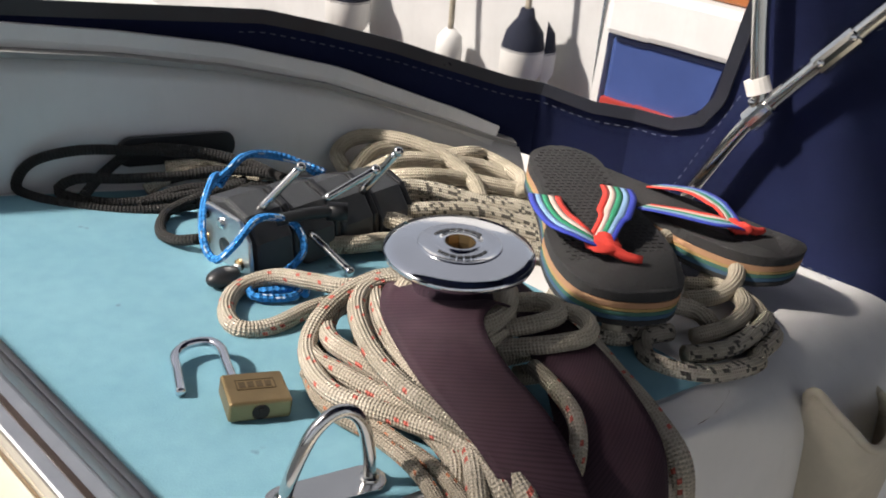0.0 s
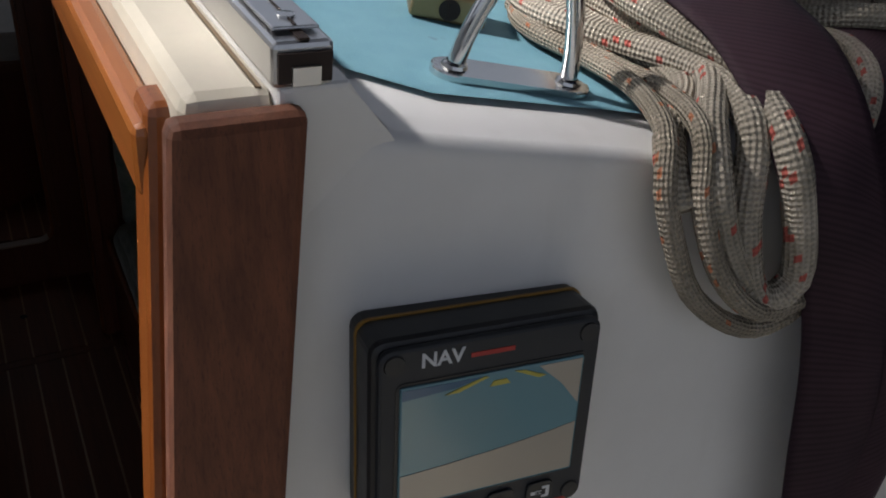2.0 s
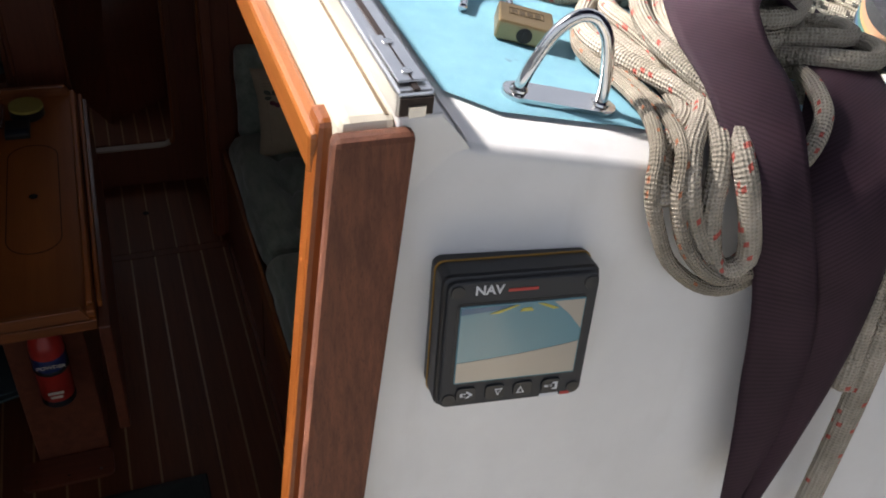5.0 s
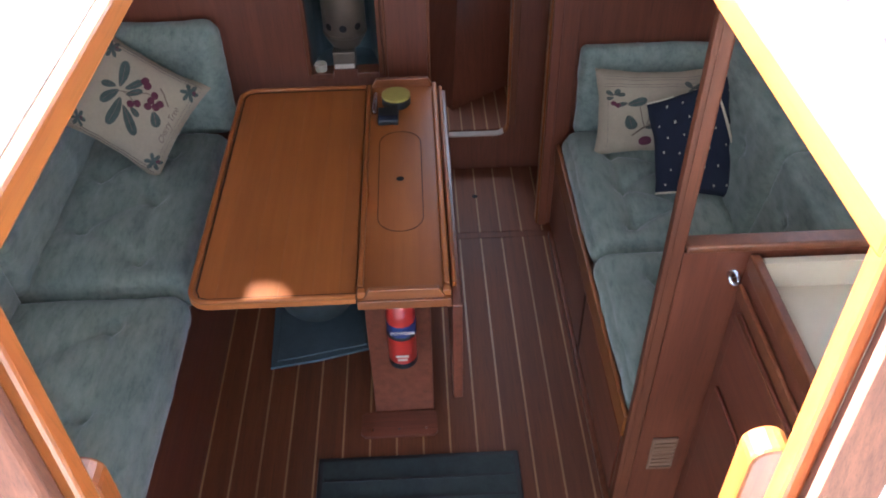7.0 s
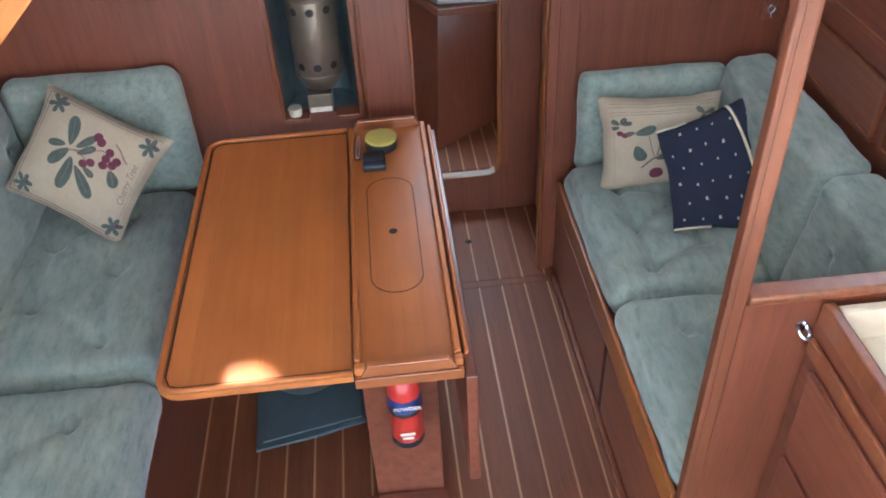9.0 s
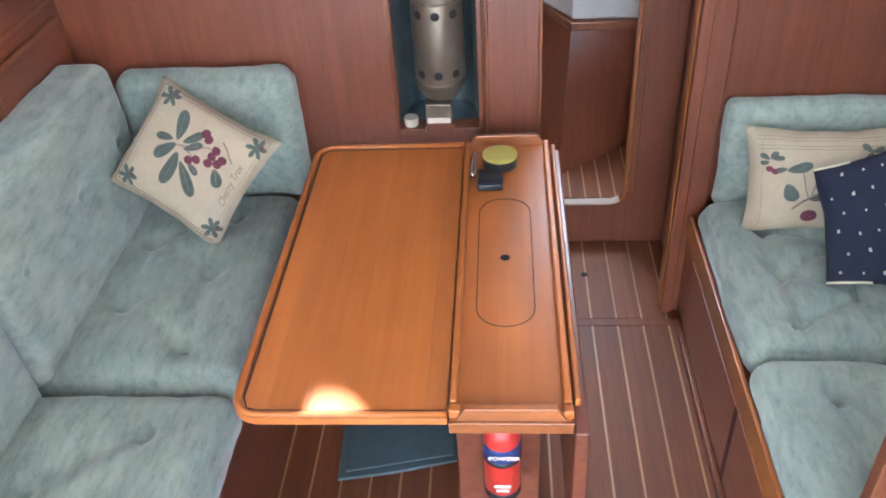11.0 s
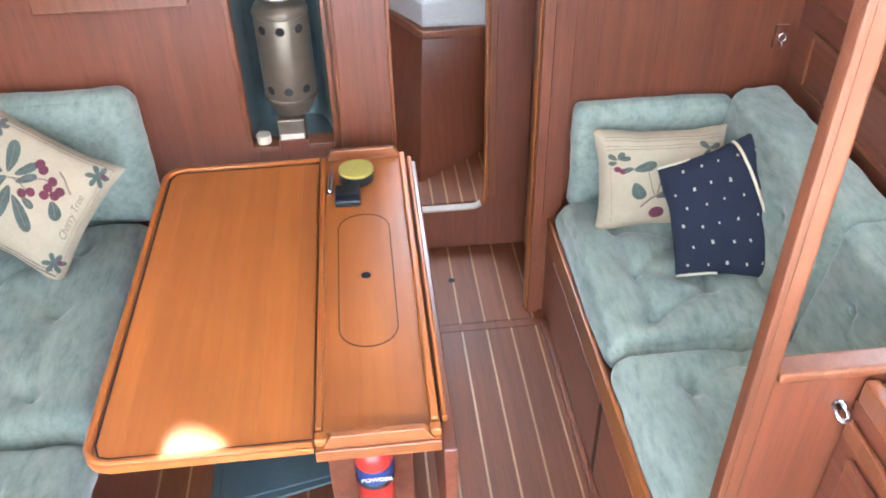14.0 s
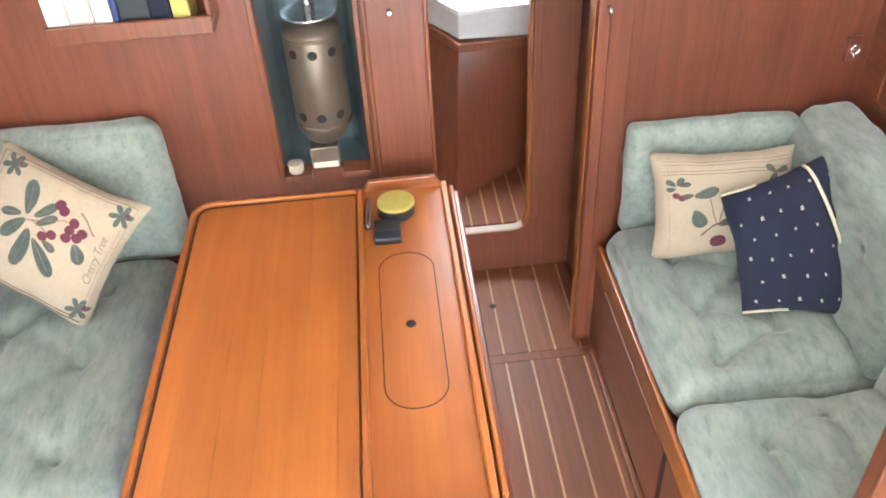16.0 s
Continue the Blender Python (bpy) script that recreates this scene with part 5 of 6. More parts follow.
M_S_RED = plain("red_ribbon", (0.62, 0.045, 0.03), 0.85, 0, 0.1, 300, 0.3)
M_S_BLUE = plain("blue_ribbon", (0.03, 0.05, 0.36), 0.85, 0, 0.1, 300, 0.3)
M_S_GREEN = plain("green_ribbon", (0.02, 0.23, 0.12), 0.85, 0, 0.1, 300, 0.3)
M_S_PALE = plain("pale_ribbon", (0.6, 0.46, 0.4), 0.85, 0, 0.1, 300, 0.3)
M_S_SKY = plain("sky_ribbon", (0.2, 0.34, 0.52), 0.85, 0, 0.1, 300, 0.3)
M_GREY = plain("grey_plastic", (0.036, 0.039, 0.043), 0.5, 0, 0.15, 120, 0.15)
M_POCKET = plain("cream_pocket_cloth", (0.5, 0.46, 0.37), 0.9, 0, 0.1, 60, 0.3)
M_LCD = plain("grey_blue_lcd", (0.14, 0.27, 0.31), 0.08, 0, 0.08, 8)
M_PRINT = plain("white_print", (0.62, 0.64, 0.66), 0.6)
M_REDPRINT = plain("red_print", (0.4, 0.04, 0.03), 0.6)
M_BORDER = plain("black_vinyl_border", (0.016, 0.017, 0.024), 0.3, 0, 0.2, 30, 0.2)

# slide rail: slot, end clamp and screws
# dark strips paint the shade in the rail's slot and hollow end
part("slot", box(0.0885, 0.278, 1.0022, 0.0922, HAY1, 1.003), M_LINE, rl, "dark slot")
part("end_clamp", box(0.0815, 0.285, 1.0031, 0.0985, 0.34, 1.0045, 0.0008), M_ALU, rl)
part("clamp_seam", box(0.0895, 0.286, 1.0046, 0.0905, 0.34, 1.0049), M_LINE, rl)
part("end_slot", box(0.0805, 0.2752, 0.9885, 0.0995, 0.2768, 0.999), M_LINE, rl, "dark open rail end")
part("end_web", box(0.085, 0.2738, 0.988, 0.095, 0.275, 0.9945), M_ALU, rl)
for y in (0.295, 0.33, 0.6):
    part("screw", lathe([(0.0032, 0), (0.0032, 0.001), (0, 0.0014)], (0.09, y, 1.0046 if y < 0.4 else 1.003), n=14), M_STEEL, rl)
fixed("hatch_seal", box(0.0765, 0.288, 0.9825, 0.0788, HAY1, 0.988), plain("dirty_sealant", (0.2, 0.14, 0.08), 0.8), "dirty sealant beside the slide rail", "trim")

rl.location.z += 0.005

# navigation display on the aft face
na = Vector((0.154, 0.2255, 0.85))
ex = Vector((0.099, -0.0125, 0.0)).normalized()
ey = Vector((0.008, 0.017, 0.097))
ey = (ey - ex * ey.dot(ex)).normalized()
ez = ex.cross(ey)
NM = Matrix((ex, ey, ez)).transposed().to_4x4()
NM = NM @ Matrix.Scale(1.025, 4)
NM.translation = na + ex * 0.0012
nd = thing("navigation_display", na, "square black navigation display with a blue-grey screen on the white bulkhead", "display")


def nav(name, bm, m, label="", owner=None):
    bmesh.ops.transform(bm, matrix=NM, verts=bm.verts)
    return part(name, bm, m, owner or nd, label)


nav("case", prism(rounded(-0.0505, -0.049, 0.0505, 0.049, 0.006, 4), -0.032, -0.002, 0.003), M_BLACK)
nav("bezel", prism(rounded(-0.0485, -0.047, 0.0485, 0.047, 0.006, 4), -0.0018, 0.002, 0.0015), plain("slate_bezel", (0.013, 0.016, 0.021), 0.55, 0, 0.1, 60))
nav("gasket", prism(rounded(-0.0512, -0.0497, 0.0512, 0.0497, 0.006, 4), -0.021, -0.0195), plain("ochre_line", (0.28, 0.15, 0.02), 0.6))
screen = nav("screen", box(-0.04, -0.0275, 0.0021, 0.041, 0.0305, 0.0032, 0.001), M_LCD, "blue-grey screen")
nav("screen_frame", prism(rounded(-0.0415, -0.029, 0.0425, 0.032, 0.003, 3), 0.0019, 0.0024), M_BLACK)
for i in range(4):
    x = -0.031 + i * 0.0192
    key = nav("button", prism(rounded(x - 0.0065, -0.0425, x + 0.0065, -0.0315, 0.003, 3), 0.002, 0.0034, 0.0005), M_BLACK)
    pz = 0.0036
    if i == 0:
        o = [(x - 0.004, -0.0363), (x, -0.0363), (x, -0.0383), (x + 0.0045, -0.035), (x, -0.0317), (x, -0.0337), (x - 0.004, -0.0337)]
    elif i == 1:
        o = [(x - 0.0005, -0.0325), (x + 0.005, -0.0325), (x + 0.002, -0.038)]
    elif i == 2:
        o = [(x - 0.0045, -0.0378), (x + 0.001, -0.0378), (x - 0.002, -0.0322)]
    else:
        o = [(x - 0.0045, -0.0358), (x + 0.001, -0.0358), (x + 0.001, -0.038), (x + 0.0045, -0.038), (x + 0.0045, -0.032), (x + 0.001, -0.032), (x + 0.001, -0.0342), (x - 0.0045, -0.0342)]
    nav("symbol", prism([(a, b_ - 0.002) for a, b_ in o], pz - 0.0002, pz), M_PRINT, owner=key)
    ca, cb_ = sum(a for a, b_ in o) / len(o), sum(b_ for a, b_ in o) / len(o)
    nav("symbol_inset", prism([(ca + (a - ca) * 0.55, cb_ + (b_ - cb_) * 0.55 - 0.002) for a, b_ in o], pz, pz + 0.0001), M_BLACK, owner=key)
for x, y in ((-0.042, 0.0405), (0.0425, 0.0405), (-0.042, -0.0405), (0.0425, -0.0405)):
    nav("screw_cap", lathe([(0.0045, 0), (0.0042, 0.0008), (0, 0.001)], (x, y, 0.002), n=16), M_BLACK)
# reflections in the screen glass, painted as flat coloured shapes
M_REFL_SAND = plain("sand_reflection", (0.42, 0.38, 0.31), 0.15, 0, 0.05, 8)
M_REFL_DEEP = plain("deep_blue_reflection", (0.06, 0.13, 0.22), 0.15, 0, 0.05, 8)
M_REFL_YELLOW = plain("yellow_reflection", (0.45, 0.4, 0.06), 0.3)
for nm, mm, zz, o in (("screen_sand", M_REFL_SAND, 0.0035, [(0.01, 0.98), (0.01, 0.72), (0.12, 0.71), (0.3, 0.69), (0.5, 0.665), (0.7, 0.63), (0.85, 0.6), (0.99, 0.565), (0.99, 0.98)]), ("screen_corner", M_REFL_SAND, 0.0035, [(0.74, 0.02), (0.99, 0.02), (0.99, 0.4), (0.88, 0.2)]), ("screen_strip", M_REFL_DEEP, 0.0034, [(0.01, 0.02), (0.42, 0.02), (0.3, 0.07), (0.01, 0.1)]), ("screen_line", M_REFL_YELLOW, 0.0036, [(0.23, 0.11), (0.44, 0.02), (0.46, 0.03), (0.3, 0.11)]), ("screen_line", M_REFL_YELLOW, 0.0037, [(0.6, 0.02), (0.66, 0.03), (0.78, 0.1), (0.74, 0.11)]), ("screen_rung", M_REFL_YELLOW, 0.0036, [(0.47, 0.11), (0.49, 0.07), (0.56, 0.07), (0.58, 0.11)])):
    nav(nm, prism([(-0.04 + 0.081 * a, 0.0305 - 0.058 * b_) for a, b_ in o], zz - 0.0004, zz), mm, owner=screen)
text_mesh("lettering", "NAV", 0.0088, NM @ Matrix.Translation((-0.0225, 0.0405, 0.0023)), M_PRINT, nd, 0.0002)
nav("red_mark", box(-0.0105, 0.0385, 0.002, 0.0085, 0.0405, 0.0023), M_REDPRINT, "red mark")
nav("maker_mark", box(0.02, -0.0464, 0.002, 0.033, -0.044, 0.0023), M_PRINT, "white mark")
nav("maker_mark_red", box(0.0345, -0.0464, 0.002, 0.041, -0.044, 0.0023), M_REDPRINT, "red mark")

# folding eye on the deck
ey_ = thing("deck_eye", (0.213, 0.329, deck_z(0.213) + 0.003), "stainless steel deck eye on a rounded plate", "deck eye")
EM = Matrix.Translation((0.213, 0.329, deck_z(0.213) + 0.0045)) @ Matrix.Rotation(math.atan2(-0.021, 0.078), 4, "Z") @ Matrix.Rotation(radians(7.4), 4, "Y")
part("plate", prism(rounded(-0.04, -0.012, 0.04, 0.012, 0.0115, 8), -0.002, 0.0025, 0.001, m=EM), M_STEEL, ey_)
part("gasket", prism(rounded(-0.041, -0.0128, 0.041, 0.0128, 0.012, 8), -0.003, -0.002, 0, m=EM), M_LINE, ey_)
bm = tube([(-0.029, 0, 0.001), (-0.026, 0, 0.02), (-0.018, 0, 0.045), (-0.009, 0, 0.057), (0, 0, 0.0605), (0.009, 0, 0.057), (0.018, 0, 0.045), (0.026, 0, 0.02), (0.029, 0, 0.001)], 0.0043, 14, step=0.003)
bmesh.ops.transform(bm, matrix=EM, verts=bm.verts)
part("loop", bm, M_STEEL, ey_, smooth=True)
for s_ in (-1, 1):
    bm = lathe([(0.0065, 0.0025), (0.006, 0.004), (0.0045, 0.005)], (s_ * 0.029, 0, 0), n=16)
    bmesh.ops.transform(bm, matrix=EM, verts=bm.verts)
    part("weld", bm, M_STEEL, ey_)

# padlock
PL = Matrix.Translation((0.231, 0.428, deck_z(0.231) + 0.0045)) @ Matrix.Rotation(math.atan2(-0.017, 0.039), 4, "Z") @ Matrix.Rotation(radians(7.4), 4, "Y")
pk = thing("padlock", (0.231, 0.428, deck_z(0.231) + 0.003), "open brass padlock with a chrome shackle lying on the deck", "padlock")
bm = box(-0.0215, -0.019, 0, 0.0215, 0.016, 0.0155, 0.0022, 3)
bmesh.ops.transform(bm, matrix=PL, verts=bm.verts)
part("body", bm, M_BRASS, pk)
bm = box(-0.0135, -0.004, 0.0156, 0.0135, -0.0035, 0.0159)
for a in ((-0.0135, 0.0065, 0.0135, 0.007), (-0.0135, -0.0034, -0.013, 0.0064), (0.013, -0.0034, 0.0135, 0.0064)):
    box(a[0], a[1], 0.0156, a[2], a[3], 0.0159, bm=bm)
for i in range(4):
    box(-0.0115 + i * 0.006, -0.0018, 0.0156, -0.0072 + i * 0.006, 0.0046, 0.0158, bm=bm)
bmesh.ops.transform(bm, matrix=PL, verts=bm.verts)
part("stamped_mark", bm, plain("dark_stamp", (0.1, 0.07, 0.035), 0.5, 0.5), pk)
bm = lathe([(0, 0), (0.006, 0), (0.006, 0.0006), (0, 0.0006)], (0.0, -0.019, 0.0075), Matrix.Rotation(radians(90), 4, "X"), 18)
box(-0.0012, -0.0203, 0.004, 0.0012, -0.0195, 0.011, bm=bm)
bmesh.ops.transform(bm, matrix=PL, verts=bm.verts)
part("keyhole", bm, M_LINE, pk)
zz = deck_z(0.22) + 0.013
part("shackle", tube([(0.2285, 0.447, zz), (0.236, 0.466, zz), (0.243, 0.484, zz + 0.001), (0.241, 0.497, zz + 0.001), (0.228, 0.5045, zz), (0.215, 0.5, zz - 0.001), (0.209, 0.488, zz - 0.003), (0.202, 0.474, zz - 0.003), (0.196, 0.462, zz - 0.003)], 0.0036, 12, step=0.003), M_CHROME, pk, smooth=True)

# winch
WX, WY = 0.396, 0.392
WZ = deck_z(WX) + 0.003
wi = thing("winch", (WX, WY, WZ), "chrome sheet winch with a flared top on the cabin top", "winch")
part("base", lathe([(0, 0), (0.046, 0), (0.047, 0.004), (0.046, 0.012), (0.041, 0.018), (0.038, 0.022)], (WX, WY, WZ)), M_CHROME, wi, smooth=True)
part("drum", lathe([(0.038, 0.022), (0.033, 0.03), (0.031, 0.05), (0.033, 0.07), (0.04, 0.088), (0.05, 0.096)], (WX, WY, WZ), n=48), M_CHROME, wi, smooth=True)
top_plate = part("top_plate", lathe([(0.05, 0.096), (0.0575, 0.099), (0.0585, 0.102), (0.0575, 0.1045), (0.05, 0.106), (0.033, 0.1085), (0.03, 0.1088)], (WX, WY, WZ), n=56), M_CHROME, wi, smooth=True)
part("raised_ring", lathe([(0.0325, 0.1083), (0.0318, 0.1094), (0.0305, 0.1096), (0.0298, 0.1091), (0.0155, 0.1096), (0.0147, 0.1104), (0.012, 0.1105)], (WX, WY, WZ), n=48), M_CHROME, wi, smooth=True)
part("socket", lathe([(0.0119, 0.1105), (0.0105, 0.104), (0.0105, 0.085), (0, 0.085)], (WX, WY, WZ), n=8), M_BRASS, wi, "dark brass socket")
for k in range(26):
    a = k * 2 * math.pi / 26
    if k % 13 < 8:
        bm = box(-0.0011, -0.0022, 0, 0.0011, 0.0022, 0.0004)
        bmesh.ops.transform(bm, matrix=Matrix.Translation((WX + 0.022 * math.cos(a), WY + 0.022 * math.sin(a), WZ + 0.1096)) @ Matrix.Rotation(a, 4, "Z"), verts=bm.verts)
        part("engraved_mark", bm, M_GREY, top_plate)


def rope(name, strands, r, material, label, category="rope", step=0.007, n=9):
    z0 = min(p[2] for s in strands for p in s)
    th = thing(name, (strands[0][0][0], strands[0][0][1], z0), label, category)
    for s in strands:
        part("strand", tube(s, r, n, step=step), material, th, smooth=True)
    return th


def up(pts, dz):
    return [(x, y, z + dz) for x, y, z in pts]


R1 = 0.0076
coil = [
    [(0.41, 0.445, 0.985), (0.385, 0.465, 0.984), (0.345, 0.467, 0.98), (0.312, 0.46, 0.97), (0.29, 0.441, 0.962), (0.271, 0.391, 0.968), (0.288, 0.34, 0.968), (0.296, 0.29, 0.972), (0.283, 0.245, 0.967), (0.277, 0.228, 0.93), (0.283, 0.218, 0.9), (0.292, 0.213, 0.893), (0.303, 0.21, 0.903), (0.297, 0.216, 0.935), (0.29, 0.23, 0.965), (0.303, 0.27, 0.977), (0.318, 0.32, 0.976), (0.345, 0.345, 0.966), (0.375, 0.362, 0.955)],
    [(0.4, 0.44, 0.99), (0.37, 0.455, 0.988), (0.34, 0.443, 0.987), (0.311, 0.4, 0.987), (0.296, 0.354, 0.987), (0.297, 0.31, 0.985), (0.303, 0.262, 0.982), (0.31, 0.232, 0.96), (0.318, 0.222, 0.92), (0.324, 0.217, 0.895)],
    [(0.38, 0.46, 0.972), (0.35, 0.472, 0.967), (0.327, 0.462, 0.966), (0.309, 0.435, 0.97), (0.307, 0.389, 0.973), (0.307, 0.345, 0.972), (0.297, 0.29, 0.972), (0.264, 0.25, 0.965), (0.258, 0.232, 0.945), (0.267, 0.225, 0.92), (0.28, 0.219, 0.9)],
]
for k, (dx, dy, dz) in enumerate(((0.014, -0.004, -0.006), (-0.011, 0.006, -0.009), (0.024, 0.004, -0.003))):
    coil.append([(x + dx + 0.004 * math.sin(5 * i + k), y + dy + 0.003 * math.cos(4 * i + k), z + dz) for i, (x, y, z) in enumerate(coil[1 + k % 2][1:9])])
rope("rope_coil", coil, R1, M_ROPE_RED, "coiled white rope with red flecks hanging from the winch")
coil2 = [
    [(0.318, 0.452, 0.955), (0.287, 0.437, 0.956), (0.264, 0.392, 0.96), (0.268, 0.342, 0.961), (0.262, 0.298, 0.964), (0.244, 0.256, 0.964), (0.236, 0.24, 0.945), (0.244, 0.233, 0.92), (0.256, 0.226, 0.896), (0.28, 0.219, 0.877), (0.305, 0.215, 0.872), (0.325, 0.213, 0.888), (0.33, 0.214, 0.92)],
    [(0.279, 0.431, 0.96), (0.277, 0.376, 0.959), (0.276, 0.328, 0.961), (0.272, 0.29, 0.965), (0.256, 0.247, 0.966), (0.25, 0.23, 0.94), (0.261, 0.218, 0.91), (0.284, 0.21, 0.89), (0.31, 0.209, 0.89)],
    [(0.34, 0.44, 0.955), (0.322, 0.38, 0.957), (0.315, 0.32, 0.959), (0.312, 0.26, 0.962), (0.305, 0.236, 0.955), (0.306, 0.226, 0.93), (0.32, 0.22, 0.9)],
]
rope("rope_coil", coil2, 0.0052, M_ROPE_ORANGE, "coiled white rope with orange flecks over the cabin edge")
rope("rope_bight", [[(0.4, 0.455, 0.98), (0.368, 0.486, 0.972), (0.36, 0.515, 0.966), (0.347, 0.555, 0.958), (0.318, 0.566, 0.953), (0.29, 0.546, 0.953), (0.279, 0.515, 0.954), (0.304, 0.503, 0.951), (0.345, 0.507, 0.948), (0.38, 0.505, 0.945)]], R1, M_ROPE_RED, "bight of white rope with red flecks lying on the deck")
turns = []
for k in range(30):
    a = k * 2 * math.pi / 10
    turns.append((WX + 0.043 * math.cos(a), WY + 0.043 * math.sin(a), WZ + 0.018 + 0.0165 * k / 10))
rope("winch_turns", [turns, [(0.401, 0.345, 0.962), (0.432, 0.335, 0.962), (0.459, 0.352, 0.967), (0.462, 0.377, 0.973)], [(0.405, 0.33, 0.95), (0.436, 0.32, 0.947), (0.458, 0.332, 0.953), (0.46, 0.35, 0.957)]], 0.0082, M_ROPE_BEIGE, "beige rope turned round the winch drum")
rope("hanging_rope", [[(0.56, 0.40, 0.93), (0.52, 0.34, 0.932), (0.482, 0.287, 0.94), (0.455, 0.235, 0.94), (0.438, 0.2, 0.928), (0.434, 0.187, 0.88), (0.436, 0.178, 0.82), (0.434, 0.165, 0.74), (0.432, 0.15, 0.62)], [(0.54, 0.37, 0.925), (0.5, 0.305, 0.922), (0.466, 0.24, 0.925), (0.43, 0.206, 0.912), (0.425, 0.195, 0.86), (0.42, 0.176, 0.78)]], 0.0095, M_ROPE_RED, "worn white rope hanging over the cabin edge")
pile = [
    [(0.60, 0.745, 0.925), (0.607, 0.77, 0.94), (0.637, 0.765, 0.955), (0.665, 0.72, 0.96), (0.69, 0.67, 0.95), (0.69, 0.62, 0.935), (0.665, 0.58, 0.928)],
    [(0.6, 0.73, 0.93), (0.64, 0.735, 0.948), (0.69, 0.71, 0.945), (0.73, 0.69, 0.935), (0.78, 0.64, 0.915), (0.79, 0.6, 0.91)],
    [(0.59, 0.71, 0.93), (0.635, 0.69, 0.95), (0.69, 0.665, 0.942), (0.74, 0.645, 0.93), (0.77, 0.61, 0.918), (0.78, 0.585, 0.915)],
    [(0.60, 0.69, 0.935), (0.63, 0.65, 0.945), (0.68, 0.63, 0.935), (0.72, 0.6, 0.925), (0.76, 0.56, 0.92)],
    [(0.70, 0.70, 0.93), (0.74, 0.67, 0.94), (0.77, 0.66, 0.93), (0.76, 0.6, 0.928), (0.73, 0.57, 0.925)],
    [(0.61, 0.75, 0.91), (0.66, 0.74, 0.915), (0.72, 0.70, 0.91), (0.77, 0.65, 0.902), (0.78, 0.58, 0.9)],
    [(0.60, 0.66, 0.91), (0.66, 0.64, 0.915), (0.72, 0.62, 0.908), (0.77, 0.55, 0.9), (0.76, 0.48, 0.9)],
    [(0.43, 0.60, 0.942), (0.46, 0.58, 0.94), (0.5, 0.57, 0.935), (0.53, 0.54, 0.935), (0.52, 0.5, 0.932)],
    [(0.5, 0.62, 0.94), (0.52, 0.59, 0.945), (0.54, 0.55, 0.938), (0.54, 0.5, 0.93)],
]
rope("rope_pile", pile, 0.0095, M_ROPE_BEIGE, "heap of beige rope against the coaming")
dots = [
    [(0.505, 0.61, 0.93), (0.54, 0.64, 0.945), (0.58, 0.64, 0.948), (0.615, 0.612, 0.945), (0.64, 0.565, 0.94), (0.68, 0.52, 0.93), (0.7, 0.48, 0.925)],
    [(0.51, 0.60, 0.93), (0.54, 0.60, 0.942), (0.58, 0.575, 0.945), (0.62, 0.55, 0.94), (0.66, 0.51, 0.928), (0.68, 0.47, 0.92)],
    [(0.515, 0.575, 0.93), (0.55, 0.57, 0.937), (0.59, 0.54, 0.938), (0.63, 0.51, 0.93), (0.66, 0.47, 0.922)],
    [(0.52, 0.55, 0.925), (0.56, 0.54, 0.93), (0.6, 0.51, 0.925), (0.64, 0.47, 0.918), (0.65, 0.43, 0.912)],
    [(0.505, 0.62, 0.925), (0.495, 0.585, 0.93), (0.51, 0.555, 0.928), (0.54, 0.54, 0.925)],
    [(0.56, 0.66, 0.925), (0.61, 0.64, 0.93), (0.65, 0.6, 0.925), (0.7, 0.56, 0.92), (0.74, 0.5, 0.91)],
]
rope("rope_pile", dots, 0.0088, M_ROPE_DOT, "heap of beige rope with black flecks on the deck")
pile2 = [
    [(0.70, 0.36, 0.92), (0.75, 0.39, 0.93), (0.785, 0.365, 0.93), (0.785, 0.325, 0.925), (0.75, 0.3, 0.92), (0.71, 0.3, 0.915), (0.68, 0.32, 0.912)],
    [(0.72, 0.34, 0.905), (0.74, 0.3, 0.91), (0.71, 0.27, 0.915), (0.66, 0.265, 0.917), (0.62, 0.28, 0.915)],
    [(0.76, 0.34, 0.9), (0.75, 0.28, 0.9), (0.71, 0.25, 0.905), (0.66, 0.25, 0.905)],
    [(0.6, 0.38, 0.915), (0.63, 0.34, 0.92), (0.66, 0.3, 0.918), (0.65, 0.27, 0.91)],
]
rope("rope_pile", pile2, 0.0092, M_ROPE_BEIGE, "loops of beige rope under the sandals")
pile3 = [
    [(0.74, 0.27, 0.893), (0.71, 0.235, 0.9), (0.66, 0.232, 0.903), (0.635, 0.225, 0.907), (0.57, 0.247, 0.916), (0.55, 0.287, 0.918), (0.58, 0.31, 0.917), (0.61, 0.3, 0.915)],
    [(0.72, 0.25, 0.908), (0.68, 0.245, 0.913), (0.62, 0.25, 0.917), (0.58, 0.27, 0.92)],
    [(0.6, 0.34, 0.912), (0.57, 0.32, 0.917), (0.545, 0.34, 0.92), (0.55, 0.38, 0.92)],
]
rope("rope_pile", pile3, 0.0088, M_ROPE_DOT, "loops of flecked beige rope at the deck edge")
prop = [[(0.55, 0.33, 0.93), (0.6, 0.36, 0.935), (0.66, 0.4, 0.935), (0.7, 0.45, 0.94), (0.7, 0.5, 0.945)], [(0.58, 0.4, 0.935), (0.62, 0.43, 0.94), (0.66, 0.47, 0.945), (0.7, 0.42, 0.93)], [(0.54, 0.36, 0.945), (0.58, 0.36, 0.95), (0.63, 0.4, 0.955), (0.66, 0.45, 0.96)], [(0.72, 0.4, 0.91), (0.78, 0.4, 0.91), (0.82, 0.42, 0.905), (0.84, 0.36, 0.9)]]
rope("rope_pile", prop, 0.0095, M_ROPE_BEIGE, "heap of beige rope that the sandals lie on")

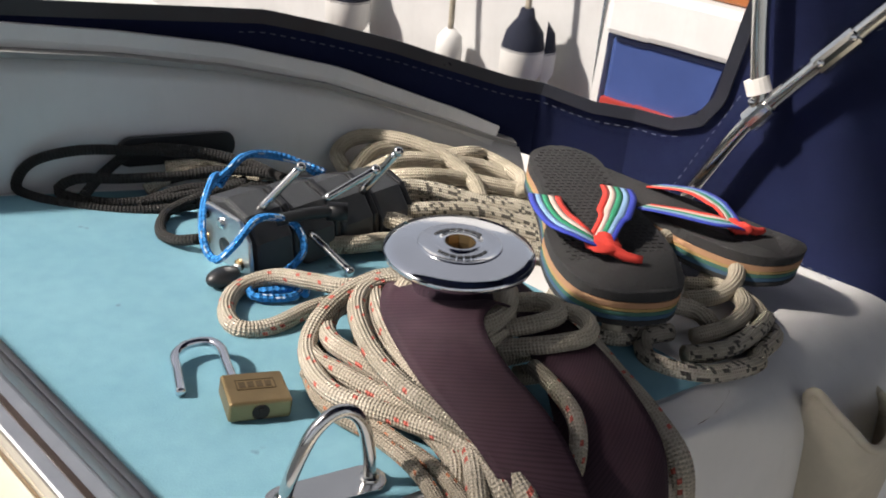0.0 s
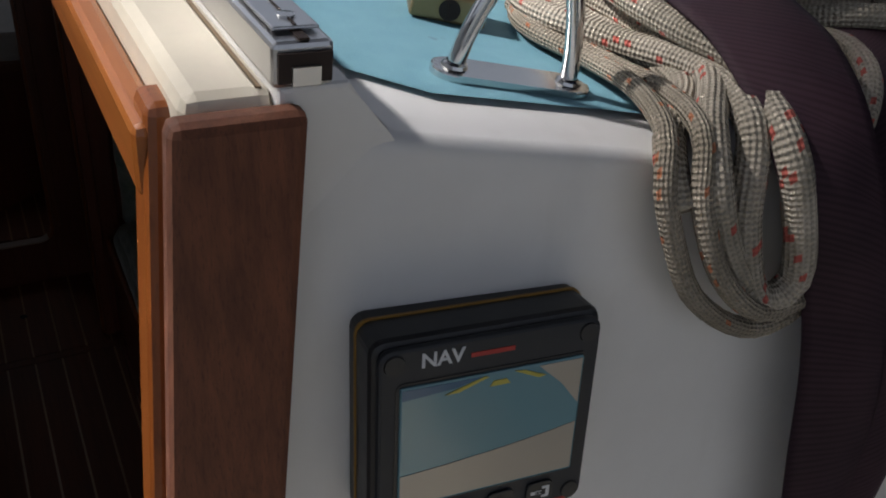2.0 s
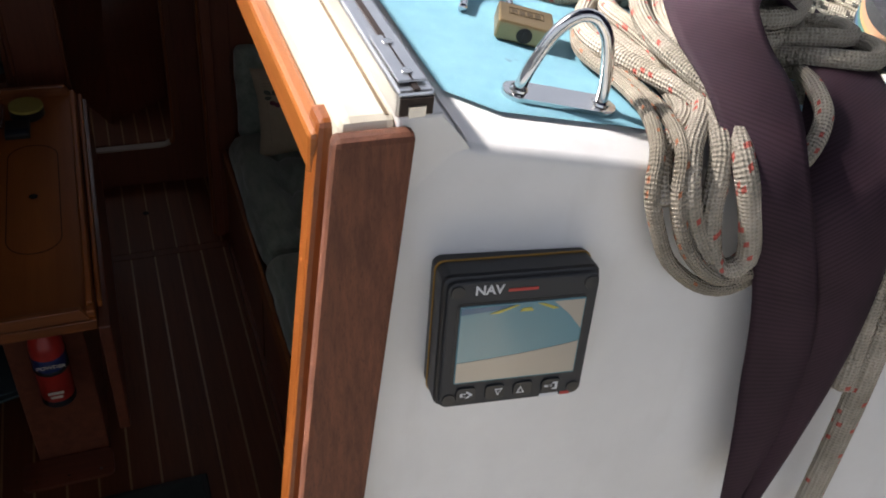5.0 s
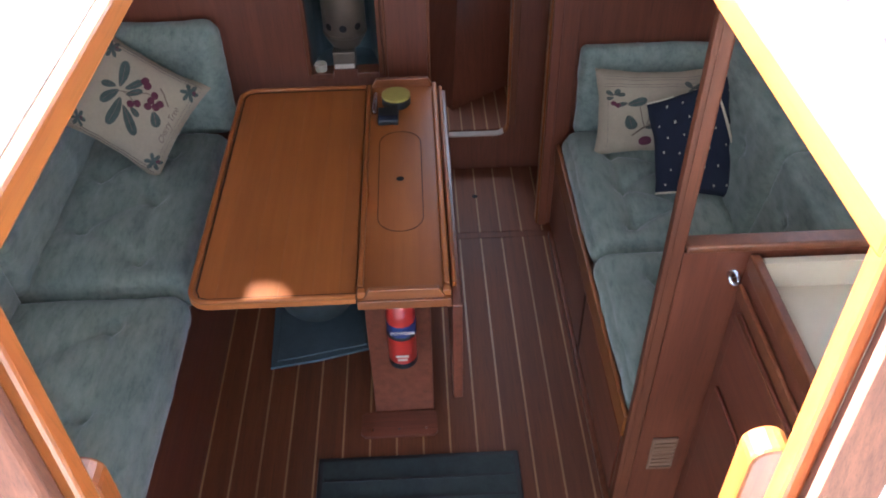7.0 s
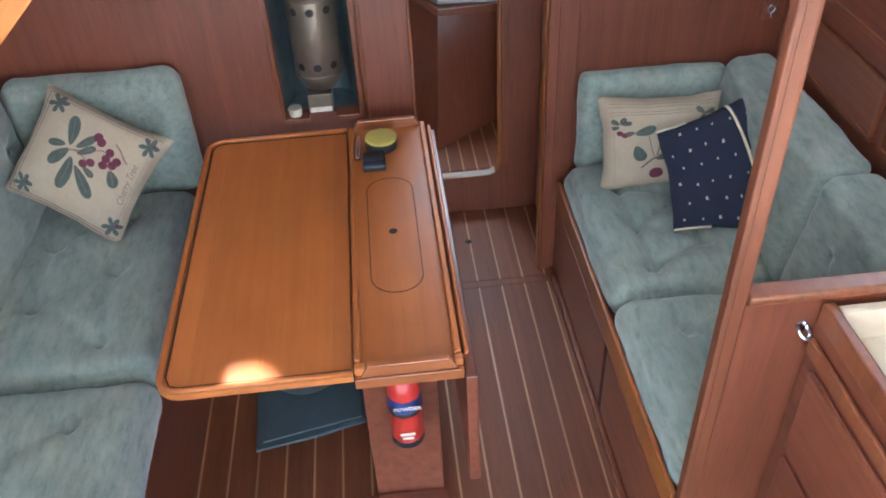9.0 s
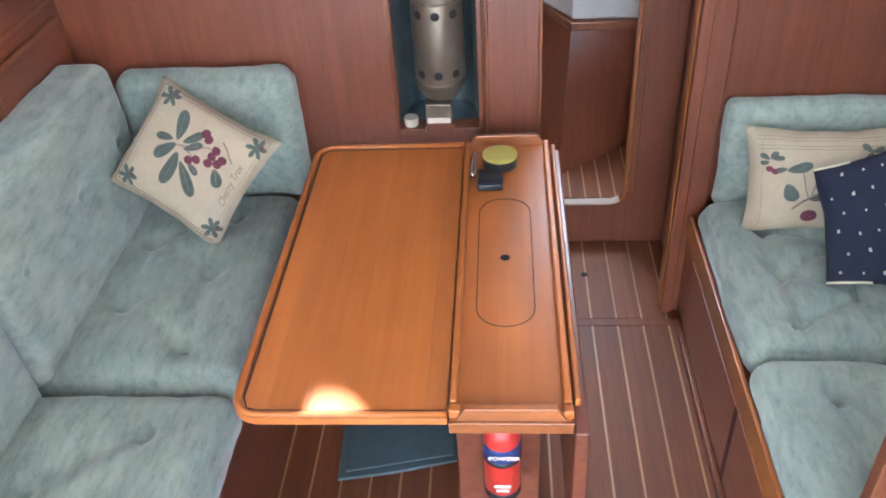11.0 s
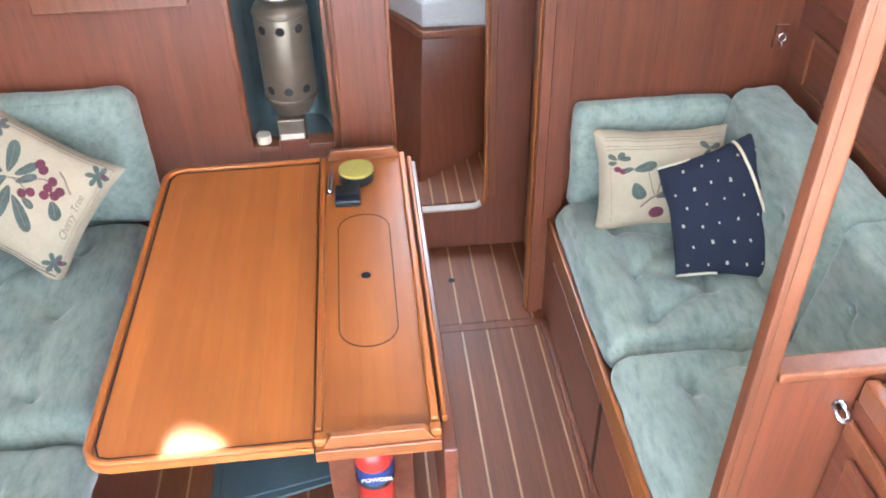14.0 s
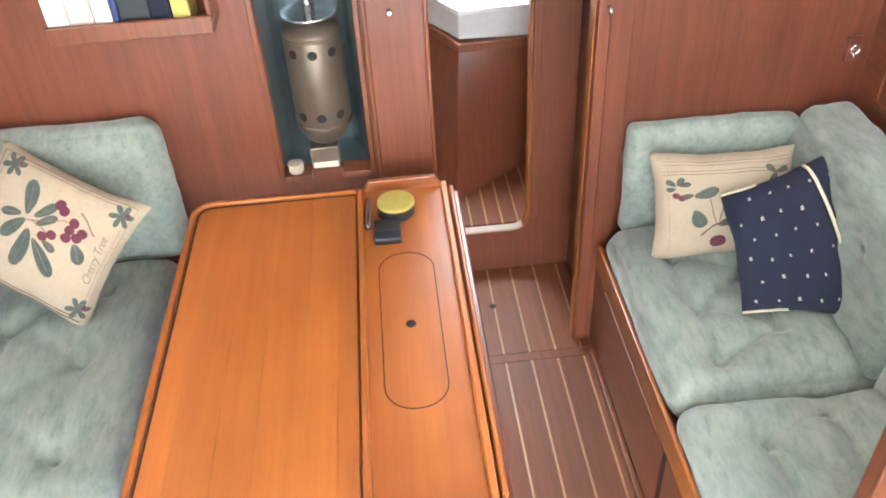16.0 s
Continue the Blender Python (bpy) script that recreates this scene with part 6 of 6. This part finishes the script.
blk = [
    [(0.335, 0.655, 0.957), (0.322, 0.675, 0.952), (0.325, 0.705, 0.948), (0.354, 0.737, 0.948), (0.4, 0.735, 0.955), (0.44, 0.725, 0.96)],
    [(0.44, 0.72, 0.957), (0.4, 0.728, 0.95), (0.36, 0.75, 0.944), (0.315, 0.776, 0.945), (0.27, 0.82, 0.953), (0.256, 0.855, 0.958), (0.27, 0.845, 0.985), (0.31, 0.825, 0.995), (0.37, 0.81, 0.985), (0.42, 0.79, 0.975), (0.46, 0.755, 0.965)],
    [(0.45, 0.74, 0.955), (0.38, 0.76, 0.948), (0.32, 0.79, 0.947), (0.285, 0.825, 0.955), (0.3, 0.82, 0.968), (0.34, 0.8, 0.965), (0.4, 0.775, 0.962), (0.45, 0.76, 0.96)],
    [(0.30, 0.805, 0.955), (0.33, 0.815, 0.97), (0.37, 0.815, 0.985), (0.42, 0.79, 0.98), (0.46, 0.745, 0.97), (0.47, 0.7, 0.965)],
    [(0.34, 0.775, 0.945), (0.39, 0.765, 0.952), (0.43, 0.745, 0.95), (0.47, 0.72, 0.95), (0.5, 0.7, 0.945)],
    [(0.38, 0.79, 0.955), (0.42, 0.765, 0.965), (0.46, 0.73, 0.965), (0.48, 0.7, 0.96), (0.46, 0.69, 0.955)],
]
rope("black_rope", blk, 0.0054, M_ROPE_BLACK, "loosely coiled black rope against the coaming", step=0.006)
rope("brown_rope", [[(0.36, 0.79, 0.95), (0.4, 0.785, 0.962), (0.43, 0.77, 0.955), (0.47, 0.74, 0.95)], [(0.39, 0.80, 0.965), (0.44, 0.775, 0.965), (0.48, 0.73, 0.955)]], 0.007, M_ROPE_BEIGE, "beige rope tails under the black rope")
# flat black plate paints the shade in the coaming's rope opening
cp = thing("rope_outlet", (0.44, 0.80, 0.955), "flat black plate for the shaded rope opening in the grey coaming", "outlet")
part("plate", prism(rounded(-0.066, -0.016, 0.066, 0.016, 0.012, 5), 0, 0.006, 0.002, m=Matrix.Translation((0.415, 0.817, 0.976)) @ Matrix.Rotation(radians(-9), 4, "Z") @ Matrix.Rotation(radians(6), 4, "Y") @ Matrix.Rotation(radians(90), 4, "X")), M_BLACK, cp)

blue = [
    [(0.40, 0.70, 0.985), (0.39, 0.705, 0.99), (0.365, 0.68, 0.992), (0.335, 0.645, 0.988), (0.318, 0.618, 0.972), (0.318, 0.6, 0.965), (0.325, 0.582, 0.985), (0.356, 0.588, 0.999), (0.39, 0.583, 0.985), (0.386, 0.564, 0.966), (0.361, 0.563, 0.95)],
    [(0.385, 0.71, 0.975), (0.4, 0.70, 0.993), (0.445, 0.728, 0.99), (0.485, 0.7, 0.983), (0.5, 0.69, 0.97), (0.52, 0.686, 0.958), (0.53, 0.67, 0.95)],
    [(0.39, 0.7, 0.98), (0.43, 0.715, 0.996), (0.47, 0.71, 0.99), (0.51, 0.68, 0.97)],
    [(0.322, 0.576, 0.951), (0.33, 0.562, 0.951), (0.355, 0.558, 0.948), (0.37, 0.55, 0.946), (0.35, 0.534, 0.946), (0.32, 0.55, 0.951), (0.335, 0.57, 0.952), (0.365, 0.565, 0.948)],
    [(0.33, 0.556, 0.949), (0.352, 0.545, 0.948), (0.375, 0.545, 0.945), (0.36, 0.53, 0.946)],
]
rope("blue_cord", blue, 0.0036, M_CORD_BLUE, "bright blue cord looped round the rope clutches", step=0.005, n=8)

# rope clutches
cb = thing("rope_clutch", (0.45, 0.635, 0.93), "bank of dark grey rope clutches with steel levers", "rope clutch")
for k in range(4):
    x0 = 0.352 + k * 0.052
    z0 = deck_z(x0) + 0.004
    out = [(0.585, z0), (0.685, z0), (0.685, z0 + 0.025), (0.665, z0 + 0.05), (0.635, z0 + 0.06), (0.605, z0 + 0.052), (0.588, z0 + 0.03)]
    part("housing", prism(out, x0, x0 + 0.042, 0.004, m=Matrix(((0, 0, 1, 0), (1, 0, 0, 0), (0, 1, 0, 0), (0, 0, 0, 1)))), M_GREY, cb)
    part("cheek", prism([(y + 0.002 * (1 if y < 0.63 else -1), z) for y, z in out], x0 + 0.043, x0 + 0.05, 0.002, m=Matrix(((0, 0, 1, 0), (1, 0, 0, 0), (0, 1, 0, 0), (0, 0, 0, 1)))), M_BLACK, cb)
zc = deck_z(0.345)
part("side_plate", prism([(0.583, zc + 0.004), (0.668, zc + 0.004), (0.666, zc + 0.035), (0.65, zc + 0.057), (0.6, zc + 0.057), (0.586, zc + 0.04)], 0.342, 0.3465, 0.0015, m=Matrix(((0, 0, 1, 0), (1, 0, 0, 0), (0, 1, 0, 0), (0, 0, 0, 1)))), M_ALU, cb, "aluminium side plate")
for y, z, r, m in ((0.625, 0.045, 0.0055, M_STEEL), (0.652, 0.018, 0.0055, M_BRASS), (0.6, 0.013, 0.0055, M_BRASS), (0.648, 0.045, 0.0035, M_GREY)):
    part("bolt", lathe([(r, 0), (r, 0.002), (r * 0.6, 0.0035), (0, 0.0035)], (0.342, y, zc + z), Matrix.Rotation(radians(-90), 4, "Y"), 14), m, cb)
part("emblem", lathe([(0.009, 0), (0.009, 0.0008), (0.006, 0.001), (0.006, 0.0006), (0, 0.0006)], (0.342, 0.622, zc + 0.022), Matrix.Rotation(radians(-90), 4, "Y"), 20), M_GREY, cb)
for a, b, r in (((0.372, 0.612, 0.992), (0.405, 0.592, 1.034), 0.004), ((0.44, 0.6, 0.988), (0.488, 0.58, 1.014), 0.0042), ((0.495, 0.605, 0.979), (0.51, 0.572, 1.03), 0.0045), ((0.41, 0.584, 0.968), (0.412, 0.53, 0.95), 0.0038)):
    part("lever", tube([a, Vector(a).lerp(Vector(b), 0.5), b], r, 10), M_STEEL, cb, "steel lever", smooth=True)
    part("lever_end", ball(b, r * 1.25, seg=12, rings=8), M_STEEL, cb, smooth=True)
part("lever_handle", tube([(0.375, 0.59, 0.99), (0.41, 0.58, 0.991), (0.43, 0.572, 0.99)], 0.006, 10), M_BLACK, cb, "black lever handle", smooth=True)
part("lever_hub", tube([(0.425, 0.578, 0.989), (0.44, 0.566, 0.988)], 0.009, 12), M_BLACK, cb, smooth=True)
ss_ = thing("snap_hook", (0.317, 0.59, 0.96), "black snap hook on the blue cord", "hook")
part("body", ball((0.316, 0.588, deck_z(0.317) + 0.012), 0.011, sc=(1.5, 1, 0.75)), M_BLACK, ss_, smooth=True)
part("pin", tube([(0.327, 0.59, deck_z(0.317) + 0.014), (0.34, 0.597, deck_z(0.34) + 0.012)], 0.004, 8), M_STEEL, ss_, smooth=True)

# webbing strap over the winch
def ribbon(left, right, name, material, parent, nu=70, nv=10, sag=0.006):
    L, R = catmull(left, 0.004), catmull(right, 0.004)
    def fn(u, v):
        a, b = L[min(len(L) - 1, int(u * (len(L) - 1)))], R[min(len(R) - 1, int(u * (len(R) - 1)))]
        p = a.lerp(b, v)
        return p + Vector((0, -1, 0.6)) * sag * math.sin(math.pi * v) + noise.noise_vector(p * 12) * 0.0015
    return solid(part(name, grid_mesh(fn, nu, nv), material, parent, smooth=True), 0.002, 0)


st = thing("webbing_strap", (0.36, 0.3, 0.67), "wide purple-brown webbing strap over the winch and cabin edge", "strap")
ribbon([(0.392, 0.452, 0.985), (0.362, 0.437, 0.996), (0.33, 0.405, 0.998), (0.3, 0.34, 0.996), (0.288, 0.28, 0.988), (0.284, 0.228, 0.955), (0.314, 0.205, 0.88), (0.33, 0.186, 0.78), (0.345, 0.168, 0.67)],
       [(0.415, 0.345, 1.0), (0.385, 0.343, 1.018), (0.355, 0.33, 1.02), (0.345, 0.298, 1.005), (0.335, 0.25, 0.993), (0.326, 0.21, 0.962), (0.357, 0.188, 0.875), (0.377, 0.175, 0.78), (0.362, 0.166, 0.67)], "outer_band", M_WEBBING, st)
ribbon([(0.425, 0.36, 0.98), (0.395, 0.305, 0.974), (0.365, 0.268, 0.966), (0.344, 0.232, 0.95), (0.34, 0.208, 0.92), (0.36, 0.19, 0.87), (0.37, 0.178, 0.79), (0.362, 0.164, 0.67)],
       [(0.485, 0.4, 0.978), (0.46, 0.325, 0.98), (0.438, 0.265, 0.976), (0.415, 0.214, 0.962), (0.405, 0.192, 0.925), (0.405, 0.18, 0.86), (0.398, 0.17, 0.79), (0.38, 0.162, 0.67)], "inner_band", M_WEBBING, st)


rope("slack_rope", [[(0.395, 0.31, 0.975), (0.378, 0.278, 0.982), (0.366, 0.252, 0.976), (0.346, 0.236, 0.958), (0.318, 0.232, 0.94)]], 0.0064, M_ROPE_RED, "slack white rope lying between the strap's two bands")
rope("rope_bight", [[(0.4, 0.356, 0.98), (0.422, 0.332, 0.99), (0.446, 0.326, 0.991), (0.457, 0.342, 0.99), (0.447, 0.364, 0.985), (0.425, 0.372, 0.98)], [(0.396, 0.345, 0.972), (0.418, 0.31, 0.985), (0.446, 0.297, 0.987), (0.464, 0.315, 0.987), (0.458, 0.346, 0.982), (0.435, 0.364, 0.975)]], 0.0072, M_ROPE_BEIGE, "two slack turns of beige rope beside the winch")


# sandals
def sandal(name, tip, heel, label, tilt=0.0, strap=True):
    tip, heel = Vector(tip), Vector(heel)
    e1 = (heel - tip).normalized()
    e2 = e1.cross(Vector((0, 0, 1))).normalized()
    e2 = (e2 + Vector((0, 0, tilt))).normalized()
    e2 = (e2 - e1 * e2.dot(e1)).normalized()
    e3 = e2.cross(e1)
    m = Matrix((e2, e1, e3)).transposed().to_4x4()
    m.translation = tip
    ln = (heel - tip).length
    half = ((0, 0.0), (0.006, 0.026), (0.03, 0.046), (0.075, 0.056), (0.12, 0.054), (0.17, 0.045), (0.21, 0.041), (0.25, 0.041), (0.275, 0.032), (0.287, 0.016), (0.29, 0))
    k = ln / 0.29
    line = catmull([(w, y * k, 0) for y, w in half], 0.008)
    shape = [(p.x, p.y) for p in line] + [(-p.x * (1.06 if p.y < 0.12 else 0.98), p.y) for p in line[::-1][1:-1]]
    th = thing(name, tip - Vector((0, 0, 0.036)), label, "sandal", "pair of sandals")
    for nm, z0, z1, mm in (("footbed", -0.011, 0, M_FOAM), ("tan_layer", -0.0175, -0.0112, M_TAN), ("yellow_layer", -0.021, -0.0177, M_YEL), ("green_layer", -0.0255, -0.0212, M_GRN), ("blue_layer", -0.03, -0.0257, M_BLU), ("outsole", -0.036, -0.0302, M_FOAM)):
        bm = prism(shape, z0, z1, 0.0012 if nm != "footbed" else 0.002)
        for v in bm.verts:
            v.co.z += 0.012 * max(0, 1 - v.co.y / 0.07) ** 2
        bmesh.ops.transform(bm, matrix=m, verts=bm.verts)
        part(nm, bm, mm, th)
    bm = bmesh.new()
    for i in range(14):
        for j in range(44):
            x, y = -0.05 + 0.0073 * (i + 0.5 * (j % 2)), 0.012 + j * 0.0061
            w = along([(a * k, b) for a, b in half], y)
            if abs(x) < w - 0.006 and y < ln - 0.01:
                box(x - 0.0022, y - 0.0016, 0.0001 + 0.012 * max(0, 1 - y / 0.07) ** 2, x + 0.0022, y + 0.0016, 0.0009 + 0.012 * max(0, 1 - y / 0.07) ** 2, bm=bm)
    bmesh.ops.transform(bm, matrix=m, verts=bm.verts)
    part("footbed_studs", bm, M_FOAM, th)
    for side, pts in ((1, [(-0.02, 0.075, 0.012), (-0.002, 0.1, 0.022), (0.02, 0.14, 0.02), (0.037, 0.188, 0.003)]), (-1, [(-0.02, 0.075, 0.012), (-0.036, 0.078, 0.02), (-0.051, 0.1, 0.02), (-0.052, 0.135, 0.014), (-0.044, 0.172, 0.003)])):
        path = catmull(pts, 0.004)
        cols = (M_S_RED, M_S_PALE, M_S_GREEN, M_S_SKY, M_S_BLUE)
        wid = 0.0066
        for q, mm in enumerate(cols):
            off = (q - 2) * wid
            def fn(u, v, off=off):
                i = min(len(path) - 1, int(u * (len(path) - 1)))
                p = path[i]
                d = (path[min(i + 1, len(path) - 1)] - path[max(i - 1, 0)]).normalized()
                across = Vector((d.y, -d.x, 0)).normalized() * side
                t = max(0.7, min(1, u * 3))
                return m @ (p + across * (off + (v - 0.5) * wid) * t)
            solid(part("strap_stripe", grid_mesh(fn, 24, 1), mm, th, smooth=True), 0.0016, 0)
    bm = ball((0, 0, 0), 0.012, sc=(1.45, 1.3, 0.42), seg=18, rings=11)
    for v in bm.verts:
        v.co += noise.noise_vector(v.co * 160) * 0.0035
    bmesh.ops.transform(bm, matrix=m @ Matrix.Translation((-0.018, 0.072, 0.013)), verts=bm.verts)
    part("toe_knot", bm, M_S_RED, th, "red cloth knot", smooth=True)
    bm = tube([(-0.018, 0.068, 0.014), (-0.002, 0.056, 0.01), (0.012, 0.05, 0.01)], 0.006, 8, scale=lambda t: 1 - 0.4 * t)
    bmesh.ops.transform(bm, matrix=m, verts=bm.verts)
    part("toe_tail", bm, M_S_RED, th, smooth=True)
    return th


sandal("sandal", (0.533, 0.295, 0.98), (0.708, 0.52, 1.008), "black foam sandal with rainbow straps lying on the rope heap", 0.0)
sandal("sandal", (0.828, 0.262, 0.932), (0.783, 0.555, 0.957), "black foam sandal with rainbow straps half under its pair", -0.1)

# cream pocket on the bulkhead
pk_ = thing("winch_handle_pocket", (0.735, 0.14, 0.6), "cream cloth pocket on the aft bulkhead", "pocket")
def pocket(u, v):
    a = u * 2 * math.pi
    x = 0.75 + 0.085 * math.copysign(abs(math.cos(a)) ** 0.6, math.cos(a))
    y = 0.145 + 0.04 * math.copysign(abs(math.sin(a)) ** 0.6, math.sin(a))
    wave = 0.012 * math.sin(3 * a) if v > 0.9 else 0
    return (x + 0.006 * math.sin(5 * a) * v, y + wave * 0.5, 0.5 + v * 0.345 + wave + 0.03 * (math.cos(a) * -1 if v > 0.9 else 0))
solid(part("cloth", grid_mesh(pocket, 48, 14), M_POCKET, pk_, smooth=True), 0.004, 0)
part("rim_tape", sweep([Vector(pocket(i / 48, 1.0)) for i in range(49)], ring(0.0045, 8)), M_POCKET, pk_, smooth=True)

# hood: attachment strip, window border, tubes and seams
part("attachment_strip", sweep([hood_at(s_, hood_low(s_) + 0.012) + Vector((-0.006, -0.012, 0)) for s_ in [0.2 + 0.4 * i / 60 for i in range(61)]], [(-0.004, -0.014), (-0.004, 0.014), (0.003, 0.014), (0.006, 0), (0.003, -0.014)]), M_GEL_GREY, hood, "worn grey strip")
part("window_border", sweep([hood_at(s_, win_low(s_) - 0.006) + Vector((-0.003, -0.004, 0)) for s_ in [0.11 + (0.742 - 0.11) * (1 - (1 - i / 150) ** 1.6) for i in range(151)]] + [hood_at(0.744, 1.17 + i * 0.05) + Vector((-0.003, -0.004, 0)) for i in range(8)], [(-0.0012, -0.008), (-0.0012, 0.008), (0.0012, 0.008), (0.0012, -0.008)], up=Vector((0, 0, 1))), M_BORDER, hood, "black vinyl border")
M_THREAD = plain("pale_thread", (0.07, 0.08, 0.12), 0.9)
def seam(name, pts):
    bm = bmesh.new()
    path = catmull(pts, 0.003)
    for i in range(0, len(path) - 3, 4):
        sweep([path[i], path[i + 2]], ring(0.0007, 5), bm)
    part(name, bm, M_THREAD, hood, "pale stitching")
seam("stitching", [hood_at(s_, win_low(s_) - 0.024) + Vector((-0.004, -0.006, 0)) for s_ in [0.45 + 0.27 * i / 20 for i in range(21)]])
seam("stitching", [hood_at(0.72 + 0.03 * i / 6, 0.9 + 0.16 * i / 6) + Vector((-0.006, -0.004, 0)) for i in range(7)])
seam("stitching", [hood_at(0.78 + 0.06 * i / 6, 1.1 + 0.1 * i / 6) + Vector((-0.006, 0, 0)) for i in range(7)])
seam("stitching", [hood_at(0.735 + 0.12 * i / 6, 0.895 - 0.045 * i / 6) + Vector((-0.006, 0, 0)) for i in range(7)])
part("pocket_flap", grid_mesh(lambda u, v: hood_at(0.735 + 0.045 * u, 0.865 + 0.03 * v + 0.006 * u) + Vector((-0.012 - 0.004 * v, 0, 0)), 4, 2), M_CANVAS, hood)
hb_ = thing("hood_frame", (0.92, 0.4, 0.87), "stainless steel tube frame of the spray hood", "tube frame")
TB = [(0.915, 0.458, 0.875), (0.918, 0.424, 0.96), (0.922, 0.384, 1.043), (0.926, 0.294, 1.171), (0.93, 0.16, 1.36), (0.93, 0.02, 1.56)]
part("lower_bow", tube(TB, 0.0098, 16), M_STEEL, hb_, smooth=True)
part("upper_bow", tube([(0.92, 0.392, 1.075), (0.918, 0.41, 1.15), (0.915, 0.44, 1.3), (0.905, 0.47, 1.5), (0.88, 0.48, 1.66)], 0.01, 16), M_STEEL, hb_, smooth=True)
part("end_cap", tube([(0.9205, 0.389, 1.066), (0.9195, 0.397, 1.082)], 0.0145, 16), M_WHITE, hb_, "white plastic end cap")
part("fork", tube([(0.919, 0.383, 1.03), (0.919, 0.389, 1.068)], 0.009, 12), M_STEEL, hb_)
part("clamp", tube([(0.9215, 0.392, 1.03), (0.9225, 0.375, 1.056)], 0.0145, 16), M_STEEL, hb_)
part("sleeve", tube([(0.9243, 0.335, 1.113), (0.9255, 0.305, 1.155)], 0.0138, 16), M_STEEL, hb_)
for p in ((0.905, 0.39, 1.058), (0.912, 0.33, 1.118), (0.913, 0.305, 1.152)):
    part("rivet", ball(p, 0.0045, seg=10, rings=6), M_STEEL, hb_)

# moored boats seen through the window
nb = thing("moored_boat", (3.2, 3.0, -1.6), "white-hulled boat moored alongside", "boat")
part("hull", grid_mesh(lambda u, v: (2.3 + 0.25 * (1 - v) ** 2, 1.45 + u * 6, -1.6 + v * 3.2), 20, 12), M_GEL_GREY, nb, smooth=True)
part("rubbing_strake", box(2.24, 1.47, 1.02, 2.3, 7.4, 1.08, 0.01), M_GEL_GREY, nb)
part("deck", box(2.3, 1.46, 1.55, 4.5, 7.4, 1.6), M_GEL, nb)
part("transom", box(2.33, 1.42, -1.6, 4.5, 1.45, 1.6), M_GEL, nb)
n2 = thing("moored_boat", (3.2, -1.0, -1.6), "blue-hulled boat with a white gunwale and varnished rail", "boat")
part("hull", box(2.32, -5, -1.6, 4.5, 1.40, 0.70, 0.02), plain("blue_hull_paint", (0.05, 0.085, 0.25), 0.35, 0, 0.2, 6), n2)
part("gunwale", box(2.28, -5, 0.705, 4.5, 1.41, 0.86, 0.02), M_GEL, n2)
part("boot_stripe", box(2.295, -5, 0.45, 2.318, 1.39, 0.49), M_REDPRINT, n2)
part("rail", box(2.36, -5, 0.862, 2.42, 1.40, 0.93, 0.01), M_VARNISH_Y, n2)
M_FEND = plain("white_vinyl", (0.7, 0.69, 0.66), 0.4, 0, 0.08, 20)
for y, zt, r, ln, dark in ((1.975, 0.585, 0.05, 0.16, False), (1.625, 0.73, 0.075, 0.27, True), (2.47, 0.72, 0.085, 0.28, True)):
    fd = thing("fender", (2.2, y, zt - ln), "white fender with a navy top hanging on a cord" if dark else "small white fender hanging on a cord", "fender", "hanging fenders")
    xx = 2.29 - r
    part("body", lathe([(0, -ln), (r * 0.6, -ln + 0.01), (r, -ln * 0.75), (r, -ln * 0.45)] + ([] if dark else [(r * 0.9, -0.03), (r * 0.35, 0), (0, 0)]), (xx, y, zt), n=24), M_FEND, fd, smooth=True)
    if dark:
        part("top", lathe([(r * 1.005, -ln * 0.47), (r * 0.85, -ln * 0.25), (r * 0.4, -0.02), (r * 0.3, 0.01), (0, 0.01)], (xx, y, zt), n=24), M_NAVY, fd, "navy top", smooth=True)
    part("cord", tube([(xx, y, zt), (xx + 0.005, y + 0.005, zt + 0.25), (xx + 0.04, y + 0.02, 1.1)], 0.011, 8, step=0.03), M_ROPE_BEIGE, fd, smooth=True)
# cockpit sides behind the camera
for x0, x1 in ((0.55, 1.0), (-1.45, -1.0)):
    fixed("cockpit_seat", box(x0, -2.2, -0.16, x1, 0.02, 0.3, 0.02), M_GEL_CREAM, "cream moulded cockpit seat", "seat")
fixed("cockpit_coaming_starboard", box(1.0, -2.2, -0.16, 1.1, 0.1, 0.8, 0.02), M_GEL, "white cockpit coaming", "coaming")
fixed("cockpit_coaming_port", box(-1.55, -2.2, -0.16, -1.45, 0.1, 0.8, 0.02), M_GEL, "white cockpit coaming", "coaming")
fixed("side_deck_port", box(-1.7, 0.1, 0.953, -0.66, 1.2, 0.97, 0.006), M_GEL, "white cabin top on the port side", "deck")
